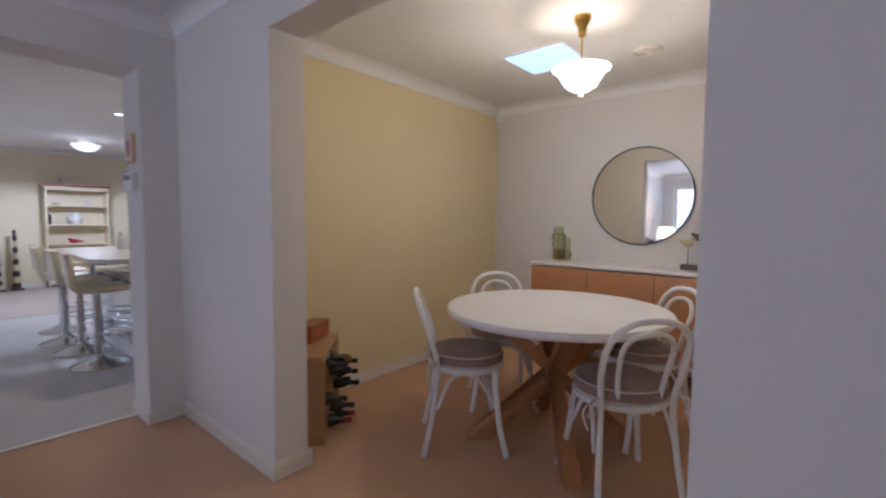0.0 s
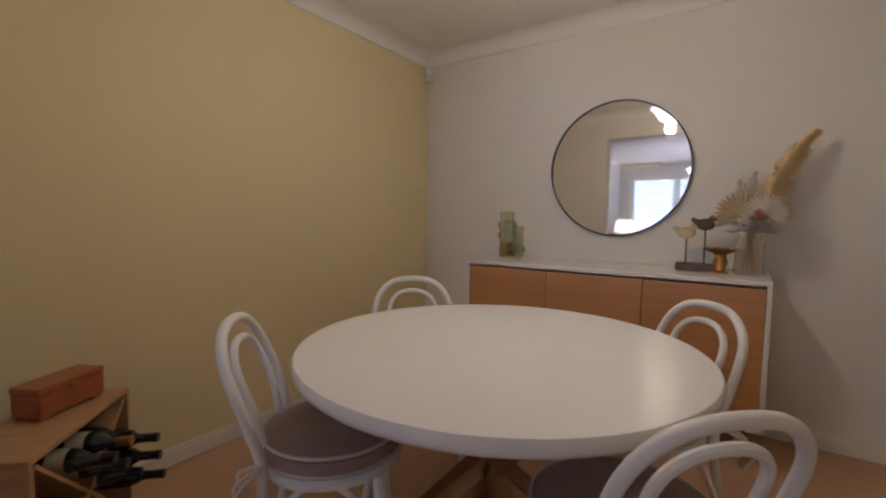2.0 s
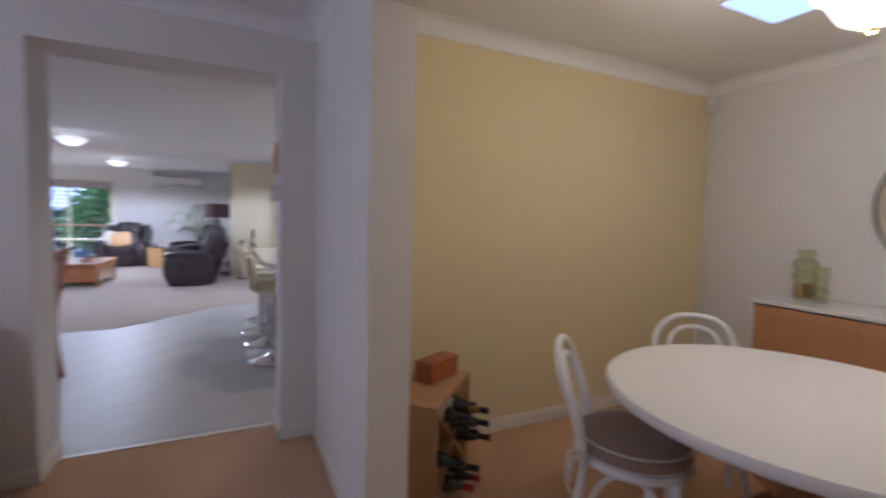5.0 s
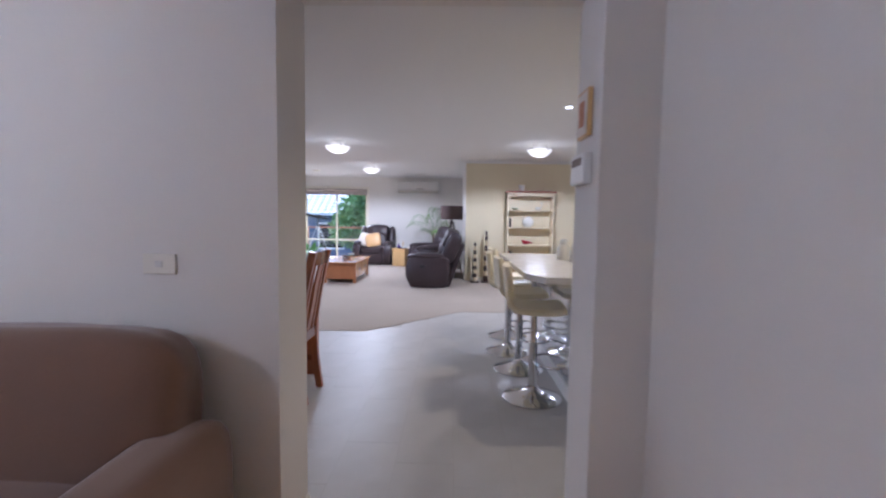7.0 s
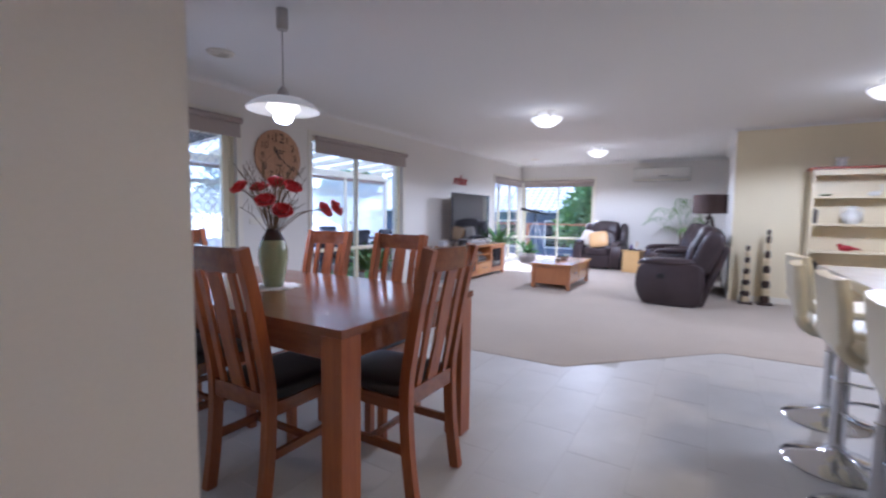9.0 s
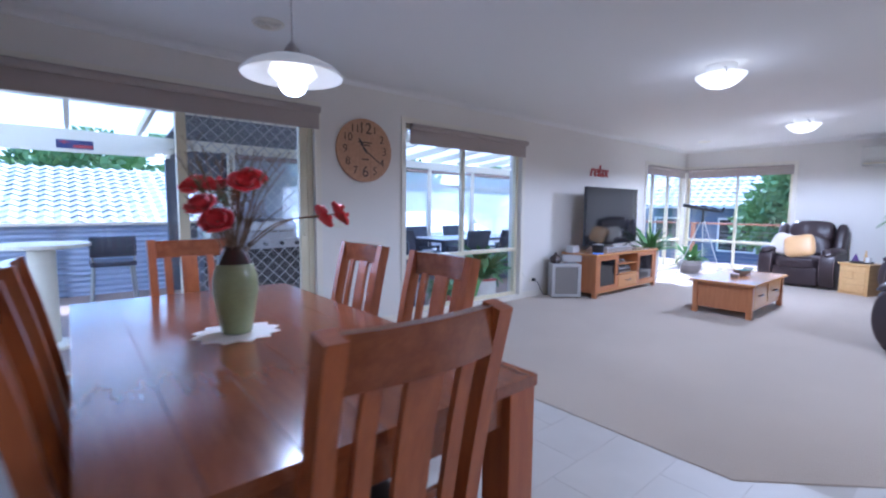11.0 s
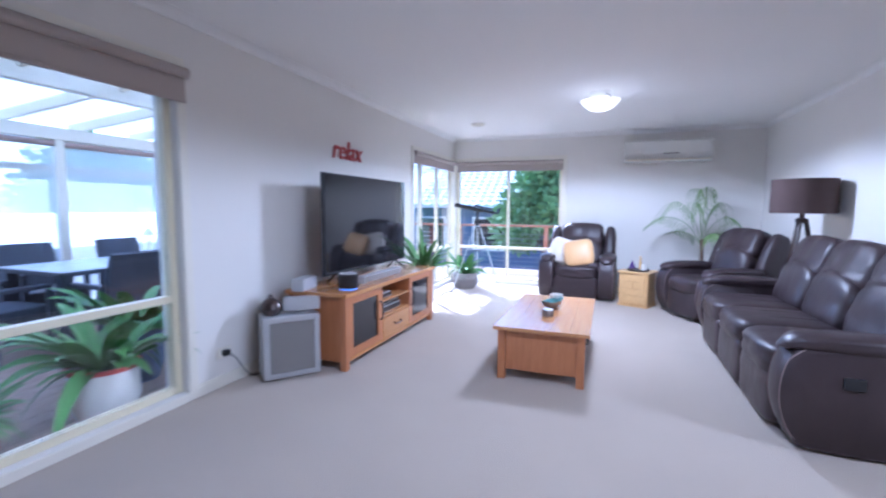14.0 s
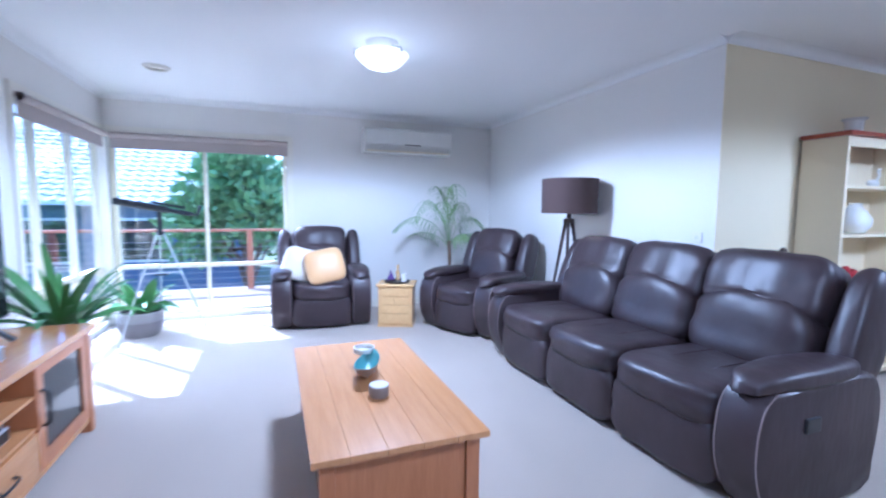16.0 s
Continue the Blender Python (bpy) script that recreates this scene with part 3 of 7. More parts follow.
for a, b in ((-5.15, -4.27), (-4.20, -3.17)):
    p = part("pane", boxes((a + 0.001, b - 0.001, WY - 0.068, WY - 0.063, 0.06, 2.03)), GLASS, sd)
    p.visible_shadow = False
bm = bmesh.new()
step = 0.085
xs0, xs1, zs0, zs1 = -5.15, -4.27, 0.06, 2.03
k = xs0 - (zs1 - zs0)
while k < xs1:
    a, b = max(xs0, k), min(xs1, k + zs1 - zs0)
    if b - a > 0.01:
        tube(bm, [(a, WY - 0.09, zs0 + a - k), (b, WY - 0.09, zs0 + b - k)], 0.0035, 4)
        tube(bm, [(a, WY - 0.086, zs1 - (a - k)), (b, WY - 0.086, zs1 - (b - k))], 0.0035, 4)
    k += step * 1.2
part("security_mesh", bm, STEEL, sd, "dark diamond grille of the screen")
bm = bmesh.new()
tube(bm, spline([(-5.19, WY - 0.03, 0.96), (-5.155, WY + 0.025, 0.97), (-5.14, WY + 0.035, 1.03), (-5.155, WY + 0.025, 1.09), (-5.19, WY - 0.03, 1.10)]), 0.012, 10)
part("handle", bm, ALU, sd, smooth=True)
blind("x", -5.31, -3.1, 1.9, 2.10, WY, 1)
bm = boxes((SD[0] - 0.06, SD[0] - 0.002, WY + 0.001, WY + 0.016, 0.005, 2.14), (SD[0] - 0.002, SD[1], WY + 0.001, WY + 0.016, 2.082, 2.14), r=0.003)
setting("trim_door", bm, TRIM, "cream painted architrave round the sliding door", "trim")

# ---- dining room ----


def bentwood_chair(m):
    c = thing("bentwood_chair", "white bentwood cafe chair with a taupe tie-on cushion", "chair", m, "chairs round the white table")
    # front looks along -y
    bm = bmesh.new()
    lathe(bm, [(0.15, 0.437), (0.205, 0.437), (0.213, 0.447), (0.213, 0.459), (0.205, 0.467), (0.15, 0.467)], 28)
    part("seat", bm, WHITE, c, smooth=True)
    for sx in (-1, 1):
        bm = bmesh.new()
        tube(bm, spline([(sx * 0.215, -0.20, 0.0), (sx * 0.185, -0.165, 0.16), (sx * 0.155, -0.135, 0.445)]), 0.0155, 8)
        part("leg", bm, WHITE, c, smooth=True)
        bm = bmesh.new()
        tube(bm, spline([(sx * 0.165, -0.145, 0.25), (sx * 0.15, -0.06, 0.39), (sx * 0.155, 0.03, 0.43), (sx * 0.17, 0.10, 0.39), (sx * 0.185, 0.165, 0.25)]), 0.010, 6)
        part("brace", bm, WHITE, c, smooth=True)
    bm = bmesh.new()
    tube(bm, spline([(-0.165, -0.145, 0.25), (-0.10, -0.16, 0.39), (0, -0.165, 0.435), (0.10, -0.16, 0.39), (0.165, -0.145, 0.25)]), 0.010, 6)
    part("brace", bm, WHITE, c, smooth=True)
    bm = bmesh.new()
    outer = [(-0.195, 0.235, 0.0), (-0.175, 0.19, 0.22), (-0.162, 0.165, 0.46), (-0.180, 0.20, 0.62), (-0.170, 0.25, 0.755), (-0.105, 0.278, 0.832), (0, 0.286, 0.852)]
    outer += [(-x, y, z) for x, y, z in outer[-2::-1]]
    tube(bm, spline(outer), 0.0145, 10)
    part("back_frame", bm, WHITE, c, smooth=True)
    bm = bmesh.new()
    inner = [(-0.088, 0.170, 0.47), (-0.105, 0.194, 0.60), (-0.108, 0.238, 0.722), (-0.068, 0.260, 0.780), (0, 0.267, 0.796)]
    inner += [(-x, y, z) for x, y, z in inner[-2::-1]]
    tube(bm, spline(inner), 0.0115, 8)
    part("back_loop", bm, WHITE, c, smooth=True)
    bm = bmesh.new()
    prof = [(0, 0.468), (0.185, 0.468), (0.208, 0.482), (0.208, 0.514), (0.185, 0.534), (0.12, 0.544), (0.03, 0.528), (0, 0.520)]
    lathe(bm, prof, 30)
    cushion = part("cushion", bm, TAUPE, c, "taupe linen round seat cushion", smooth=True)
    for z in (0.476, 0.525):
        bm = bmesh.new()
        tube(bm, [(0.203 * math.cos(a * math.pi / 15), 0.203 * math.sin(a * math.pi / 15), z) for a in range(30)], 0.0045, 6, closed=True)
        part("piping", bm, PIPING, cushion, "white piping", smooth=True)
    for sx in (-1, 1):
        bm = bmesh.new()
        for k in range(3):
            tube(bm, spline([(sx * 0.17, 0.16, 0.50), (sx * (0.20 + 0.03 * k), 0.215, 0.50 - 0.02 * k), (sx * (0.19 + 0.02 * k), 0.20, 0.43 - 0.03 * k)]), 0.005, 5)
        part("tie", bm, PIPING, cushion, "knotted white tie", smooth=True)
    return c


chair = bentwood_chair(face_to(-0.965, 2.000, 0.74, 0.67))
for x, y, dx, dy in ((-0.150, 2.110, -0.70, 0.71), (-1.110, 2.590, 0.66, -0.75), (-0.240, 2.725, -0.66, -0.75)):
    copy_thing(chair, face_to(x, y, dx, dy))

rt = thing("round_table", "round white dining table on crossed oak beam legs", "table", pose(-0.586, 2.328, 0))
bm = bmesh.new()
lathe(bm, [(0, 0.719), (0.580, 0.719), (0.602, 0.726), (0.610, 0.738), (0.610, 0.756), (0.604, 0.765), (0, 0.765)], 72)
part("tabletop", bm, LAQUER, rt, smooth=True)
for a in (38, 128, 218, 308):
    bm = bmesh.new()
    d = Vector((math.cos(radians(a)), math.sin(radians(a)), 0))
    e = Vector((-d.y, d.x, 0)) * 0.045
    ends = []
    for r, z in ((0.50, 0.0), (0.37, 0.0), (-0.30, 0.718), (-0.43, 0.718)):
        ends.append((d * r + Vector((0, 0, z))))
    va = [bm.verts.new(p - e) for p in ends]
    vb = [bm.verts.new(p + e) for p in ends]
    bm.faces.new(va[::-1])
    bm.faces.new(vb)
    for i in range(4):
        j = (i + 1) % 4
        bm.faces.new((va[i], va[j], vb[j], vb[i]))
    bmesh.ops.recalc_face_normals(bm, faces=bm.faces)
    bmesh.ops.bevel(bm, geom=list(bm.edges), offset=0.004, segments=1, affect="EDGES")
    part("leg", bm, OAK_Z, rt, "angled oak beam leg")

# sideboard
sb = thing("sideboard", "white sideboard with three oak doors against the wall", "sideboard")
sx0, sx1, sy0, sy1, st = -1.425, 0.150, 3.515, 3.965, 0.884
part("top", boxes((sx0, sx1, sy0, sy1, st - 0.022, st), r=0.003), LAQUER, sb)
part("side_panel", boxes((sx0, sx0 + 0.02, sy0 + 0.002, sy1, 0.19, st - 0.022), r=0.002), LAQUER, sb)
part("side_panel", boxes((sx1 - 0.02, sx1, sy0 + 0.002, sy1, 0.19, st - 0.022), r=0.002), LAQUER, sb)
part("bottom", boxes((sx0 + 0.02, sx1 - 0.02, sy0 + 0.002, sy1, 0.19, 0.21), r=0.002), LAQUER, sb)
part("back_panel", boxes((sx0 + 0.02, sx1 - 0.02, sy1 - 0.012, sy1, 0.21, st - 0.022)), LAQUER, sb)
dw = (sx1 - sx0 - 0.04) / 3
for i in range(3):
    part("door", boxes((sx0 + 0.022 + i * dw, sx0 + 0.018 + (i + 1) * dw, sy0 + 0.006, sy0 + 0.026, 0.214, st - 0.034), r=0.002), OAK, sb, "horizontal grain oak door")
for x in (sx0 + 0.12, sx1 - 0.12):
    for y, t in ((sy0 + 0.07, -0.04), (sy1 - 0.07, 0.02)):
        bm = bmesh.new()
        tube(bm, [(x, y, 0.19), (x + (0.05 if x > -0.6 else -0.05), y + t, 0.0)], [0.023, 0.013], 10)
        part("leg", bm, OAK_Z, sb, "tapered oak leg", smooth=True)

# mirror
mir = thing("wall_mirror", "round wall mirror with a thin black rim", "mirror", pose(-0.633, DY - 0.004, 1.458, 90, 0, 0))
bm = bmesh.new()
lathe(bm, [(0, 0.004), (0.402, 0.004), (0.402, 0.02), (0, 0.02)], 72)
part("glass", bm, SIL, mir)
bm = bmesh.new()
lathe(bm, [(0.400, 0.0), (0.411, 0.0), (0.411, 0.028), (0.402, 0.028), (0.4021, 0.0205)], 72)
part("rim", bm, BLACK, mir, "thin black metal rim", smooth=True)

# wine rack: an open box with crossed shelves set across the corner, bottles poking out
RACK = face_to(-1.760, 1.518, 0.705, 0.709)
wr = thing("wine_rack", "pale timber wine rack with crossed dividers", "wine rack", RACK)
rw, rd, rh = 0.262, 0.12, 0.50
for nm, row in (("top", (-rw, rw, -rd, rd, rh - 0.018, rh)), ("base", (-rw, rw, -rd, rd, 0.0, 0.018)),
                ("side_panel", (-rw, -rw + 0.018, -rd, rd, 0.0185, rh - 0.0185)), ("side_panel", (rw - 0.018, rw, -rd, rd, 0.0185, rh - 0.0185)),
                ("back_panel", (-rw + 0.0185, rw - 0.0185, rd - 0.008, rd, 0.0185, rh - 0.0185))):
    part(nm, boxes(row, r=0.002), PINE, wr)
for s in (1, -1):
    bm = bmesh.new()
    tube(bm, [(-rw + 0.03, -0.004, 0.03 if s > 0 else rh - 0.03), (rw - 0.03, -0.004, rh - 0.03 if s > 0 else 0.03)], 0.01, flat=(0.012, 2 * rd - 0.012 if s > 0 else 2 * rd - 0.016))
    part("divider", bm, PINE, wr)


def bottle(x, z, foil, lab, out):
    b = thing("wine_bottle", "dark glass wine bottle lying in the rack", "bottle", RACK @ pose(x, -rd - out, z * 0.877, 90, 0, 0), "bottles in the wine rack")
    bm = bmesh.new()
    lathe(bm, [(0, -0.20), (0.034, -0.20), (0.037, -0.19), (0.037, -0.11), (0.030, -0.08), (0.016, -0.055), (0.0145, 0.0), (0, 0.0)], 18)
    part("glass", bm, DARKB, b, smooth=True)
    bm = bmesh.new()
    lathe(bm, [(0.0152, -0.06), (0.0155, -0.004), (0.0165, -0.002), (0.0165, 0.012), (0, 0.013)], 16)
    part("capsule", bm, foil, b, smooth=True)
    if lab:
        bm = bmesh.new()
        lathe(bm, [(0.0375, -0.17), (0.0375, -0.115)], 18)
        part("label", bm, LABEL, b, smooth=True)
    return b


for x, z, f, lb, o in ((0.03, 0.455, FOILG, 1, 0.10), (-0.05, 0.44, FOILB, 1, 0.09), (0.10, 0.44, FOILB, 0, 0.07), (0.0, 0.385, FOILB, 1, 0.10), (0.17, 0.385, FOILB, 0, 0.12),
                       (0.185, 0.30, FOILB, 1, 0.12), (0.185, 0.215, FOILB, 0, 0.13), (0.13, 0.265, FOILB, 1, 0.08), (-0.18, 0.265, FOILB, 0, 0.10), (-0.06, 0.06, FOILR, 0, 0.11), (0.03, 0.06, FOILR, 1, 0.12), (0.0, 0.135, FOILB, 0, 0.12)):
    bottle(x, z, f, lb, o)

bx = thing("wooden_box", "small reddish wooden box on the wine rack", "box", RACK @ pose(0.10, 0.012, rh, 0, 0, -17))
part("body", boxes((-0.115, 0.115, -0.052, 0.052, 0.012, 0.086), r=0.004), REDBOX, bx)
part("lid", boxes((-0.117, 0.117, -0.054, 0.054, 0.087, 0.108), r=0.005), REDBOX, bx)
for x in (-0.09, 0.09):
    part("foot", boxes((x - 0.02, x + 0.02, -0.045, 0.045, 0, 0.0115), r=0.002), REDBOX, bx)
part("latch", boxes((-0.015, 0.015, -0.058, -0.0545, 0.072, 0.096), r=0.001), BRASS, bx)

# ceiling things of the dining room
sk = thing("skylight", "square skylight with a pale blue diffuser in the ceiling", "skylight", kind="structure")
part("diffuser", boxes((-1.24, -0.80, 2.765, 3.205, H - 0.004, H - 0.0012)), SKYL, sk)
bm = bmesh.new()
for row in ((-1.255, -1.24, 2.75, 3.22), (-0.80, -0.785, 2.75, 3.22), (-1.24, -0.80, 2.75, 2.765), (-1.24, -0.80, 3.205, 3.22)):
    box(bm, *row, H - 0.008, H - 0.001)
part("frame", bm, CEIL, sk)

# ---- family and living rooms: large things ----


def dining_chair(m):
    c = thing("dining_chair", "red-brown timber slat-back chair with a black leather seat", "chair", m, "chairs round the timber table")
    prof = [(0.235, 0.0), (0.205, 0.22), (0.195, 0.45), (0.215, 0.62), (0.255, 0.84), (0.30, 1.03)]
    for sx in (-1, 1):
        bm = bmesh.new()
        tube(bm, spline([(sx * 0.170, y, z) for y, z in prof], 4), 0.02, flat=(0.036, 0.046))
        part("back_leg", bm, JARRAH_Z, c)
        part("front_leg", boxes((sx * 0.170 - 0.019, sx * 0.170 + 0.019, -0.215, -0.177, 0, 0.43), r=0.003), JARRAH_Z, c)
        part("seat_rail", boxes((sx * 0.170 - 0.012, sx * 0.170 + 0.012, -0.176, 0.182, 0.375, 0.43), r=0.002), JARRAH, c)
        part("stretcher", boxes((sx * 0.170 - 0.010, sx * 0.170 + 0.010, -0.176, 0.19, 0.20, 0.235), r=0.002), JARRAH, c)
    part("front_rail", boxes((-0.150, 0.150, -0.208, -0.184, 0.375, 0.43), r=0.002), JARRAH, c)
    part("back_rail", boxes((-0.151, 0.151, 0.185, 0.212, 0.40, 0.47), r=0.002), JARRAH, c)
    part("cross_stretcher", boxes((-0.159, 0.159, -0.01, 0.012, 0.205, 0.23), r=0.002), JARRAH, c)
    bm = bmesh.new()
    pts = [(x, 0.292 + 0.018 * (1 - (x / 0.152) ** 2), 0.985) for x in (-0.152, -0.08, 0, 0.08, 0.152)]
    tube(bm, spline(pts, 3), 0.02, flat=(0.024, 0.09))
    part("top_rail", bm, JARRAH, c)
    for x, w in ((-0.100, 0.034), (0.0, 0.075), (0.100, 0.034)):
        bm = bmesh.new()
        k = 0.012 * (1 - (x / 0.152) ** 2)
        tube(bm, spline([(x, 0.200, 0.465), (x, 0.222 + k, 0.62), (x, 0.258 + k, 0.82), (x, 0.287 + k, 0.945)], 3), 0.02, flat=(w, 0.013))
        part("slat", bm, JARRAH_Z, c)
    bm = bmesh.new()
    puff(bm, (0, -0.015, 0.455), (0.372, 0.42, 0.06), 6, 6)
    part("seat", bm, LEATHER_B, c, "black leather padded seat", smooth=True)
    return c


TX0, TX1, TY0, TY1 = -4.52, -3.54, -2.56, -0.69
dt = thing("timber_table", "polished red-brown timber dining table with square legs", "table")
n = 6
for i in range(n):
    a = TX0 + (TX1 - TX0) * i / n
    b = TX0 + (TX1 - TX0) * (i + 1) / n
    part("plank", boxes((a + 0.0004, b - 0.0004, TY0, TY1, 0.728, 0.76), r=0.0015), JARRAH, dt)
for x in (TX0 + 0.005, TX1 - 0.105):
    for y in (TY0 + 0.005, TY1 - 0.105):
        part("leg", boxes((x, x + 0.10, y, y + 0.10, 0, 0.727), r=0.004), JARRAH_Z, dt)
for row in ((TX0 + 0.03, TX0 + 0.055, TY0 + 0.106, TY1 - 0.106), (TX1 - 0.055, TX1 - 0.03, TY0 + 0.106, TY1 - 0.106),
            (TX0 + 0.106, TX1 - 0.106, TY0 + 0.03, TY0 + 0.055), (TX0 + 0.106, TX1 - 0.106, TY1 - 0.055, TY1 - 0.03)):
    part("apron", boxes((*row, 0.63, 0.727), r=0.002), JARRAH, dt)
wc = dining_chair(face_to(-4.00, -0.82, 0, -1))
for x, y, dx, dy in ((-3.71, -1.21, -1, 0), (-3.71, -1.87, -1, 0), (-4.365, -1.27, 1, 0), (-4.370, -1.87, 1, 0.02), (-4.04, -2.34, 0, 1)):
    copy_thing(wc, face_to(x, y, dx, dy))


def recliner(name, seats, width, m, label, category):
    """A leather recliner of so many seats; front along -y, back at +y."""
    s = thing(name, label, category, m)
    aw = 0.20
    sw = (width - 2 * aw) / seats
    part("base", boxes((-width / 2 + aw + 0.002, width / 2 - aw - 0.002, -0.33, 0.28, 0.03, 0.30), r=0.02), LEATHER, s)
    for sx in (-1, 1):
        xc = sx * (width / 2 - aw / 2)
        bm = bmesh.new()
        prof = [(-0.30, 0.012), (-0.40, 0.08), (-0.455, 0.22), (-0.46, 0.36), (-0.43, 0.48), (-0.36, 0.545), (-0.1, 0.56), (0.20, 0.56), (0.31, 0.52), (0.345, 0.38), (0.32, 0.15), (0.25, 0.012)]
        pts = spline([(0, y, z) for y, z in prof], 3, closed=True)
        lay = []
        for t, g in ((-0.5, 0.93), (-0.42, 0.985), (-0.25, 1.0), (0.25, 1.0), (0.42, 0.985), (0.5, 0.93)):
            lay.append([bm.verts.new((xc + t * aw, p.y * g, max(0.006, 0.28 + (p.z - 0.28) * g))) for p in pts])
        k = len(pts)
        for a, b in zip(lay, lay[1:]):
            for i in range(k):
                bm.faces.new((a[i], a[(i + 1) % k], b[(i + 1) % k], b[i]))
        bm.faces.new(lay[0])
        bm.faces.new(lay[-1][::-1])
        bmesh.ops.recalc_face_normals(bm, faces=bm.faces)
        arm = part("arm", bm, LEATHER, s, smooth=True)
        bm = bmesh.new()
        for t in (-0.44, 0.44):
            tube(bm, [(xc + t * aw, p.y * 0.985, max(0.008, 0.28 + (p.z - 0.28) * 0.985)) for p in spline([(0, y, z) for y, z in prof[:6]], 4)], 0.004, 5)
        part("piping", bm, SEAM, arm, "fine pale stitched seam", smooth=True)
        bm = bmesh.new()
        puff(bm, (xc, -0.10, 0.572), (aw * 1.12, 0.70, 0.105), 2.7, 12, wob=0.05, seed=sx)
        for v in bm.verts:
            v.co.z += 0.006 * math.sin(v.co.y * 46) * max(0.0, min(1.0, (-0.28 - v.co.y) / 0.12)) - 0.03 * max(0.0, (-0.26 - v.co.y) / 0.2) ** 2
        part("arm_pad", bm, LEATHER, arm, "padded gathered arm rest", smooth=True)
        # wing beside the back
        bm = bmesh.new()
        puff(bm, (sx * (width / 2 - aw * 0.55), 0.36, 0.70), (0.16, 0.26, 0.60), 3.0, 9, pose(0, 0, 0, -21, 0, 0), wob=0.03, seed=sx + 20)
        part("wing", bm, LEATHER, s, smooth=True)
        part("lever", boxes((xc + sx * aw * 0.5 - 0.006, xc + sx * aw * 0.5 + 0.012, -0.20, -0.11, 0.36, 0.42), r=0.005), BLACK, arm, "black recliner lever cup")
    for i in range(seats):
        xc = -width / 2 + aw + sw * (i + 0.5)
        g = 0.99
        bm = bmesh.new()
        puff(bm, (xc, -0.115, 0.385), (sw * g, 0.70, 0.205), 5.2, 11, wob=0.035, seed=i + 2)
        part("seat", bm, LEATHER, s, smooth=True)
        bm = bmesh.new()
        puff(bm, (xc, -0.365, 0.185), (sw * g, 0.17, 0.33), 5.0, 11, wob=0.045, seed=i + 5)
        part("foot_panel", bm, LEATHER, s, "gathered foot rest panel", smooth=True)
        bm = bmesh.new()
        puff(bm, (xc, 0.225, 0.59), (sw * g, 0.24, 0.34), 4.4, 10, pose(0, 0, 0, -18, 0, 0), wob=0.05, seed=i + 8)
        for v in bm.verts:
            if v.co.z > 0.60:
                v.co.z += 0.06 * (1 - min(1, ((v.co.x - xc) / (sw * 0.5)) ** 2)) * min(1, (v.co.z - 0.60) / 0.08)
        part("lumbar", bm, LEATHER, s, smooth=True)
        bm = bmesh.new()
        puff(bm, (xc, 0.345, 0.835), (sw * 1.01, 0.28, 0.39), 4.2, 11, pose(0, 0, 0, -21, 0, 0), wob=0.05, seed=i + 11)
        for v in bm.verts:
            if v.co.z < 0.83:
                v.co.z += 0.07 * (1 - min(1, ((v.co.x - xc) / (sw * 0.5)) ** 2)) * min(1, (0.83 - v.co.z) / 0.08)
            v.co.y += 0.005 * math.cos((v.co.x - xc) / sw * 2 * math.pi * 3) * (1 if v.co.z > 0.80 else 0.4)
        hp = part("headrest", bm, LEATHER, s, smooth=True)
        for k in (-0.17, 0.17):
            bm = bmesh.new()
            tube(bm, spline([(xc + k * sw, -0.35, 0.478), (xc + k * sw, -0.1, 0.488), (xc + k * sw, 0.1, 0.485)]), 0.003, 4)
            part("seam", bm, LEATHER, s, smooth=True)
    bm = bmesh.new()
    box(bm, -width / 2 + aw * 0.6, width / 2 - aw * 0.6, 0.20, 0.30, 0.10, 0.93, r=0.04, m=pose(0, 0.02, 0, -19, 0, 0))
    part("back_panel", bm, LEATHER, s)
    for sx in (-1, 1):
        for y in (-0.25, 0.22):
            part("foot", boxes((sx * (width / 2 - 0.28) - 0.03, sx * (width / 2 - 0.28) + 0.03, y - 0.03, y + 0.03, 0, 0.03)), BLACK, s)
    return s


recliner("sofa", 3, 2.32, face_to(-9.97, 0.01, 0, -1, 0.004), "dark brown leather three-seat recliner sofa", "sofa")
recliner("armchair", 1, 1.0, face_to(-12.80, -1.69, 0.995, -0.06, 0.004), "dark brown leather recliner armchair by the window", "armchair")
recliner("armchair", 1, 0.93, face_to(-11.98, -0.12, 0.46, -0.89, 0.004), "dark brown leather recliner armchair beside the floor lamp", "armchair")

# coffee table: thick top, four posts, drawers at the ends
ct = thing("coffee_table", "honey timber coffee table with end drawers", "table", pose(-9.86, -1.735, 0.004))
hx, hy = 0.66, 0.335
for i in range(5):
    part("plank", boxes((-hx, hx, -hy + 2 * hy * i / 5 + 0.0003, -hy + 2 * hy * (i + 1) / 5 - 0.0003, 0.372, 0.397), r=0.0012), HONEY, ct)
for x in (-hx + 0.03, hx - 0.085):
    for y in (-hy + 0.03, hy - 0.085):
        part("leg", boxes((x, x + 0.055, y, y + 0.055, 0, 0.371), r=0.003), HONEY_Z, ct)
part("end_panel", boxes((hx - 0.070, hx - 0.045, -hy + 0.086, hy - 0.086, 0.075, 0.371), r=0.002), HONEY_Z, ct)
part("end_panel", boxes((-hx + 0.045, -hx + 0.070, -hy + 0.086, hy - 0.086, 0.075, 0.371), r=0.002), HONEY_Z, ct)
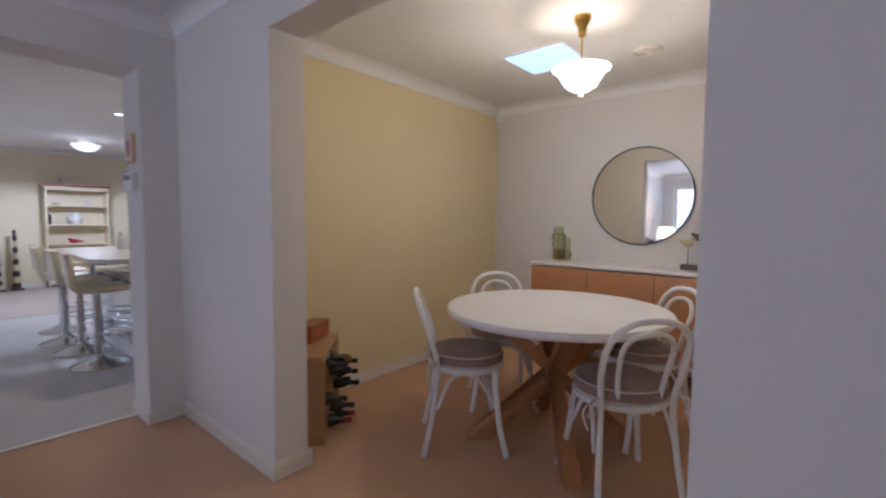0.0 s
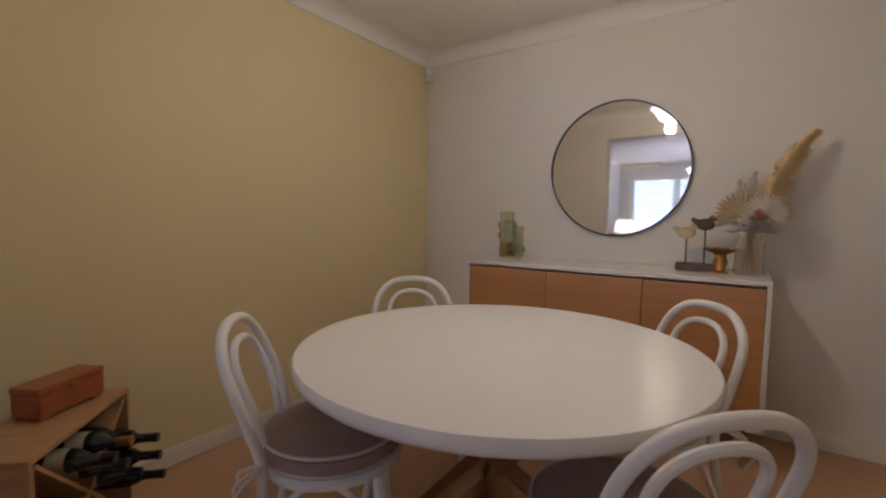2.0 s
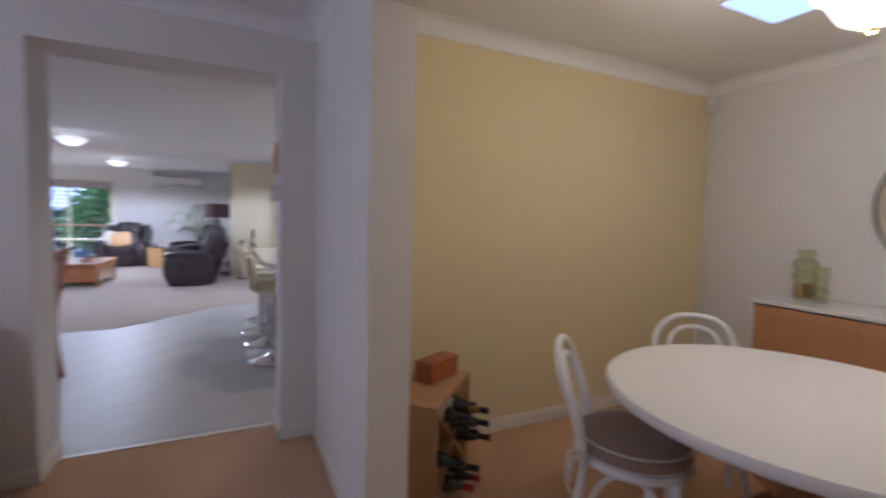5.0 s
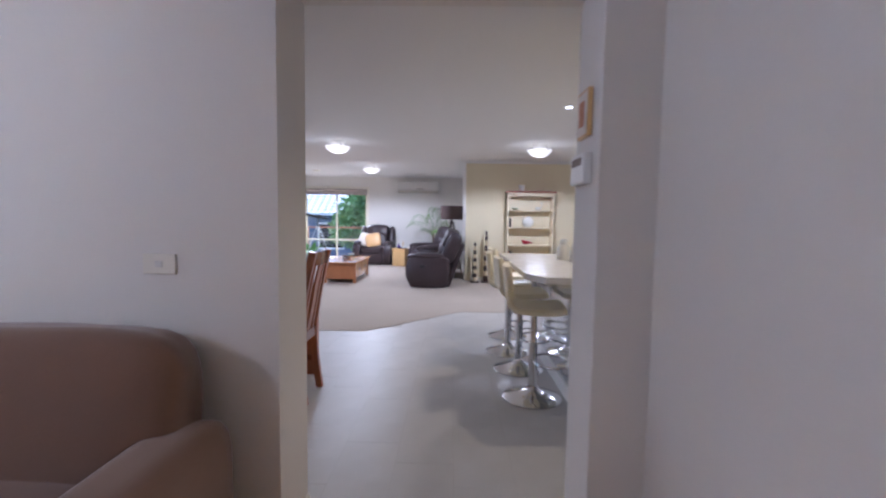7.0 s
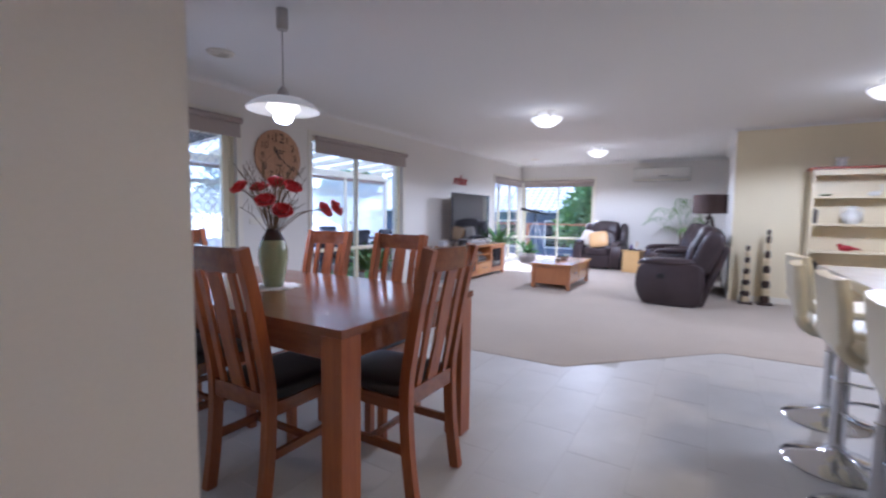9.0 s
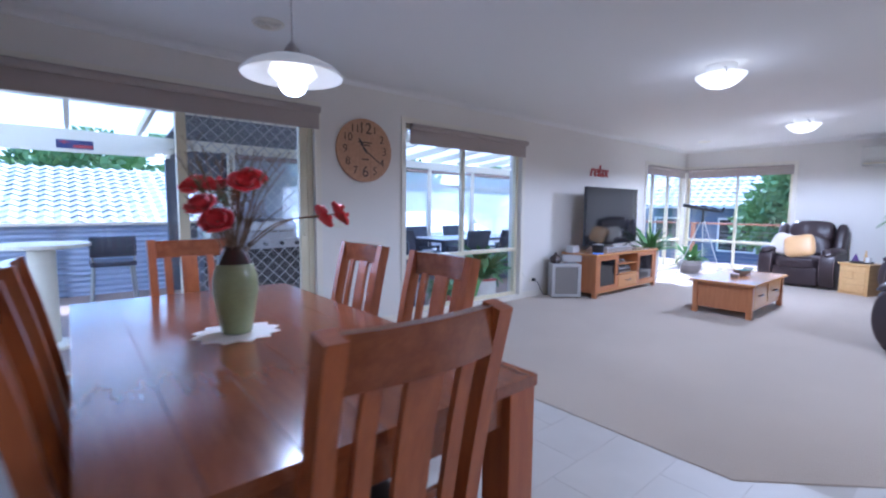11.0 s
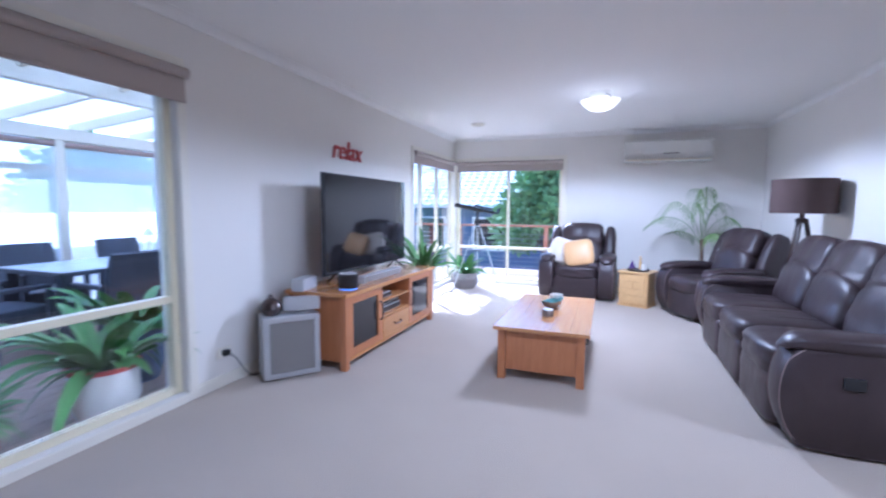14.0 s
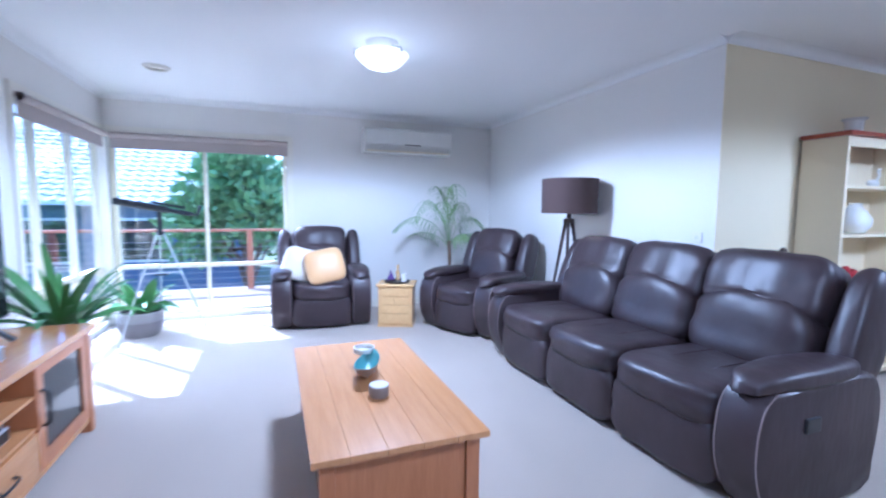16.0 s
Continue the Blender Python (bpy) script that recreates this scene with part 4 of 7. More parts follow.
for sy in (-1, 1):
    part("side_panel", boxes((-hx + 0.086, hx - 0.086, sy * (hy - 0.065) - 0.01, sy * (hy - 0.065) + 0.01, 0.075, 0.371), r=0.002), HONEY, ct)
    for k in (-0.285, 0.285):
        d = part("drawer", boxes((k - 0.262, k + 0.262, sy * (hy - 0.049) - 0.006, sy * (hy - 0.049) + 0.006, 0.13, 0.34), r=0.002), HONEY, ct)
        bm = bmesh.new()
        y = sy * (hy - 0.03)
        tube(bm, spline([(k - 0.06, y - sy * 0.015, 0.24), (k - 0.05, y + sy * 0.008, 0.24), (k + 0.05, y + sy * 0.008, 0.24), (k + 0.06, y - sy * 0.015, 0.24)]), 0.006, 6)
        part("handle", bm, BLACK, d, "dark metal bail handle", smooth=True)
part("shelf", boxes((-hx + 0.086, hx - 0.086, -hy + 0.08, hy - 0.08, 0.076, 0.09)), HONEY, ct)

# television cabinet
tc = thing("tv_cabinet", "honey timber television cabinet with glazed doors", "cabinet", pose(-9.80, -3.40, 0.004))
cw, cd, ch = 0.90, 0.27, 0.60
part("top", boxes((-cw, cw, -cd, cd + 0.015, ch - 0.032, ch), r=0.003), HONEY, tc)
for x in (-cw + 0.02, cw - 0.075):
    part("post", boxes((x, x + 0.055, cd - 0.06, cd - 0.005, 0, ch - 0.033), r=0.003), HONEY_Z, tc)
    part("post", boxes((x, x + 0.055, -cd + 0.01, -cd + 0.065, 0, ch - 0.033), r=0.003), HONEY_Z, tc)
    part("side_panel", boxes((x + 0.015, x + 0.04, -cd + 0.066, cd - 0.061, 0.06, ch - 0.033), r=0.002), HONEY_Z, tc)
part("base", boxes((-cw + 0.076, cw - 0.076, -cd + 0.02, cd - 0.012, 0.06, 0.085), r=0.002), HONEY, tc)
part("back_panel", boxes((-cw + 0.076, cw - 0.076, -cd + 0.015, -cd + 0.03, 0.085, ch - 0.033)), HONEY, tc)
for x in (-0.30, 0.28):
    part("partition", boxes((x, x + 0.02, -cd + 0.031, cd - 0.012, 0.086, ch - 0.033)), HONEY_Z, tc)
part("shelf", boxes((-0.279, 0.279, -cd + 0.031, cd - 0.02, 0.415, 0.43)), HONEY, tc)
part("shelf", boxes((-0.279, 0.279, -cd + 0.031, cd - 0.02, 0.275, 0.29)), HONEY, tc)
dr = part("drawer", boxes((-0.275, 0.275, cd - 0.03, cd - 0.010, 0.09, 0.268), r=0.003), HONEY, tc)
bm = bmesh.new()
tube(bm, spline([(-0.06, cd - 0.01, 0.19), (-0.05, cd + 0.012, 0.18), (0.05, cd + 0.012, 0.18), (0.06, cd - 0.01, 0.19)]), 0.006, 6)
part("handle", bm, BLACK, dr, smooth=True)
for a, b, hxx in ((-cw + 0.078, -0.282, -0.315), (0.302, cw - 0.078, 0.335)):
    bm = boxes((a, a + 0.06, cd - 0.03, cd - 0.010, 0.09, ch - 0.036), (b - 0.06, b, cd - 0.03, cd - 0.010, 0.09, ch - 0.036),
               (a + 0.06, b - 0.06, cd - 0.03, cd - 0.010, 0.09, 0.15), (a + 0.06, b - 0.06, cd - 0.03, cd - 0.010, ch - 0.096, ch - 0.036))
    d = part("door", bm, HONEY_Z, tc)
    part("door_glass", boxes((a + 0.061, b - 0.061, cd - 0.024, cd - 0.020, 0.151, ch - 0.097)), SCREEN, d, "dark glass pane")
    bm = bmesh.new()
    tube(bm, spline([(hxx, cd - 0.01, 0.28), (hxx, cd + 0.018, 0.30), (hxx, cd + 0.018, 0.42), (hxx, cd - 0.01, 0.44)]), 0.007, 6)
    part("handle", bm, BLACK, d, smooth=True)

tv = thing("television", "large flat television on low feet", "television", pose(-9.85, -3.45, 0.604))
part("panel", boxes((-0.745, 0.745, -0.022, 0.010, 0.085, 0.925), r=0.004), BLACK, tv)
part("screen", boxes((-0.735, 0.735, 0.011, 0.0135, 0.10, 0.915)), SCREEN, tv, "dark glossy screen")
for x in (-0.55, 0.55):
    bm = bmesh.new()
    tube(bm, [(x, -0.10, 0.006), (x, -0.01, 0.09), (x, 0.11, 0.006)], 0.008, flat=(0.03, 0.012))
    part("foot", bm, BLACK, tv)

# kitchen bench with stools
kb = thing("kitchen_bench", "kitchen island bench with a pale stone top and beige panels", "bench")
bm = bmesh.new()
prism(bm, [(-5.46, 0.86), (-3.80, 0.86), (-3.61, 0.95), (-3.62, 1.95), (-5.46, 1.95)], 0.88, 0.92)
bmesh.ops.bevel(bm, geom=list(bm.edges), offset=0.004, segments=2, affect="EDGES")
part("benchtop", bm, STONE, kb)
part("end_panel", boxes((-3.71, -3.65, 1.14, 1.93, 0, 0.879), r=0.003), BEIGEP, kb)
part("front_panel", boxes((-5.41, -3.711, 1.22, 1.245, 0.10, 0.879), r=0.002), GLOSSP, kb, "mirror-gloss silver panel")
part("kickboard", boxes((-5.41, -3.711, 1.205, 1.22, 0, 0.10)), WHITE, kb)
part("back_panel", boxes((-5.41, -3.711, 1.90, 1.925, 0, 0.879), r=0.002), LAQUER, kb)
part("end_panel", boxes((-5.44, -5.412, 1.20, 1.925, 0, 0.879), r=0.002), LAQUER, kb)


def stool(m):
    s = thing("bar_stool", "cream vinyl bar stool on a chrome gas-lift stem", "stool", m, "stools at the kitchen bench")
    bm = bmesh.new()
    lathe(bm, [(0, 0.0), (0.205, 0.0), (0.208, 0.006), (0.195, 0.016), (0.10, 0.04), (0.05, 0.065), (0.034, 0.09), (0.034, 0.095), (0, 0.095)], 40)
    part("base", bm, CHROME, s, smooth=True)
    bm = bmesh.new()
    lathe(bm, [(0.031, 0.096), (0.031, 0.40), (0.033, 0.405), (0.022, 0.41), (0.022, 0.63)], 20)
    part("stem", bm, CHROME, s, smooth=True)
    bm = bmesh.new()
    tube(bm, spline([(-0.03, 0, 0.27), (-0.14, -0.06, 0.27), (-0.15, -0.18, 0.27), (0, -0.25, 0.27), (0.15, -0.18, 0.27), (0.14, -0.06, 0.27), (0.03, 0, 0.27)]), 0.009, 8)
    part("foot_ring", bm, CHROME, s, smooth=True)
    # one bent shell from seat to backrest
    bm = bmesh.new()
    prof = spline([(0, y, z) for y, z in ((-0.20, 0.66), (-0.10, 0.65), (0.07, 0.65), (0.15, 0.672), (0.185, 0.735), (0.197, 0.84), (0.21, 0.95))], 4)
    k = len(prof)
    top, bot = [], []
    cols = [-1, -0.93, -0.6, 0, 0.6, 0.93, 1]
    for i, p in enumerate(prof):
        a, b = prof[max(0, i - 1)], prof[min(k - 1, i + 1)]
        d = (b - a).normalized()
        nn = Vector((0, -d.z, d.y))
        w = 0.20 if i > 1 else 0.185
        if i > k - 3:
            w = 0.18
        top.append([bm.verts.new(Vector((c * w, p.y, p.z)) + nn * (0.022 if abs(c) < 0.95 else 0.002) + Vector((0, -0.02 * (c * c) if i > k * 0.6 else 0, 0))) for c in cols])
        bot.append([bm.verts.new(Vector((c * w, p.y, p.z)) - nn * (0.020 if abs(c) < 0.95 else 0.002) + Vector((0, -0.02 * (c * c) if i > k * 0.6 else 0, 0))) for c in cols])
    q = len(cols)
    for i in range(k - 1):
        for j in range(q - 1):
            bm.faces.new((top[i][j], top[i][j + 1], top[i + 1][j + 1], top[i + 1][j]))
            bm.faces.new((bot[i][j + 1], bot[i][j], bot[i + 1][j], bot[i + 1][j + 1]))
        for j, f in ((0, 0), (q - 1, 1)):
            r = (top[i][j], top[i + 1][j], bot[i + 1][j], bot[i][j])
            bm.faces.new(r if f else r[::-1])
    for i in (0, k - 1):
        for j in range(q - 1):
            r = (top[i][j], bot[i][j], bot[i][j + 1], top[i][j + 1])
            bm.faces.new(r if i else r[::-1])
    bmesh.ops.recalc_face_normals(bm, faces=bm.faces)
    part("seat_shell", bm, STOOLW, s, "cream vinyl moulded seat and back", smooth=True)
    return s


st0 = stool(face_to(-4.06, 0.97, 0.10, 1))
for x, y, a in ((-4.655, 0.96, 0.0), (-5.14, 0.93, 0.12), (-5.72, 1.00, -0.1)):
    copy_thing(st0, face_to(x, y, a, 1))

# bookcase
bc = thing("bookcase", "cream painted open bookcase with a red timber top", "bookcase")
bx0, bx1, by0, by1, bh = BX + 0.016, BX + 0.30, 1.44, 2.34, 1.80
part("side_panel", boxes((bx0, bx1, by0, by0 + 0.03, 0, bh - 0.03), r=0.003), CREAMP, bc)
part("side_panel", boxes((bx0, bx1, by1 - 0.03, by1, 0, bh - 0.03), r=0.003), CREAMP, bc)
part("back_panel", boxes((bx0, bx0 + 0.01, by0 + 0.03, by1 - 0.03, 0.06, bh - 0.03)), CREAMP, bc)
part("top", boxes((bx0, bx1 + 0.03, by0 - 0.03, by1 + 0.03, bh - 0.03, bh), r=0.006), REDW, bc, "red-stained timber top")
for z in (0.06, 0.40, 0.74, 1.08, 1.42):
    part("shelf", boxes((bx0 + 0.01, bx1 - 0.006, by0 + 0.03, by1 - 0.03, z, z + 0.022), r=0.002), CREAMP, bc)
part("frieze", boxes((bx1 - 0.02, bx1, by0 + 0.031, by1 - 0.031, bh - 0.10, bh - 0.031), r=0.002), CREAMP, bc)

# ---- lamps ----


def dome(x, y, watts):
    d = thing("ceiling_light", "lit white glass dome light on the ceiling", "ceiling light", pose(x, y, H), "dome ceiling lights")
    bm = bmesh.new()
    lathe(bm, [(0.0, -0.185), (0.05, -0.181), (0.10, -0.165), (0.145, -0.135), (0.178, -0.098), (0.188, -0.082), (0.182, -0.080), (0.138, -0.128), (0.095, -0.156), (0.0, -0.175)], 40)
    part("glass", bm, LAMPG, d, "lit opal glass bowl", smooth=True)
    bm = bmesh.new()
    lathe(bm, [(0, -0.060), (0.085, -0.060), (0.10, -0.045), (0.115, -0.002), (0, -0.002)], 32)
    part("base_plate", bm, WHITE, d, smooth=True)
    for a in (30, 150, 270):
        bm = bmesh.new()
        cx, cy = 0.192 * math.cos(radians(a)), 0.192 * math.sin(radians(a))
        tube(bm, [(cx * 0.55, cy * 0.55, -0.04), (cx * 0.97, cy * 0.97, -0.070), (cx, cy, -0.10)], 0.006, 6)
        part("clip", bm, STEEL, d)
    lamp("lamp_dome", x, y, H - 0.28, watts, SOFTW, 0.16, 170)
    lamp("lamp_dome_halo", x, y, H - 0.36, 0.6, SOFTW, 0.07)
    return d


dome(-7.75, -1.38, 17)
dome(-10.87, -1.435, 48)
dome(-7.9, 1.70, 30)

pd = thing("pendant_lamp", "brass pendant lamp with a flared alabaster glass shade", "pendant lamp", pose(-0.55, 2.50, H))
bm = bmesh.new()
lathe(bm, [(0.0, -0.11), (0.02, -0.11), (0.025, -0.06), (0.045, -0.03), (0.05, -0.002), (0, -0.002)], 24)
part("ceiling_rose", bm, BRASS, pd, smooth=True)
bm = bmesh.new()
tube(bm, [(0, 0, -0.11), (0, 0, -0.404)], 0.006, 8)
lathe(bm, [(0.0, -0.29), (0.03, -0.285), (0.03, -0.265), (0.012, -0.25), (0, -0.25)], 16)
part("stem", bm, BRASS, pd, smooth=True)
bm = bmesh.new()
lathe(bm, [(0.0, -0.425), (0.028, -0.42), (0.085, -0.39), (0.115, -0.345), (0.132, -0.315), (0.160, -0.297), (0.162, -0.291), (0.13, -0.308), (0.11, -0.34), (0.08, -0.38), (0.0, -0.405)], 40)
part("shade", bm, PENDG, pd, "lit flared alabaster glass shade", smooth=True)
bm = bmesh.new()
lathe(bm, [(0.0, -0.445), (0.012, -0.44), (0.016, -0.428), (0, -0.4255)], 14)
part("finial", bm, BRASS, pd, smooth=True)
lamp("lamp_dining", -0.55, 2.50, H - 0.26, 1.0, WARM, 0.10)
lamp("lamp_dining_under", -0.55, 2.50, H - 0.47, 5.7, WARM, 0.035)

pl = thing("pendant_lamp", "rise-and-fall pendant lamp with a wide opal shade", "pendant lamp", pose(-4.36, -1.96, H))
bm = bmesh.new()
lathe(bm, [(0.0, -0.125), (0.03, -0.125), (0.036, -0.11), (0.036, -0.002), (0, -0.002)], 20)
part("canopy", bm, STEEL, pl, smooth=True)
bm = bmesh.new()
tube(bm, [(0, 0, -0.125), (0, 0, -0.47)], 0.004, 6)
part("cord", bm, STEEL, pl)
bm = bmesh.new()
lathe(bm, [(0.045, -0.525), (0.03, -0.49), (0.012, -0.465), (0, -0.465)], 20)
part("cap", bm, STEEL, pl, smooth=True)
bm = bmesh.new()
lathe(bm, [(0.22, -0.605), (0.19, -0.575), (0.13, -0.545), (0.045, -0.525), (0.045, -0.532), (0.13, -0.552), (0.19, -0.583), (0.218, -0.612)], 44)
part("shade", bm, OPAL, pl, "wide shallow opal glass shade", smooth=True)
bm = bmesh.new()
lathe(bm, [(0.08, -0.54), (0.105, -0.6), (0.095, -0.612), (0.07, -0.63), (0, -0.63)], 28)
part("inner_shade", bm, LAMPG, pl, smooth=True)
bm = bmesh.new()
lathe(bm, [(0.045, -0.6305), (0.06, -0.65), (0.05, -0.675), (0.03, -0.69), (0, -0.695)], 20)
part("bulb", bm, BULB, pl, smooth=True)
lamp("lamp_pendant", -4.36, -1.96, H - 0.74, 6, SOFTW, 0.05, 160)

fl = thing("floor_lamp", "dark tripod floor lamp with a brown drum shade", "lamp", pose(-11.12, 0.36, 0.004))
bm = bmesh.new()
lathe(bm, [(0.25, 1.22), (0.25, 1.53), (0.245, 1.53), (0.245, 1.22)], 48)
part("shade", bm, SHADE, fl, "dark brown fabric drum shade", smooth=True)
bm = bmesh.new()
lathe(bm, [(0, 1.13), (0.05, 1.13), (0.05, 1.17), (0.02, 1.18), (0.02, 1.30), (0, 1.30)], 16)
part("hub", bm, DARKW, fl, smooth=True)
for a in (80, 200, 320):
    bm = bmesh.new()
    d = Vector((math.cos(radians(a)), math.sin(radians(a)), 0))
    tube(bm, [d * 0.03 + Vector((0, 0, 1.16)), d * 0.25], [0.02, 0.012], 4)
    part("leg", bm, DARKW, fl)
lamp("lamp_floor", -11.12, 0.36, 1.38, 0.3, WARM, 0.05)

# ---- small things ----


def blade(bm, base, out, length, width, rise=0.8, droop=0.6, segs=6, twist=0.0):
    """A thin arching leaf with a folded midrib."""
    base, out = Vector(base), Vector(out).normalized()
    side = out.cross(Vector((0, 0, 1)))
    if side.length < 1e-3:
        side = Vector((1, 0, 0))
    side.normalize()
    if twist:
        side = (side * math.cos(twist) + Vector((0, 0, 1)) * math.sin(twist)).normalized()
    rows = []
    for i in range(segs + 1):
        t = i / segs
        p = base + out * length * (t - 0.15 * t * t) + Vector((0, 0, length * (rise * t - droop * t * t)))
        w = width * math.sin(math.pi * min(1, 0.12 + 0.88 * t)) ** 0.8 / 2
        rows.append((bm.verts.new(p - side * w), bm.verts.new(p - Vector((0, 0, w * 0.35))), bm.verts.new(p + side * w)))
    for a, b in zip(rows, rows[1:]):
        bm.faces.new((a[0], a[1], b[1], b[0]))
        bm.faces.new((a[1], a[2], b[2], b[1]))


def text_mesh(name, body, size, material, parent, m, depth=0.002, shear=0.0):
    cu = bpy.data.curves.new(name, "FONT")
    cu.body, cu.size, cu.extrude, cu.shear = body, size, depth, shear
    cu.align_x, cu.align_y = "CENTER", "CENTER"
    tmp = bpy.data.objects.new(name, cu)
    me = bpy.data.meshes.new_from_object(tmp)
    bpy.data.objects.remove(tmp)
    me.materials.clear()
    me.materials.append(material)
    ob = new(name, me)
    ob.parent = parent
    ob.matrix_basis = m
    return ob


rng = random.Random(4)

# on the sideboard
SBZ = 0.885
for x, y, prof in ((-1.262, 3.76, [(0, 0), (0.047, 0), (0.05, 0.01), (0.048, 0.12), (0.06, 0.14), (0.06, 0.17), (0.042, 0.185), (0.064, 0.20), (0.066, 0.235), (0.044, 0.25), (0.044, 0.31), (0.040, 0.31), (0.040, 0.25), (0.04, 0.02), (0, 0.015)]),
                   (-1.172, 3.735, [(0, 0), (0.034, 0), (0.036, 0.04), (0.048, 0.05), (0.048, 0.075), (0.034, 0.09), (0.034, 0.215), (0.030, 0.215), (0.030, 0.02), (0, 0.015)])):
    v = thing("glass_vase", "ribbed green glass vase on the sideboard", "vase", pose(x, y, SBZ), "green glass vases")
    bm = bmesh.new()
    lathe(bm, prof, 28)
    g = part("glass", bm, GGLASS, v, smooth=True)
bm = bmesh.new()
lathe(bm, [(0, 0.018), (0.038, 0.018), (0.038, 0.11), (0, 0.11)], 20, (-1.262, 3.76, SBZ))
tagged(part("candle", bm, GOLD, smooth=True), "amber wax candle inside the green vase", "candle")

bd = thing("bird_sculpture", "pair of carved wooden birds on dark block stands", "sculpture", pose(-0.180, 3.78, SBZ))
part("base", boxes((-0.085, 0.01, -0.03, 0.03, 0, 0.04), r=0.002), GREYW, bd)
part("base", boxes((0.012, 0.10, -0.03, 0.03, 0, 0.04), r=0.002), GREYW, bd)
for x, h, mt in ((-0.04, 0.20, DRYLEAF), (0.045, 0.245, GREYW)):
    bm = bmesh.new()
    tube(bm, [(x, 0, 0.04), (x, 0, h - 0.03)], 0.0035, 6)
    part("rod", bm, BLACK, bd)
    bm = bmesh.new()
    puff(bm, (x, 0, h), (0.085, 0.05, 0.062), 2.2, 5)
    puff(bm, (x + 0.033, 0, h + 0.03), (0.04, 0.034, 0.036), 2.0, 4)
    tube(bm, [(x - 0.03, 0, h + 0.005), (x - 0.065, 0, h + 0.03)], [0.02, 0.008], 8)
    part("bird", bm, mt, bd, smooth=True)

gb = thing("gold_bowl", "antique gold pineapple-shaped leaf bowl", "bowl", pose(-0.060, 3.73, SBZ))
bm = bmesh.new()
lathe(bm, [(0, 0), (0.035, 0), (0.038, 0.008), (0.02, 0.018), (0.028, 0.04), (0.033, 0.06), (0.024, 0.085), (0.03, 0.10), (0, 0.10)], 24)
part("stem", bm, GOLD, gb, smooth=True)
bm = bmesh.new()
for i in range(10):
    a = 2 * math.pi * i / 10
    blade(bm, (0.015 * math.cos(a), 0.015 * math.sin(a), 0.095), (math.cos(a), math.sin(a), 0), 0.085, 0.045, 0.75, 0.35, 5)
bmesh.ops.solidify(bm, geom=list(bm.faces), thickness=0.003)
part("leaf_crown", bm, GOLD, gb, smooth=True)

jr = thing("flower_jar", "clear glass jar of dried palm fans and pampas grass", "flowers", pose(0.055, 3.765, SBZ))
bm = bmesh.new()
lathe(bm, [(0, 0), (0.062, 0), (0.066, 0.012), (0.066, 0.15), (0.05, 0.18), (0.05, 0.20), (0.046, 0.20), (0.046, 0.18), (0.061, 0.148), (0.061, 0.016), (0, 0.012)], 28)
part("jar", bm, CGLASS, jr, smooth=True)
bm = bmesh.new()
for i in range(7):
    a = 2 * math.pi * i / 7
    tube(bm, [(0.03 * math.cos(a), 0.03 * math.sin(a), 0.015), (0.012 * math.cos(a + 2), 0.012 * math.sin(a + 2), 0.20), (0.05 * math.cos(a + 2), 0.04 * math.sin(a + 2), 0.30)], 0.003, 5)
part("stem_bunch", bm, DRYLEAF, jr)


def fan(c, tilt, r, mt, parent):
    bm = bmesh.new()
    n = 22
    m = Matrix.Translation(c) @ pose(0, 0, 0, 90 + tilt[0], tilt[1], tilt[2])
    ctr = bm.verts.new(m @ Vector((0, 0, 0)))
    for i in range(n):
        a0 = radians(-30 + 240 * i / n)
        a1 = radians(-30 + 240 * (i + 1) / n)
        am = (a0 + a1) / 2
        v0 = bm.verts.new(m @ Vector((r * 0.72 * math.cos(a0), r * 0.72 * math.sin(a0), 0.0)))
        v1 = bm.verts.new(m @ Vector((r * math.cos(am), r * math.sin(am), 0.016)))
        v2 = bm.verts.new(m @ Vector((r * 0.72 * math.cos(a1), r * 0.72 * math.sin(a1), 0.0)))
        mid = bm.verts.new(m @ Vector((r * 0.6 * math.cos(am), r * 0.6 * math.sin(am), 0.014)))
        bm.faces.new((ctr, v0, mid))
        bm.faces.new((ctr, mid, v2))
        bm.faces.new((v0, v1, mid))
        bm.faces.new((mid, v1, v2))
    part("palm_fan", bm, mt, parent, "pleated dried palm fan")


fan((-0.035, -0.02, 0.29), (8, 0, 14), 0.135, DRYLEAF, jr)
fan((0.055, -0.07, 0.295), (-10, 0, -12), 0.105, IVORY, jr)
fan((0.085, -0.03, 0.31), (4, 0, -34), 0.095, DRYLEAF, jr)
bm = bmesh.new()
for i in range(60):
    a, b = rng.uniform(0, 6.28), rng.uniform(-0.3, 1.5)
    d = Vector((math.cos(a) * math.cos(b), math.sin(a) * math.cos(b), math.sin(b)))
    blade(bm, Vector((0.03, -0.095, 0.275)) + d * 0.01, d, 0.042, 0.012, 0.1, 0.0, 3)
part("flower", bm, PINKD, jr, "dusty pink dried flower head")
bm = bmesh.new()
for i in range(190):
    a = rng.uniform(0, 6.28)
    blade(bm, (0.02 + rng.uniform(-0.11, 0.09), -0.06 + rng.uniform(-0.04, 0.03), 0.235 + rng.uniform(-0.03, 0.03)), (math.cos(a), math.sin(a), 0.2), 0.05, 0.02, 0.3, 0.4, 3)
part("filler", bm, IVORY, jr, "small ivory dried blooms")
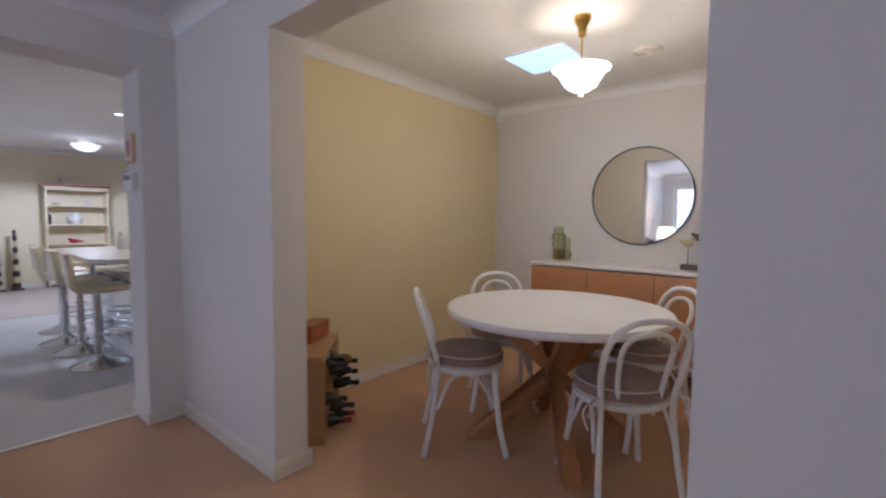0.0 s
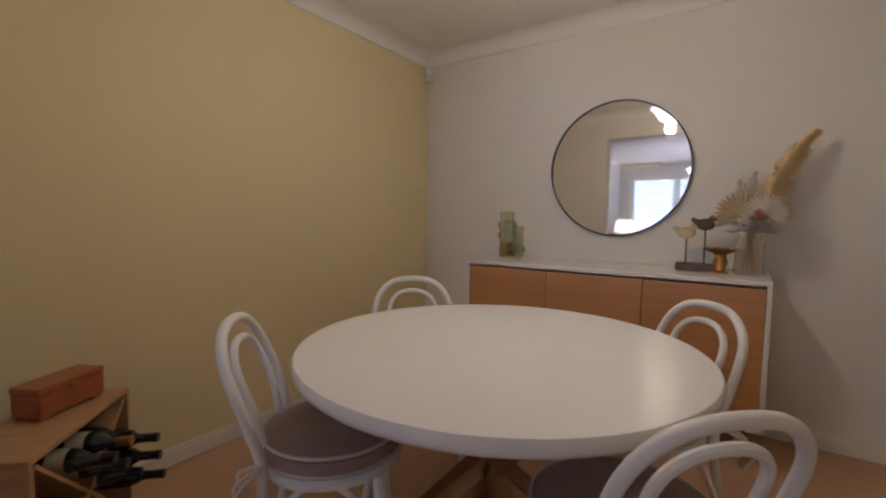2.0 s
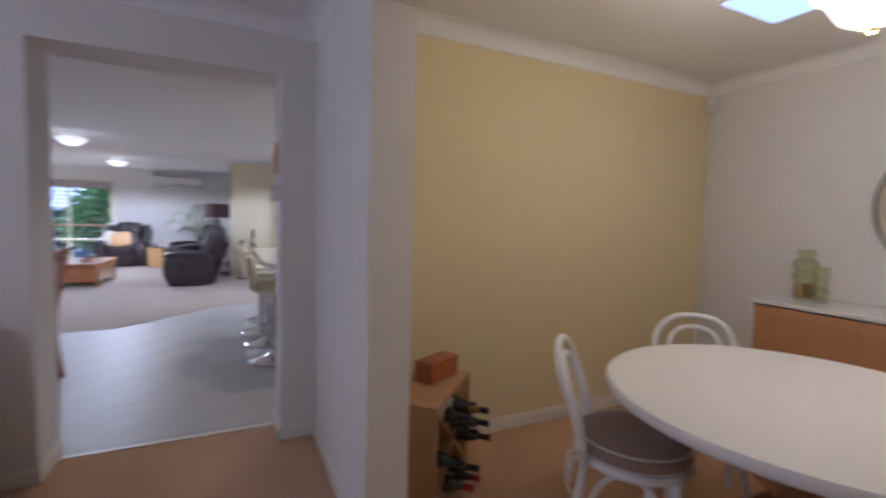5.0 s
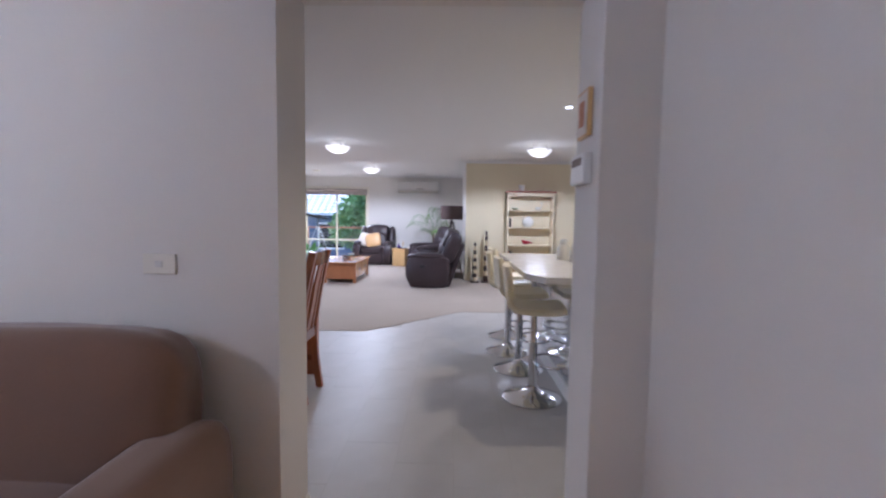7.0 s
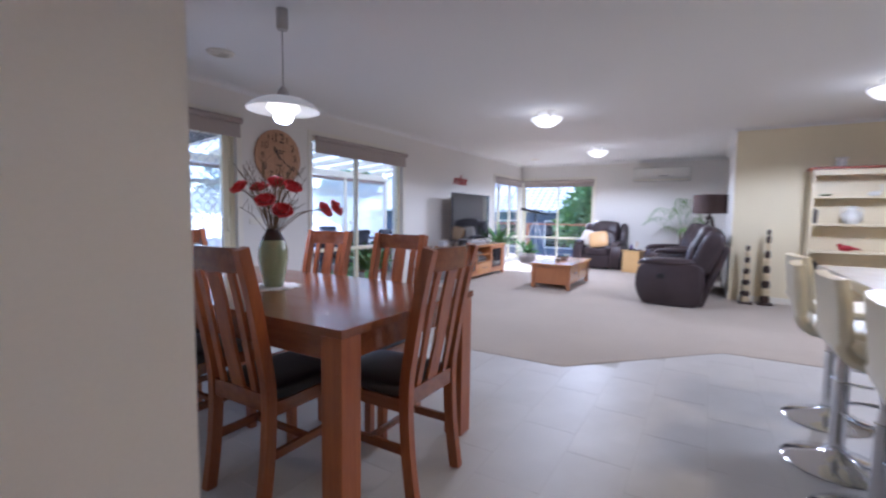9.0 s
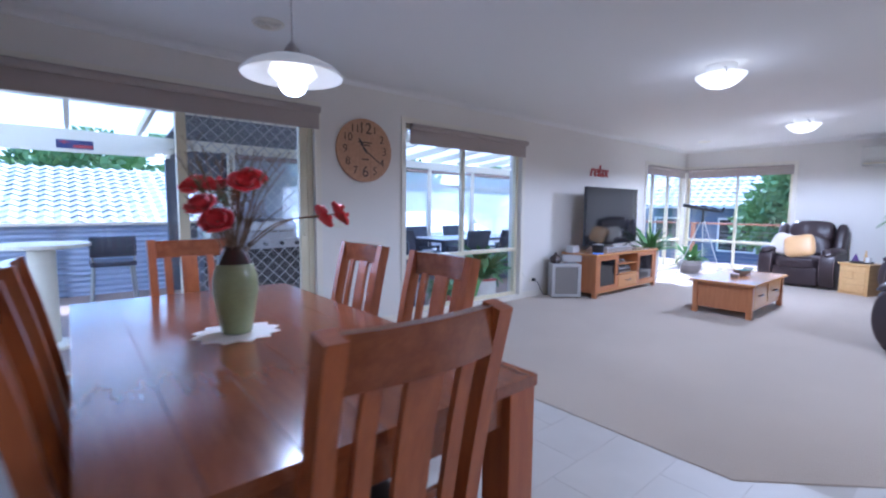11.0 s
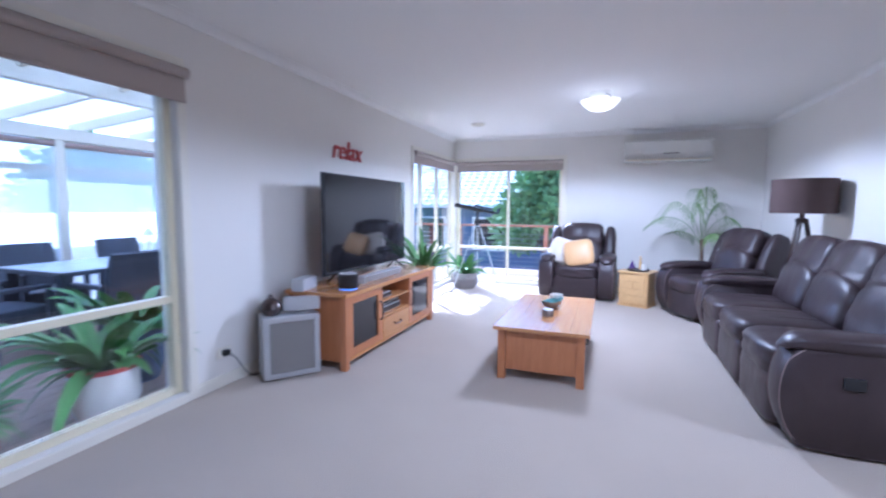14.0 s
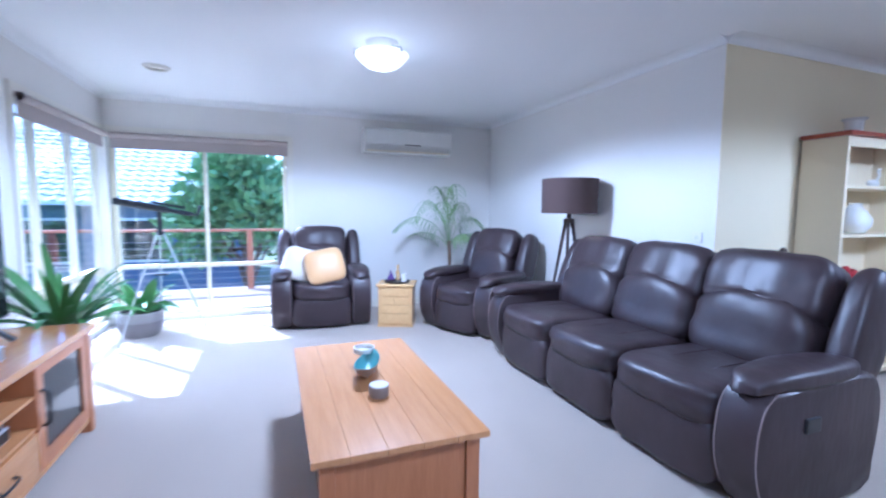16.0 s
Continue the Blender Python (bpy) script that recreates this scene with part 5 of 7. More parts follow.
for tip, wd, num in (((0.225, 0.05, 0.665), 0.095, 1500), ((-0.045, 0.04, 0.46), 0.05, 300), ((0.015, 0.05, 0.50), 0.045, 260)):
    bm = bmesh.new()
    tip = Vector(tip)
    root = Vector((0.03, 0.0, 0.25))
    tube(bm, spline([root, root.lerp(tip, 0.5) + Vector((-0.02, 0, 0.03)), tip], 5), 0.003, 5)
    for i in range(num):
        t = rng.uniform(0.25, 1.0)
        p = root.lerp(tip, t) + Vector((-0.02, 0, 0.03)) * (4 * t * (1 - t))
        d = (tip - root).normalized()
        o = Vector((rng.uniform(-1, 1), rng.uniform(-0.6, 0.6), rng.uniform(-1, 1)))
        blade(bm, p, d * 1.2 + o * (0.95 if t < 0.8 else 0.5), wd * (1.45 - 0.75 * t), 0.011, 0.1, 0.35, 3)
    part("plume", bm, PAMPAS if wd > 0.08 else IVORY, jr, "feathery golden pampas plume")

# small fixtures
pr = thing("motion_sensor", "small white alarm motion sensor in the corner", "sensor", pose(DX + 0.045, DY - 0.045, 2.24, 0, 0, 45))
part("body", boxes((-0.03, 0.03, -0.022, 0.022, -0.05, 0.05), r=0.008), WHITE, pr)
part("lens", boxes((-0.022, 0.022, -0.0265, -0.0225, -0.035, 0.005), r=0.001), CERAM, pr)


def ceiling_vent(x, y, r=0.10):
    v = thing("ceiling_vent", "round cream ceiling heating vent", "vent", pose(x, y, H), "ceiling vents")
    bm = bmesh.new()
    lathe(bm, [(r, -0.001), (r, -0.008), (r * 0.9, -0.016), (r * 0.8, -0.012), (r * 0.8, -0.001)], 32)
    part("ring", bm, TRIM, v, smooth=True)
    for i, rr in enumerate((0.68, 0.48, 0.26)):
        bm = bmesh.new()
        lathe(bm, [(r * rr, -0.004), (r * (rr + 0.06), -0.016), (r * (rr - 0.02), -0.019), (r * (rr - 0.06), -0.006)], 28)
        part("louvre", bm, TRIM, v, smooth=True)


ceiling_vent(-0.42, 3.26)
ceiling_vent(-4.62, -3.00)
ceiling_vent(-12.09, -3.04)

for x, y in ((-5.55, 1.54), (-4.0, 1.54)):
    d = thing("downlight", "small lit recessed ceiling downlight", "downlight", pose(x, y, H), "downlights over the bench")
    bm = bmesh.new()
    lathe(bm, [(0.05, -0.001), (0.05, -0.005), (0.036, -0.006), (0.036, -0.001)], 24)
    part("ring", bm, WHITE, d, smooth=True)
    bm = bmesh.new()
    lathe(bm, [(0, -0.004), (0.035, -0.004), (0.035, -0.0015), (0, -0.0015)], 20)
    part("lens", bm, BULB, d)
    lamp("lamp_downlight", x, y, H - 0.03, 9, WARM, 0.03, 140)

pf = thing("picture", "small framed picture with a pale mount on the jamb", "picture", pose(-2.64, 0.876, 1.655, 90, 0, 0))
part("frame", boxes((-0.065, 0.065, -0.085, 0.085, 0.001, 0.018), r=0.002), PALEPINE, pf)
part("mount", boxes((-0.055, 0.055, -0.075, 0.075, 0.0185, 0.0205)), IVORY, pf)
part("print", boxes((-0.03, 0.03, -0.045, 0.045, 0.021, 0.0225)), PINKD, pf)
al = thing("alarm_panel", "white plastic alarm keypad on the jamb", "keypad", pose(-2.645, 0.876, 1.455, 90, 0, 0))
part("body", boxes((-0.085, 0.085, -0.055, 0.055, 0.001, 0.032), r=0.006), WHITE, al)
part("display", boxes((-0.06, 0.06, 0.012, 0.04, 0.0325, 0.034)), GREYC, al)


def wall_plate(m, label, rocker=True, w=0.115):
    p = thing("wall_plate", label, "switch", m)
    part("plate", boxes((-w / 2, w / 2, -0.036, 0.036, 0.0008, 0.009), r=0.003), TRIM, p)
    if rocker:
        part("rocker", boxes((-0.012, 0.012, -0.011, 0.011, 0.0095, 0.013), r=0.001), CERAM, p)
    return p


wall_plate(pose(WX1, -0.63, 1.095, 90, 0, 90), "white double light switch on the hall wall")
wall_plate(pose(-5.485, WY, 1.055, 90, 0, 180), "cream blank plate below the clock", False, 0.15)
wall_plate(pose(-10.02, SY, 1.07, 90, 0, 0), "small white light switch above the sofa", True, 0.075)
so = wall_plate(pose(-8.40, WY, 0.24, 90, 0, 180), "white power socket near the skirting", False)
part("plug", boxes((-0.022, 0.022, -0.02, 0.02, 0.0095, 0.045), r=0.004), BLACK, so, "black plug")
bm = bmesh.new()
tube(bm, spline([(-8.40, WY + 0.045, 0.235), (-8.44, WY + 0.07, 0.20), (-8.52, WY + 0.05, 0.10), (-8.60, WY + 0.05, 0.016), (-8.66, WY + 0.09, 0.012)]), 0.004, 6)
tagged(part("power_cord", bm, BLACK, smooth=True), "black power cord hanging from the wall socket", "cord")

# air conditioner
ac = thing("air_conditioner", "cream wall-mounted split air conditioner", "air conditioner", pose(EX, -0.575, 1.93))
bm = bmesh.new()
prof = [(0.003, 0.0), (0.15, 0.0), (0.195, 0.05), (0.20, 0.09), (0.20, 0.27), (0.18, 0.30), (0.003, 0.30)]
lo = [bm.verts.new((x, -0.56, z)) for x, z in prof]
hi = [bm.verts.new((x, 0.56, z)) for x, z in prof]
bm.faces.new(lo)
bm.faces.new(hi[::-1])
for i in range(len(prof)):
    j = (i + 1) % len(prof)
    bm.faces.new((lo[i], hi[i], hi[j], lo[j]))
bmesh.ops.recalc_face_normals(bm, faces=bm.faces)
bmesh.ops.bevel(bm, geom=list(bm.edges), offset=0.008, segments=2, affect="EDGES")
part("body", bm, CERAM, ac)
part("front_panel", boxes((0.2, 0.207, -0.545, 0.545, 0.10, 0.275), r=0.003), CERAM, ac)
for k in range(5):
    part("louvre", boxes((0.202, 0.209, -0.53, 0.53, 0.045 + 0.009 * k, 0.049 + 0.009 * k)), CERAM, ac)
part("outlet_flap", boxes((0.165, 0.203, -0.53, 0.53, 0.020, 0.030), r=0.002), CREAMP, ac)
part("display", boxes((0.2075, 0.2085, -0.06, 0.14, 0.10, 0.112)), BLACK, ac)

# clock
ck = thing("wall_clock", "large round timber plank wall clock with dark numerals", "clock", pose(-5.775, WY, 1.755, 90, 0, 180))
R = 0.30
for i in range(5):
    a, b = -R + 2 * R * i / 5, -R + 2 * R * (i + 1) / 5
    bm = bmesh.new()
    k = 10
    up = [(a + 0.001 + (b - a - 0.002) * j / k) for j in range(k + 1)]
    poly = [(x, math.sqrt(max(0, R * R - x * x))) for x in up] + [(x, -math.sqrt(max(0, R * R - x * x))) for x in up[::-1]]
    clean = []
    for p in poly:
        if not clean or (Vector(p) - Vector(clean[-1])).length > 1e-4:
            clean.append(p)
    if (Vector(clean[0]) - Vector(clean[-1])).length < 1e-4:
        clean.pop()
    prism(bm, clean, 0.004, 0.028 + 0.0006 * (i % 2))
    part("plank", bm, CLOCKW, ck)
for h in range(1, 13):
    a = radians(90 - 30 * h)
    big = h in (12, 6)
    s = 0.15 if big else 0.105
    text_mesh("numeral", str(h), s, DARKW, ck, pose((0.215 if not big else 0.205) * math.cos(a), (0.225 if not big else 0.205) * math.sin(a), 0.0305, 0, 0, 0), 0.0008)
for w, z in ((0.15, 0.075), (0.11, 0.05), (0.08, -0.085)):
    part("lettering", boxes((-w / 2, w / 2, z - 0.006, z + 0.006, 0.0295, 0.031)), DARKW, ck, "faded lettering bars")
for ang, ln, w in ((32, 0.13, 0.016), (-55, 0.19, 0.010)):
    bm = bmesh.new()
    box(bm, -0.03, ln, -w / 2, w / 2, 0.034, 0.036, m=pose(0, 0, 0, 0, 0, 90 + ang if ang > 0 else 90 + ang - 90 + 20))
    part("hand", bm, BLACK, ck)
bm = bmesh.new()
lathe(bm, [(0, 0.033), (0.012, 0.033), (0.012, 0.04), (0, 0.04)], 16)
part("hub", bm, BLACK, ck)

rx = thing("word_sign", "red script wall sign reading relax", "sign", pose(-9.98, WY, 1.80, 90, 0, 180))
text_mesh("letters", "relax", 0.26, REDSIGN, rx, pose(0, 0, 0.012, 0, 0, 0), 0.010, 0.25)

# vase with poppies on a doily
PX, PY, PZ = -4.00, -1.62, 0.76
bm = bmesh.new()
n = 48
c = bm.verts.new((PX, PY, PZ + 0.0035))
ring = [bm.verts.new((PX + (0.135 + 0.015 * math.cos(i * math.pi / 2)) * math.cos(2 * math.pi * i / n), PY + (0.135 + 0.015 * math.cos(i * math.pi / 2)) * math.sin(2 * math.pi * i / n), PZ + 0.0025)) for i in range(n)]
low = [bm.verts.new((v.co.x, v.co.y, PZ + 0.0005)) for v in ring]
for i in range(n):
    j = (i + 1) % n
    bm.faces.new((c, ring[i], ring[j]))
    bm.faces.new((ring[i], low[i], low[j], ring[j]))
tagged(part("doily", bm, LACE), "white lace doily under the flower vase", "doily")
vs = thing("flower_vase", "tall green vase of red poppies and twigs", "flowers", pose(PX, PY, PZ + 0.004))
bm = bmesh.new()
lathe(bm, [(0, 0), (0.048, 0), (0.052, 0.008), (0.066, 0.08), (0.076, 0.15), (0.074, 0.20), (0.060, 0.245)], 32)
part("body", bm, GREENC, vs, smooth=True)
bm = bmesh.new()
lathe(bm, [(0.060, 0.2455), (0.046, 0.275), (0.036, 0.295), (0.036, 0.305), (0.030, 0.305), (0.030, 0.25), (0, 0.25)], 32)
part("neck", bm, DARKC, vs, "dark brown glazed neck", smooth=True)
heads = [(0.09, -0.145, 0.52), (-0.10, -0.09, 0.555), (0.01, 0.168, 0.52), (-0.30, 0.074, 0.41), (-0.348, 0.113, 0.42), (0.12, 0.10, 0.45), (0.10, 0.20, 0.40), (0.04, -0.05, 0.52)]
for hx_, hy_, hz_ in heads:
    tip = Vector((hx_, hy_, hz_))
    lean = Vector((hx_ * 1.6, hy_ * 1.6, 0.35)).normalized().to_track_quat("Z", "Y")
    bm = bmesh.new()
    tube(bm, spline([(0.01 * rng.uniform(-1, 1), 0.01, 0.26), tip * 0.45 + Vector((0, 0, 0.2)), tip], 5), 0.0028, 5)
    stem = part("stem", bm, TWIG, vs)
    bm = bmesh.new()
    for k in range(10):
        a = 2 * math.pi * k / 5 + rng.uniform(-0.3, 0.3)
        wide, tall = (0.043, 0.028) if k < 5 else (0.025, 0.040)
        o = Vector((math.cos(a), math.sin(a), 0))
        rows = []
        for i in range(5):
            t = i / 4
            p = o * wide * math.sin(t * 1.9) + Vector((0, 0, -0.015 + tall * t + rng.uniform(-0.004, 0.004)))
            w = wide * 0.85 * math.sin(math.pi * (0.15 + 0.7 * t))
            sd_ = Vector((-o.y, o.x, 0))
            rows.append(tuple(bm.verts.new(tip + lean @ q_) for q_ in (p - sd_ * w, p + o * 0.008, p + sd_ * w)))
        for a_, b_ in zip(rows, rows[1:]):
            bm.faces.new((a_[0], a_[1], b_[1], b_[0]))
            bm.faces.new((a_[1], a_[2], b_[2], b_[1]))
    part("poppy", bm, POPPY, stem, "crumpled red poppy bloom", smooth=True)
for i in range(46):
    bm = bmesh.new()
    a = rng.uniform(0, 6.28)
    r = rng.uniform(0.04, 0.20)
    h = rng.uniform(0.40, 0.66)
    tip = Vector((r * math.cos(a), r * math.sin(a), h))
    mid = tip * 0.5 + Vector((rng.uniform(-0.02, 0.02), rng.uniform(-0.02, 0.02), 0.16))
    tube(bm, spline([(0.015 * math.cos(a), 0.015 * math.sin(a), 0.26), mid, tip], 3), 0.0018, 4)
    for k in range(3):
        q0 = mid.lerp(tip, rng.uniform(0, 0.9))
        tube(bm, [q0, q0 + Vector((rng.uniform(-0.04, 0.04), rng.uniform(-0.04, 0.04), 0.05))], 0.0013, 3)
    part("twig", bm, TWIG, vs)

# around the television
TCZ = 0.604
sbz = thing("soundbar", "silver soundbar before the television", "soundbar", pose(-9.72, -3.27, TCZ))
part("body", boxes((-0.36, 0.36, -0.035, 0.035, 0.0, 0.062), r=0.006), SILVER, sbz)
part("grille", boxes((-0.35, 0.35, 0.0355, 0.0375, 0.006, 0.056)), GRILLE, sbz)
ss = thing("smart_speaker", "round black wireless speaker with a blue light base", "speaker", pose(-9.13, -3.24, TCZ))
bm = bmesh.new()
lathe(bm, [(0, 0.006), (0.075, 0.006), (0.08, 0.015), (0.08, 0.115), (0.074, 0.122), (0, 0.122)], 28)
part("body", bm, BLACK, ss, smooth=True)
bm = bmesh.new()
lathe(bm, [(0, 0), (0.07, 0), (0.07, 0.0055), (0, 0.0055)], 28)
part("light_ring", bm, glow("blue_light", (0.15, 0.35, 1.0), 0.3), ss)
bm = bmesh.new()
lathe(bm, [(0, 0.1225), (0.072, 0.1225), (0.066, 0.127), (0, 0.127)], 28)
part("top", bm, SILVER, ss, smooth=True)
ws = thing("small_speaker", "white slim speaker lying on the cabinet", "speaker", pose(-9.0, -3.55, TCZ, 0, 0, 12))
part("body", boxes((-0.10, 0.14, -0.05, 0.05, 0, 0.095), r=0.006), SILVER, ws)
for x, z, w, h, lab in ((-9.62, 0.434, 0.34, 0.045, "silver disc player on the cabinet shelf"), (-9.80, 0.294, 0.38, 0.055, "silver receiver box on the cabinet shelf"), (-9.80, 0.352, 0.30, 0.03, "slim white box on top of the receiver")):
    p = thing("media_player", lab, "player", pose(x if z > 0.4 else -9.80, -3.37, z + 0.001))
    part("case", boxes((-w / 2, w / 2, -0.15, 0.17, 0, h), r=0.003), SILVER, p)
    part("front", boxes((-w / 2 + 0.01, w / 2 - 0.01, 0.1705, 0.173, 0.006, h - 0.008)), BLACK, p)

sw = thing("subwoofer", "silver-framed subwoofer with a grey cloth front", "speaker", face_to(-8.74, -3.50, 0.62, 0.78, 0.004))
part("box", boxes((-0.20, 0.20, -0.085, 0.13, 0.012, 0.46), r=0.008), SILVER, sw)
part("grille", boxes((-0.155, 0.155, -0.0935, -0.086, 0.05, 0.42), r=0.002), GRILLE, sw)
bm = boxes((-0.198, -0.157, -0.098, -0.0855, 0.014, 0.458), (0.157, 0.198, -0.098, -0.0855, 0.014, 0.458), (-0.157, 0.157, -0.098, -0.0855, 0.422, 0.458), (-0.157, 0.157, -0.098, -0.0855, 0.014, 0.048), r=0.003)
part("bezel", bm, SILVER, sw)
for x in (-0.16, 0.16):
    part("foot", boxes((x - 0.02, x + 0.02, -0.06, 0.1, 0, 0.012)), BLACK, sw)
w2 = thing("small_speaker", "white slim centre speaker on a chrome foot", "speaker", face_to(-8.83, -3.46, 0.75, 0.66, 0.464))
part("foot", boxes((-0.05, 0.05, -0.03, 0.03, 0, 0.02), r=0.004), CHROME, w2)
part("body", boxes((-0.13, 0.13, -0.04, 0.04, 0.0205, 0.115), r=0.006), SILVER, w2)
df = thing("oil_diffuser", "dark brown timber-grain teardrop oil diffuser", "diffuser", pose(-8.66, -3.60, 0.464))
bm = bmesh.new()
lathe(bm, [(0, 0), (0.055, 0), (0.075, 0.02), (0.082, 0.05)], 28)
part("base", bm, DARKC, df, smooth=True)
bm = bmesh.new()
lathe(bm, [(0.082, 0.0525), (0.072, 0.085), (0.045, 0.11), (0.02, 0.125), (0.014, 0.15), (0, 0.15)], 28)
part("lid", bm, DARKC, df, smooth=True)


def potted(name, x, y, z, pot, leaf, label, cat, h=0.3, r=0.13, n=40, ln=0.45, wd=0.05, rise=1.1, droop=0.9, seed=1):
    rg = random.Random(seed)
    p = thing(name, label, cat, pose(x, y, z))
    bm = bmesh.new()
    lathe(bm, [(0, 0), (r * 0.75, 0), (r, h * 0.4), (r * 0.97, h), (r * 0.88, h), (r * 0.88, h * 0.9), (0, h * 0.9)], 28)
    part("pot", bm, pot, p, smooth=True)
    bm = bmesh.new()
    lathe(bm, [(0, h * 0.905), (r * 0.87, h * 0.905), (r * 0.5, h * 0.94), (0, h * 0.95)], 20)
    part("soil", bm, SOIL, p)
    bm = bmesh.new()
    for i in range(n):
        if n <= 60 and i:
            part("leaf", bm, leaf, p, smooth=True)
            bm = bmesh.new()
        a = rg.uniform(0, 6.28)
        k = rg.uniform(0.55, 1.15)
        blade(bm, (0.03 * math.cos(a), 0.03 * math.sin(a), h * 0.92), (math.cos(a), math.sin(a), 0), ln * k, wd * rg.uniform(0.7, 1.2), rise * rg.uniform(0.6, 1.5), droop * rg.uniform(0.5, 1.2), 6, rg.uniform(-0.5, 0.5))
    lf = part("leaf" if n <= 60 else "foliage", bm, leaf, p, smooth=True)
    if n > 60:
        tagged(lf, kind="stuff")
    return p


potted("pot_plant", -11.02, -3.38, 0.004, POTW, LEAF, "bushy green strap-leaf plant in a tall pale pot", "plant", 0.52, 0.13, 60, 0.50, 0.045, 1.25, 0.75, 3)
bp = potted("basket_plant", -12.73, -3.40, 0.004, POTG, LEAF, "green plant in a grey and cream woven basket", "plant", 0.24, 0.19, 26, 0.34, 0.10, 1.1, 0.8, 5)
bm = bmesh.new()
lathe(bm, [(0.186, 0.15), (0.187, 0.235), (0.19, 0.235), (0.19, 0.15)], 32)
part("band", bm, POTW, bp, "cream upper band of the basket", smooth=True)
bm = bmesh.new()
for k in range(14):
    z = 0.015 + 0.016 * k
    rr = 0.19 * (0.75 + 0.25 * min(1, z / 0.096)) + 0.003
    tube(bm, [(rr * math.cos(a * math.pi / 14), rr * math.sin(a * math.pi / 14), z) for a in range(28)], 0.005, 5, closed=True)
part("weave", bm, POTG, bp, smooth=True)

# telescope on its tripod
tl = thing("telescope", "black telescope on a silver tripod by the window", "telescope", pose(-12.62, -3.20, 0.004))
bm = bmesh.new()
d0, d1 = Vector((-0.02, -0.34, 1.30)), Vector((0.02, 0.34, 1.17))
tube(bm, [d0, d0.lerp(d1, 0.62)], 0.034, 14)
part("tube", bm, BLACK, tl, smooth=True)
bm = bmesh.new()
tube(bm, [d0.lerp(d1, 0.62), d0.lerp(d1, 0.66), d0.lerp(d1, 0.92)], [0.034, 0.022, 0.022], 12)
tube(bm, [d1.lerp(d0, 0.08), d1, d1 + Vector((0, 0.03, 0.09))], 0.016, 8)
part("eyepiece", bm, BLACK, tl, smooth=True)
bm = bmesh.new()
tube(bm, [d0.lerp(d1, 0.45) + Vector((0, 0, 0.05)), d0.lerp(d1, 0.85) + Vector((0, 0, 0.05))], 0.012, 8)
part("finder", bm, BLACK, tl, smooth=True)
bm = bmesh.new()
tube(bm, [(0, 0.02, 1.20), (0, 0.02, 1.02)], 0.02, 10)
box(bm, -0.03, 0.03, -0.01, 0.05, 0.98, 1.02, r=0.005)
part("mount", bm, BLACK, tl)
for a in (75, 195, 315):
    bm = bmesh.new()
    d = Vector((math.cos(radians(a)), math.sin(radians(a)), 0))
    tube(bm, [d * 0.03 + Vector((0, 0.02, 1.0)), d * 0.42 + Vector((0, 0.02, 0.0))], 0.013, flat=(0.022, 0.014))
    part("leg", bm, SILVER, tl)
    bm = bmesh.new()
    tube(bm, [Vector((0, 0.02, 0.62)), d * 0.17 + Vector((0, 0.02, 0.63))], 0.006, 6)
    part("spreader", bm, SILVER, tl)
part("tray", boxes((-0.06, 0.06, -0.04, 0.08, 0.60, 0.612), r=0.003), BLACK, tl)

# cushions on the armchair
for x, y, z, mt, ry, rz, lab in ((-12.60, -1.90, 0.655, IVORY, 14, 76, "ivory scatter cushion on the armchair"), (-12.44, -1.68, 0.655, SATIN, -10, 92, "gold satin scatter cushion on the armchair")):
    bm = bmesh.new()
    puff(bm, (0, 0, 0), (0.40, 0.13, 0.36), 2.6, 9)
    for v in bm.verts:
        e = max(abs(v.co.x) / 0.22, abs(v.co.z) / 0.185)
        v.co.x *= 1 + 0.22 * (abs(v.co.z) / 0.185) ** 2
        v.co.z *= 1 + 0.24 * (abs(v.co.x) / 0.22) ** 2
    ob = part("cushion", bm, mt, smooth=True)
    tagged(ob, lab, "cushion")
    ob.matrix_world = pose(x, y, z, -22, ry, rz)

# side chest with drawers and a boat ornament
sc = thing("side_chest", "small pale pine chest of drawers beside the armchair", "chest", face_to(-12.36, -0.93, 0.92, -0.39, 0.004))
part("body", boxes((-0.18, 0.18, -0.15, 0.16, 0.02, 0.43), r=0.004), PALEPINE, sc)
part("top", boxes((-0.20, 0.20, -0.175, 0.175, 0.431, 0.455), r=0.005), PALEPINE, sc)
part("plinth", boxes((-0.19, 0.19, -0.16, 0.165, 0.0, 0.0195), r=0.002), PALEPINE, sc)
for z0, z1, cols in ((0.035, 0.145, 1), (0.15, 0.235, 1), (0.24, 0.325, 2), (0.33, 0.415, 1)):
    for i in range(cols):
        w = 0.30 / cols
        xx = -0.15 + w * i
        d = part("drawer", boxes((xx + 0.003, xx + w - 0.003, -0.160, -0.151, z0, z1), r=0.002), PALEPINE, sc)
        bm = bmesh.new()
        lathe(bm, [(0, 0), (0.005, 0.002), (0.009, 0.012), (0, 0.017)], 10, (xx + w / 2, -0.160, (z0 + z1) / 2), pose(0, 0, 0, 90, 0, 0))
        part("knob", bm, PALEPINE, d, smooth=True)
tr = thing("ornament_tray", "dark round tray on the side chest", "tray", pose(-12.36, -0.93, 0.459))
bm = bmesh.new()
lathe(bm, [(0, 0), (0.13, 0), (0.14, 0.02), (0.134, 0.02), (0.125, 0.008), (0, 0.008)], 28)
part("dish", bm, BLACK, tr, smooth=True)
bt = thing("boat_ornament", "small purple sailing boat ornament", "ornament", pose(-12.36, -1.0, 0.468))
part("hull", boxes((-0.012, 0.012, -0.05, 0.05, 0, 0.02), r=0.006), DARKW, bt)
bm = bmesh.new()
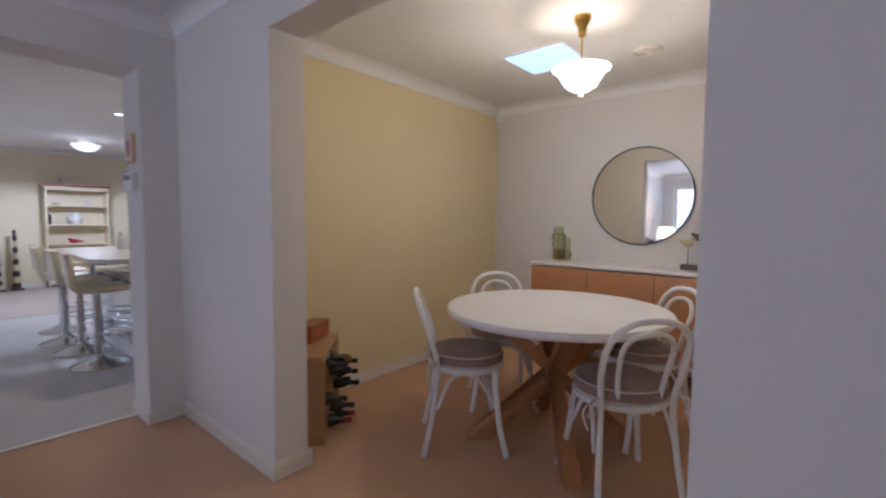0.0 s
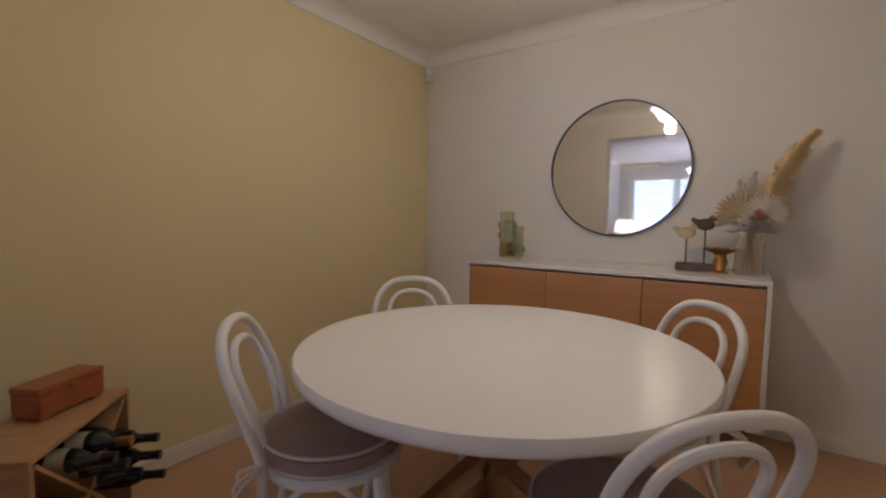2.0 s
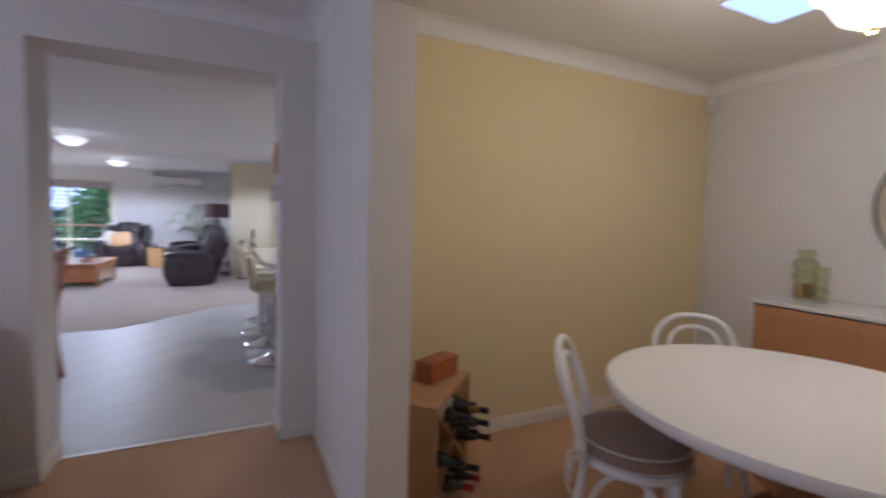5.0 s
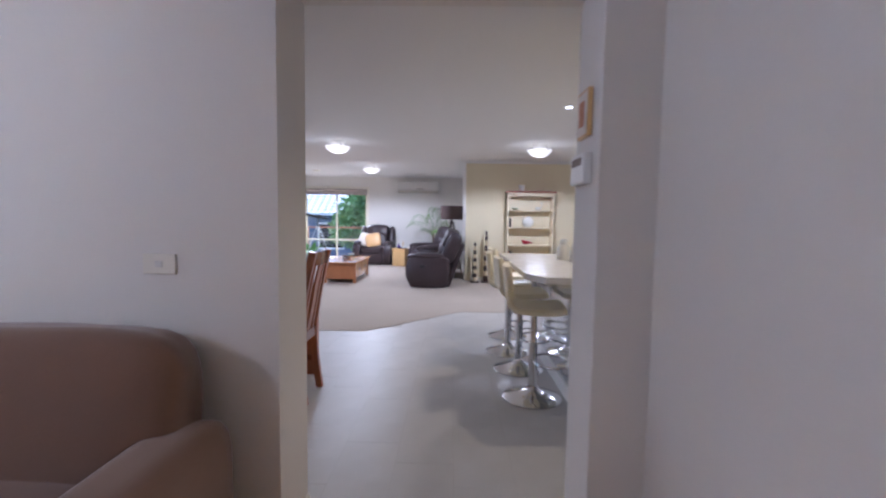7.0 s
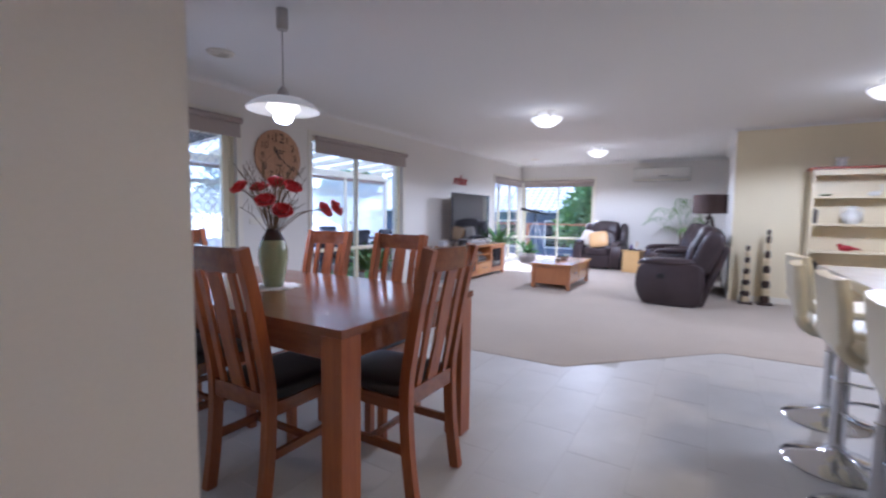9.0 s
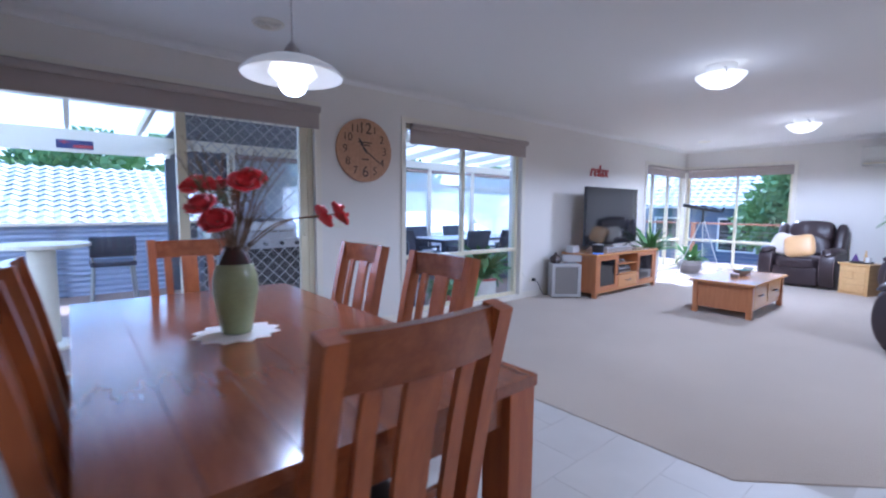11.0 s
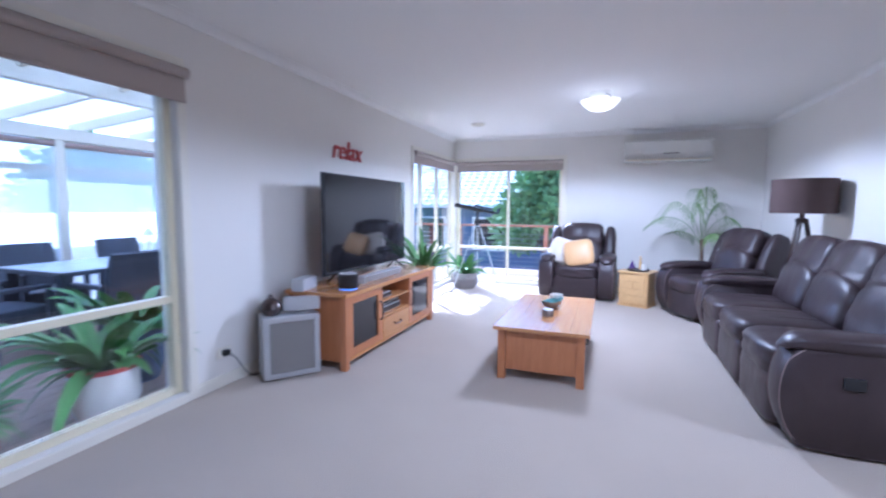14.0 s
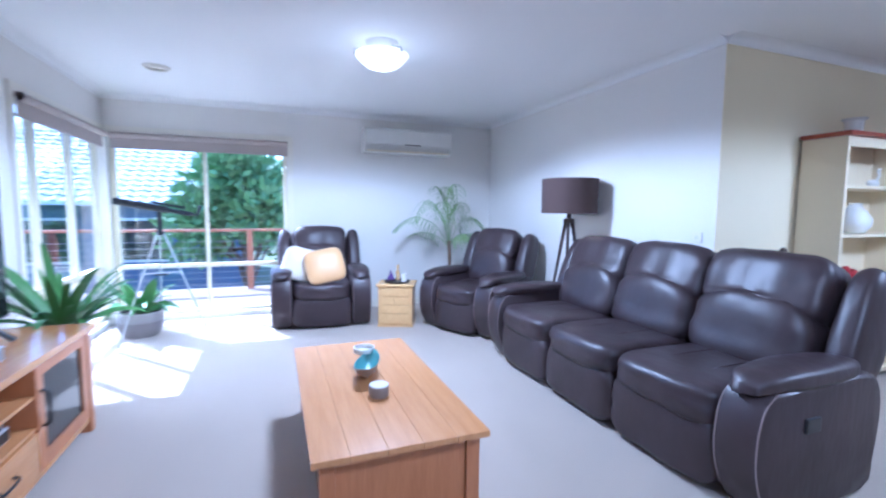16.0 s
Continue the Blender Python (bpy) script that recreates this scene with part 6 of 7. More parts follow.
prism(bm, [(-0.045, 0.02), (0.045, 0.02), (0.0, 0.13)], -0.003, 0.003)
bmesh.ops.transform(bm, matrix=pose(0, 0, 0, 90, 0, 90), verts=bm.verts)
part("sail", bm, mat("purple_glass", (0.12, 0.07, 0.22), 0.2, vary=0.2), bt)
bg = thing("glass_tumbler", "frosted white glass tumbler candle", "candle", pose(-12.33, -0.86, 0.468))
bm = bmesh.new()
lathe(bm, [(0, 0), (0.032, 0), (0.036, 0.08), (0.033, 0.08), (0.03, 0.06), (0, 0.06)], 20)
part("glass", bm, CERAM, bg, smooth=True)
bb = thing("spice_mill", "tall slim pale bottle ornament", "ornament", pose(-12.44, -0.90, 0.468))
bm = bmesh.new()
lathe(bm, [(0, 0), (0.018, 0), (0.02, 0.09), (0.01, 0.13), (0.014, 0.16), (0, 0.18)], 16)
part("body", bm, PALEPINE, bb, smooth=True)

# palm behind the armchair
pa = thing("palm_plant", "slender indoor palm with arching fronds in a dark pot", "plant", pose(-12.84, -0.14, 0.004))
bm = bmesh.new()
lathe(bm, [(0, 0), (0.13, 0), (0.17, 0.30), (0.155, 0.30), (0.15, 0.27), (0, 0.27)], 24)
part("pot", bm, DARKC, pa, smooth=True)
bm = bmesh.new()
lathe(bm, [(0, 0.275), (0.148, 0.275), (0, 0.29)], 20)
part("soil", bm, SOIL, pa)
bm = bmesh.new()
tube(bm, spline([(0, 0, 0.28), (0.01, 0.01, 0.55), (0, 0.0, 0.86)]), [0.03] * 6 + [0.024] * 7, 8)
part("trunk", bm, BARK, pa, smooth=True)
for i in range(11):
    bm = bmesh.new()
    a = 2.4 * i + 0.5
    d = Vector((math.cos(a), math.sin(a), 0))
    ln = 0.30 + 0.30 * ((i * 7) % 5) / 4
    up = 0.12 + 0.62 * ((i * 3) % 4) / 3
    pts = spline([(0, 0, 0.78), d * ln * 0.3 + Vector((0, 0, 0.82 + up * 0.7)), d * ln * 0.75 + Vector((0, 0, 0.84 + up * 0.95)), d * ln * 1.1 + Vector((0, 0, 0.82 + up * 0.6))], 6)
    tube(bm, pts, 0.004, 5)
    for k, p in enumerate(pts[5:]):
        s_ = Vector((-d.y, d.x, 0))
        for sg in (-1, 1):
            blade(bm, p, (s_ * sg + d * 0.9), 0.23 * (1.1 - k / 22), 0.013, 0.10, 0.75, 4)
    part("frond", bm, PALM, pa)

# on the coffee table
CTZ = 0.401
bo = thing("boat_bowl", "grey boat-shaped bowl glazed teal inside", "bowl", pose(-9.93, -1.735, CTZ, 0, 0, -22))
bm = bmesh.new()
n = 24
rings = []
for rr, z in ((0.25, 0.0), (0.75, 0.028), (1.0, 0.07)):
    rings.append([bm.verts.new((0.16 * rr * math.cos(2 * math.pi * i / n), 0.06 * rr * math.sin(2 * math.pi * i / n), z + (0.018 * abs(math.cos(2 * math.pi * i / n)) ** 3 if rr > 0.5 else 0))) for i in range(n)])
bm.faces.new(rings[0][::-1])
for a, b in zip(rings, rings[1:]):
    for i in range(n):
        bm.faces.new((a[i], a[(i + 1) % n], b[(i + 1) % n], b[i]))
part("bowl", bm, GREYC, bo, smooth=True)
bm = bmesh.new()
rings = []
for rr, z in ((0.999, 0.07), (0.92, 0.068), (0.68, 0.034), (0.2, 0.012)):
    rings.append([bm.verts.new((0.16 * rr * math.cos(2 * math.pi * i / n), 0.06 * rr * math.sin(2 * math.pi * i / n), z + (0.018 * abs(math.cos(2 * math.pi * i / n)) ** 3 if rr > 0.5 else 0))) for i in range(n)])
bm.faces.new(rings[-1])
for a, b in zip(rings, rings[1:]):
    for i in range(n):
        bm.faces.new((a[i], a[(i + 1) % n], b[(i + 1) % n], b[i]))
part("glaze", bm, TEAL, bo, "teal glazed inside", smooth=True)
cn = thing("candle_pot", "small round grey-brown ceramic candle pot", "candle", pose(-9.66, -1.735, CTZ))
bm = bmesh.new()
lathe(bm, [(0, 0), (0.042, 0), (0.046, 0.008), (0.046, 0.045), (0.042, 0.05)], 28)
part("pot", bm, GREYC, cn, smooth=True)
bm = bmesh.new()
lathe(bm, [(0, 0.0505), (0.0435, 0.0505), (0.0435, 0.054), (0, 0.056)], 28)
part("wax", bm, CERAM, cn, smooth=True)
gl = thing("glass_bowl", "small clear footed glass bowl", "bowl", pose(-10.10, -1.72, CTZ))
bm = bmesh.new()
lathe(bm, [(0, 0), (0.035, 0), (0.012, 0.02), (0.02, 0.05), (0.055, 0.07), (0.058, 0.095), (0.054, 0.095), (0.05, 0.074), (0, 0.058)], 28)
part("glass", bm, CERAM, gl, smooth=True)

# carved poles by the corner
for x, y, h, k in ((-9.66, 0.83, 0.78, 0), (-9.70, 1.05, 1.00, 1)):
    cp = thing("carved_pole", "dark and pale mottled carved wooden pole sculpture", "sculpture", pose(x, y, 0.004), "carved poles")
    part("base", boxes((-0.085, 0.085, -0.085, 0.085, 0, 0.025), r=0.004), DARKW, cp)
    for i in range(9):
        z0, z1 = 0.026 + (h - 0.10) * i / 9, 0.026 + (h - 0.10) * (i + 1) / 9 - 0.001
        r0 = 0.06 - 0.035 * i / 9
        bm = bmesh.new()
        lathe(bm, [(r0 * 0.8, z0), (r0, (z0 + z1) / 2), (r0 * 0.75, z1)], 12)
        part("segment", bm, DARKW if (i + k) % 2 else DRYLEAF, cp, smooth=True)
    bm = bmesh.new()
    puff(bm, (0, 0, h - 0.03), (0.05, 0.05, 0.085), 2, 4)
    part("head", bm, DARKW, cp, smooth=True)

# in and on the bookcase
BKX = BX + 0.16


def pot_thing(name, x, y, z, prof, mt, label, cat, nn=24):
    t_ = thing(name, label, cat, pose(x, y, z))
    bm = bmesh.new()
    lathe(bm, prof, nn)
    part("body", bm, mt, t_, smooth=True)
    return t_


JUG = [(0, 0), (0.06, 0), (0.10, 0.05), (0.105, 0.10), (0.07, 0.16), (0.035, 0.19), (0.04, 0.22), (0.032, 0.22), (0, 0.17)]
j = pot_thing("ceramic_jug", BKX, 1.86, 1.103, JUG, CERAM, "white rounded ceramic jug on the shelf", "jug")
bm = bmesh.new()
for s_ in (-1, 1):
    tube(bm, spline([(0, s_ * 0.035, 0.20), (0, s_ * 0.09, 0.19), (0, s_ * 0.10, 0.13), (0, s_ * 0.098, 0.10)]), 0.008, 6)
part("handle", bm, CERAM, j, smooth=True)
pot_thing("dish", BKX, 1.60, 1.443, [(0, 0), (0.03, 0), (0.07, 0.025), (0.066, 0.028), (0.025, 0.008), (0, 0.008)], GREENC, "small green dish on the top shelf", "dish")
swn = thing("bird_ornament", "pale ceramic swan ornament", "ornament", pose(BKX, 2.05, 1.443))
bm = bmesh.new()
puff(bm, (0, 0, 0.03), (0.06, 0.12, 0.06), 2.2, 5)
tube(bm, spline([(0, 0.04, 0.045), (0, 0.075, 0.09), (0, 0.055, 0.13), (0, 0.08, 0.135)]), 0.009, 7)
part("body", bm, CERAM, swn, smooth=True)
red = thing("bird_ornament", "red glass bird ornament on the shelf", "ornament", pose(BKX + 0.02, 1.83, 0.763))
bm = bmesh.new()
puff(bm, (0, 0, 0.04), (0.07, 0.15, 0.075), 2.2, 5)
puff(bm, (0, -0.06, 0.075), (0.05, 0.06, 0.05), 2.0, 4)
tube(bm, [(0, 0.06, 0.04), (0, 0.14, 0.03)], [0.02, 0.008], 8)
part("body", bm, FOILR, red, smooth=True)
for y, z, h, mt in ((1.485, 1.103, 0.19, BLACK), (1.51, 1.103, 0.17, DARKW), (1.485, 0.423, 0.2, REDW), (1.515, 0.423, 0.22, DARKW), (1.545, 0.423, 0.19, FOILB)):
    b_ = thing("book", "dark-covered book standing on the shelf", "book", pose(BKX + 0.02, y, z), "books on the bookcase")
    part("cover", boxes((-0.07, 0.07, -0.011, 0.011, 0, h), r=0.001), mt, b_)
    part("pages", boxes((-0.0705, 0.066, -0.008, 0.008, 0.003, h - 0.003)), IVORY, b_)
tp = pot_thing("ceramic_pot", BKX + 0.02, 1.72, 1.80, [(0, 0), (0.04, 0), (0.05, 0.02), (0.055, 0.10), (0.075, 0.115), (0.07, 0.12), (0.045, 0.10), (0, 0.09)], CERAM, "white and blue ceramic pot on the bookcase top", "pot")

# low chest with an orange bottle, and a desk
lc = thing("low_cabinet", "cream cabinet with red timber tops", "cabinet")
part("body", boxes((-9.86, -9.45, 3.18, 3.80, 0.0, 1.03), r=0.003), CREAMP, lc)
part("top", boxes((-9.865, -9.43, 3.15, 3.83, 1.031, 1.055), r=0.004), REDW, lc)
part("mid_band", boxes((-9.449, -9.44, 3.2, 3.78, 0.80, 0.825)), REDW, lc)
ob_ = pot_thing("orange_bottle", -9.63, 3.52, 1.056, [(0, 0), (0.07, 0), (0.12, 0.06), (0.125, 0.13), (0.08, 0.24), (0.04, 0.32), (0.032, 0.52), (0.036, 0.55), (0.028, 0.55), (0, 0.5)], mat("orange_glass", (0.42, 0.12, 0.03), 0.12, vary=0.15, coat=0.6), "tall orange glass bottle vase", "vase")
ph = thing("photo_frame", "small standing photo frame", "picture", pose(-9.6, 3.72, 1.056, -12, 0, 80))
part("frame", boxes((-0.06, 0.06, -0.008, 0.008, 0.001, 0.10), r=0.002), DARKW, ph)
part("print", boxes((-0.05, 0.05, -0.0095, -0.0085, 0.01, 0.09)), IVORY, ph)
dk = thing("desk", "red-brown timber desk in the study corner", "desk")
part("top", boxes((-9.4, -7.6, 3.62, 4.27, 0.73, 0.76), r=0.004), REDW, dk)
for x in (-9.36, -7.70):
    part("side_panel", boxes((x, x + 0.04, 3.66, 4.25, 0.004, 0.729), r=0.003), REDW, dk)
mo = thing("monitor", "black computer monitor on the desk", "monitor", pose(-8.3, 3.95, 0.761, 0, 0, -20))
part("screen", boxes((-0.28, 0.28, -0.015, 0.02, 0.10, 0.46), r=0.004), BLACK, mo)
part("stand", boxes((-0.11, 0.11, -0.08, 0.09, 0.0, 0.012), r=0.004), BLACK, mo)
part("neck", boxes((-0.03, 0.03, 0.021, 0.04, 0.0125, 0.2)), BLACK, mo)
pt = thing("printer", "grey and white printer on the desk", "printer", pose(-8.9, 3.92, 0.761))
part("body", boxes((-0.22, 0.22, -0.17, 0.17, 0, 0.13), r=0.012), BLACK, pt)
part("lid", boxes((-0.215, 0.215, -0.165, 0.165, 0.131, 0.155), r=0.006), WHITE, pt)

# on the bench
so_ = thing("soap_bottle", "white ceramic soap dispenser on the bench", "dispenser", pose(-4.63, 1.40, 0.921))
bm = bmesh.new()
lathe(bm, [(0, 0), (0.05, 0), (0.052, 0.01), (0.035, 0.10), (0.02, 0.16), (0, 0.165)], 24)
part("body", bm, CERAM, so_, smooth=True)
bm = bmesh.new()
lathe(bm, [(0, 0.166), (0.018, 0.166), (0.018, 0.20), (0.006, 0.205), (0.006, 0.24), (0, 0.24)], 14)
tube(bm, [(0, 0, 0.235), (0.05, 0, 0.23)], 0.006, 6)
part("pump", bm, SILVER, so_, smooth=True)
pot_thing("canister", -4.86, 1.36, 0.921, [(0, 0), (0.052, 0), (0.054, 0.01), (0.054, 0.10), (0.04, 0.125), (0.03, 0.13), (0.032, 0.165), (0.026, 0.175), (0, 0.175)], CERAM, "white lidded ceramic canister on the bench", "canister")
sk_ = thing("kitchen_sink", "stainless steel sink set into the bench", "sink")
part("rim", boxes((-4.62, -4.58, 1.50, 1.86, 0.921, 0.927), (-3.92, -3.88, 1.50, 1.86, 0.921, 0.927), (-4.58, -3.92, 1.50, 1.54, 0.921, 0.927), (-4.58, -3.92, 1.82, 1.86, 0.921, 0.927)), STEEL, sk_)
part("bowl", boxes((-4.58, -3.92, 1.54, 1.82, 0.9205, 0.9225)), STEEL, sk_)
bm = bmesh.new()
puff(bm, (-4.02, 1.47, 0.932), (0.20, 0.06, 0.022), 4, 4)
tagged(part("dish_cloth", bm, mat("pink_cloth", (0.62, 0.26, 0.24), 0.9), smooth=True), "folded pink dish cloth on the bench", "cloth")

# ---- front room ----
bs_ = thing("suede_sofa", "brown suede sofa against the hall wall", "sofa", face_to(-2.04, -1.42, 1, 0))
part("base", boxes((-1.02, 1.02, -0.40, 0.38, 0.06, 0.30), r=0.03), SUEDE, bs_)
for sx in (-1, 1):
    bm = bmesh.new()
    puff(bm, (sx * 0.98, -0.02, 0.34), (0.22, 0.86, 0.56), 5, 8)
    for v in bm.verts:
        v.co.z = max(v.co.z, 0.062)
    part("arm", bm, SUEDE, bs_, smooth=True)
    for y in (-0.33, 0.33):
        part("foot", boxes((sx * 0.9 - 0.03, sx * 0.9 + 0.03, y - 0.03, y + 0.03, 0, 0.0605)), DARKW, bs_)
    bm = bmesh.new()
    puff(bm, (sx * 0.45, -0.08, 0.40), (0.86, 0.66, 0.2), 5, 7)
    part("seat", bm, SUEDE, bs_, smooth=True)
    bm = bmesh.new()
    puff(bm, (sx * 0.50, 0.27, 0.64), (0.98, 0.26, 0.54), 5, 8, pose(0, 0, 0, -8, 0, 0), wob=0.03, seed=sx)
    part("back_cushion", bm, SUEDE, bs_, smooth=True)
for y, mt, lab in ((-1.9, IVORY, "white cushion on the brown sofa"), (-1.55, LEATHER_B, "dark cushion on the brown sofa")):
    bm = bmesh.new()
    puff(bm, (0, 0, 0), (0.42, 0.14, 0.40), 2.6, 8)
    ob = part("cushion", bm, mt, smooth=True)
    tagged(ob, lab, "cushion")
    ob.matrix_world = pose(-1.95, y, 0.70, -15, 0, 90)
stb = thing("side_table", "dark round side table beside the sofa", "table", pose(-2.05, -2.85, 0))
bm = bmesh.new()
lathe(bm, [(0, 0), (0.15, 0), (0.15, 0.02), (0.03, 0.03), (0.03, 0.52), (0.23, 0.53), (0.23, 0.55), (0, 0.55)], 28)
part("pedestal", bm, DARKW, stb, smooth=True)
tlp = thing("table_lamp", "lit table lamp with a cream shade", "lamp", pose(-2.05, -2.85, 0.551))
bm = bmesh.new()
lathe(bm, [(0, 0), (0.08, 0), (0.085, 0.02), (0.05, 0.10), (0.07, 0.2), (0.02, 0.30), (0.012, 0.38), (0, 0.38)], 24)
part("base", bm, CERAM, tlp, smooth=True)
bm = bmesh.new()
lathe(bm, [(0.19, 0.33), (0.15, 0.57), (0.147, 0.57), (0.187, 0.33)], 32)
part("shade", bm, LAMPSH, tlp, "glowing cream fabric shade", smooth=True)
lamp("lamp_table", -2.05, -2.85, 0.99, 5, WARM, 0.05)
fw = window("window_4", "x", -2.25, -0.35, 0.75, 2.1, LY, 1, (-1.3,), None, "white front window with plantation shutters")
for a, b in ((-2.22, -1.32), (-1.28, -0.38)):
    sh = thing("shutter", "white plantation shutter panel with open slats", "shutter", pose((a + b) / 2, LY - 0.02, 0.78), "front window shutters")
    w = (b - a) / 2
    for row in ((-w, -w + 0.05, -0.015, 0.015, 0, 1.29), (w - 0.05, w, -0.015, 0.015, 0, 1.29), (-w + 0.05, w - 0.05, -0.015, 0.015, 0, 0.06), (-w + 0.05, w - 0.05, -0.015, 0.015, 1.23, 1.29)):
        part("stile", boxes(row, r=0.002), WHITE, sh)
    for k in range(15):
        bm = bmesh.new()
        box(bm, -w + 0.051, w - 0.051, -0.036, 0.036, -0.004, 0.004, m=pose(0, 0, 0.10 + 0.077 * k, 48, 0, 0))
        part("slat", bm, WHITE, sh)
cl = thing("chandelier", "lit crystal chandelier hanging in the front room", "chandelier", pose(-0.7, -1.9, H))
bm = bmesh.new()
tube(bm, [(0, 0, -0.002), (0, 0, -0.30)], 0.006, 6)
lathe(bm, [(0.02, -0.30), (0.10, -0.31), (0.10, -0.33), (0.02, -0.34)], 20)
part("frame", bm, BRASS, cl, smooth=True)
for ring, rr, zz in ((10, 0.16, -0.40), (7, 0.10, -0.48), (1, 0.0, -0.56)):
    for k in range(ring):
        bm = bmesh.new()
        puff(bm, (rr * math.cos(6.283 * k / ring), rr * math.sin(6.283 * k / ring), zz), (0.03, 0.03, 0.09), 1.6, 3)
        part("crystal", bm, BULB if k % 3 == 0 else CGLASS, cl)
lamp("lamp_chandelier", -0.7, -1.9, H - 0.62, 7, (1.0, 0.97, 0.95), 0.03)

# ---- outside ----
ZD = -0.10
bm = bmesh.new()
box(bm, -320, 320, -320, 320, -1.75, -1.55)
setting("ground", bm, GROUND, "dry grassy ground falling away below the deck", "ground")
dkk = tagged(part("deck", boxes((-16.0, -1.5, -8.4, WY - 0.2, ZD - 0.2, ZD - 0.03), (-16.0, EX - 0.2, WY - 0.2, 3.0, ZD - 0.2, ZD - 0.03)), DECK), "weathered timber deck beside the house", "deck", kind="structure")
me0 = None
for i in range(31):
    y = -8.4 + 0.142 * i
    if y + 0.138 > WY - 0.2:
        break
    if me0 is None:
        b0 = part("deck_board", boxes((-16.0, -1.5, 0, 0.137, ZD - 0.03, ZD), r=0.003), DECK, dkk)
        me0 = b0.data
    else:
        b0 = new("deck_board", me0)
        b0.parent = dkk
    b0.location.y = y
me0 = None
for i in range(18):
    x = -16.0 + 0.142 * i
    if x + 0.137 > EX - 0.2:
        break
    if me0 is None:
        b0 = part("deck_board", boxes((0, 0.137, WY - 0.15, 3.0, ZD - 0.03, ZD), r=0.003), DECK, dkk)
        me0 = b0.data
    else:
        b0 = new("deck_board", me0)
        b0.parent = dkk
    b0.location.x = x

# pergola over the deck
pg = thing("pergola", "cream timber pergola with a translucent sheet roof", "pergola")
PYE = -7.7
for x in (-12.6, -10.95, -9.65, -8.3, -6.9, -5.6, -2.6):
    part("post", boxes((x - 0.05, x + 0.05, PYE - 0.05, PYE + 0.05, ZD, 2.05), r=0.004), PERGW, pg)
part("beam", boxes((-12.7, -1.6, PYE - 0.06, PYE + 0.06, 2.051, 2.20), r=0.004), PERGW, pg)
part("beam", boxes((-12.7, -1.6, WY - 0.27, WY - 0.205, 2.34, 2.52), r=0.004), PERGW, pg)
part("beam", boxes((-12.7, -1.6, -5.95, -5.85, 2.27, 2.42), r=0.004), PERGW, pg)
for i in range(14):
    x = -12.4 + 0.80 * i
    bm = bmesh.new()
    tube(bm, [(x, WY - 0.205, 2.58), (x, PYE - 0.35, 2.25)], 0.02, flat=(0.05, 0.11))
    part("rafter", bm, PERGW, pg)
trl = bpy.data.materials["translucent_roof_sheet"]
tn = trl.node_tree.nodes
tb = tn.new("ShaderNodeBsdfTranslucent")
tb.inputs["Color"].default_value = (0.75, 0.78, 0.80, 1)
mxs = tn.new("ShaderNodeMixShader")
mxs.inputs[0].default_value = 0.75
trl.node_tree.links.new(tn["Principled BSDF"].outputs[0], mxs.inputs[1])
trl.node_tree.links.new(tb.outputs[0], mxs.inputs[2])
trl.node_tree.links.new(mxs.outputs[0], tn["Material Output"].inputs["Surface"])
PVC = mat("milky_clear_plastic", (0.80, 0.84, 0.86), 0.4, vary=0.03, relief=0)
pn = PVC.node_tree.nodes
ptr = pn.new("ShaderNodeBsdfTransparent")
ptl = pn.new("ShaderNodeBsdfTranslucent")
ptl.inputs["Color"].default_value = (0.80, 0.85, 0.88, 1)
pm1, pm2 = pn.new("ShaderNodeMixShader"), pn.new("ShaderNodeMixShader")
pm1.inputs[0].default_value, pm2.inputs[0].default_value = 0.5, 0.62
PVC.node_tree.links.new(pn["Principled BSDF"].outputs[0], pm1.inputs[1])
PVC.node_tree.links.new(ptl.outputs[0], pm1.inputs[2])
PVC.node_tree.links.new(pm1.outputs[0], pm2.inputs[1])
PVC.node_tree.links.new(ptr.outputs[0], pm2.inputs[2])
PVC.node_tree.links.new(pm2.outputs[0], pn["Material Output"].inputs["Surface"])
bm = bmesh.new()
tube(bm, [(-7.15, WY - 0.1, 2.655), (-7.15, PYE - 0.4, 2.315)], 0.02, flat=(11.2, 0.006))
part("roof_sheet", bm, POLY, pg, "translucent white roof sheet")
for a, b in zip((-12.6, -10.95, -9.65, -8.3, -6.9), (-10.95, -9.65, -8.3, -6.9, -5.6)):
    part("rail", boxes((a + 0.051, b - 0.051, PYE - 0.03, PYE + 0.03, 0.46, 0.50), r=0.003), RAILW, pg, "stained timber handrail")
    part("rail", boxes((a + 0.051, b - 0.051, PYE - 0.03, PYE + 0.03, -0.05, 0.03), r=0.003), PERGW, pg)
    part("rail", boxes((a + 0.051, b - 0.051, PYE - 0.03, PYE + 0.03, 1.66, 1.74), r=0.003), PERGW, pg)
    for k in range(4):
        bm = bmesh.new()
        tube(bm, [(a + 0.05, PYE, 0.12 + 0.09 * k), (b - 0.05, PYE, 0.12 + 0.09 * k)], 0.004, 5)
        part("cable", bm, STEEL, pg)

    part("screen", boxes((a + 0.055, b - 0.055, PYE + 0.035, PYE + 0.038, 0.03, 1.98)), PVC, pg, "milky clear cafe blind")
    bm = bmesh.new()
    tube(bm, [(a + 0.055, PYE + 0.02, 2.0), (b - 0.055, PYE + 0.02, 2.0)], 0.04, 10)
    part("blind_roll", bm, TAUPE, pg, "grey rolled blind head", smooth=True)

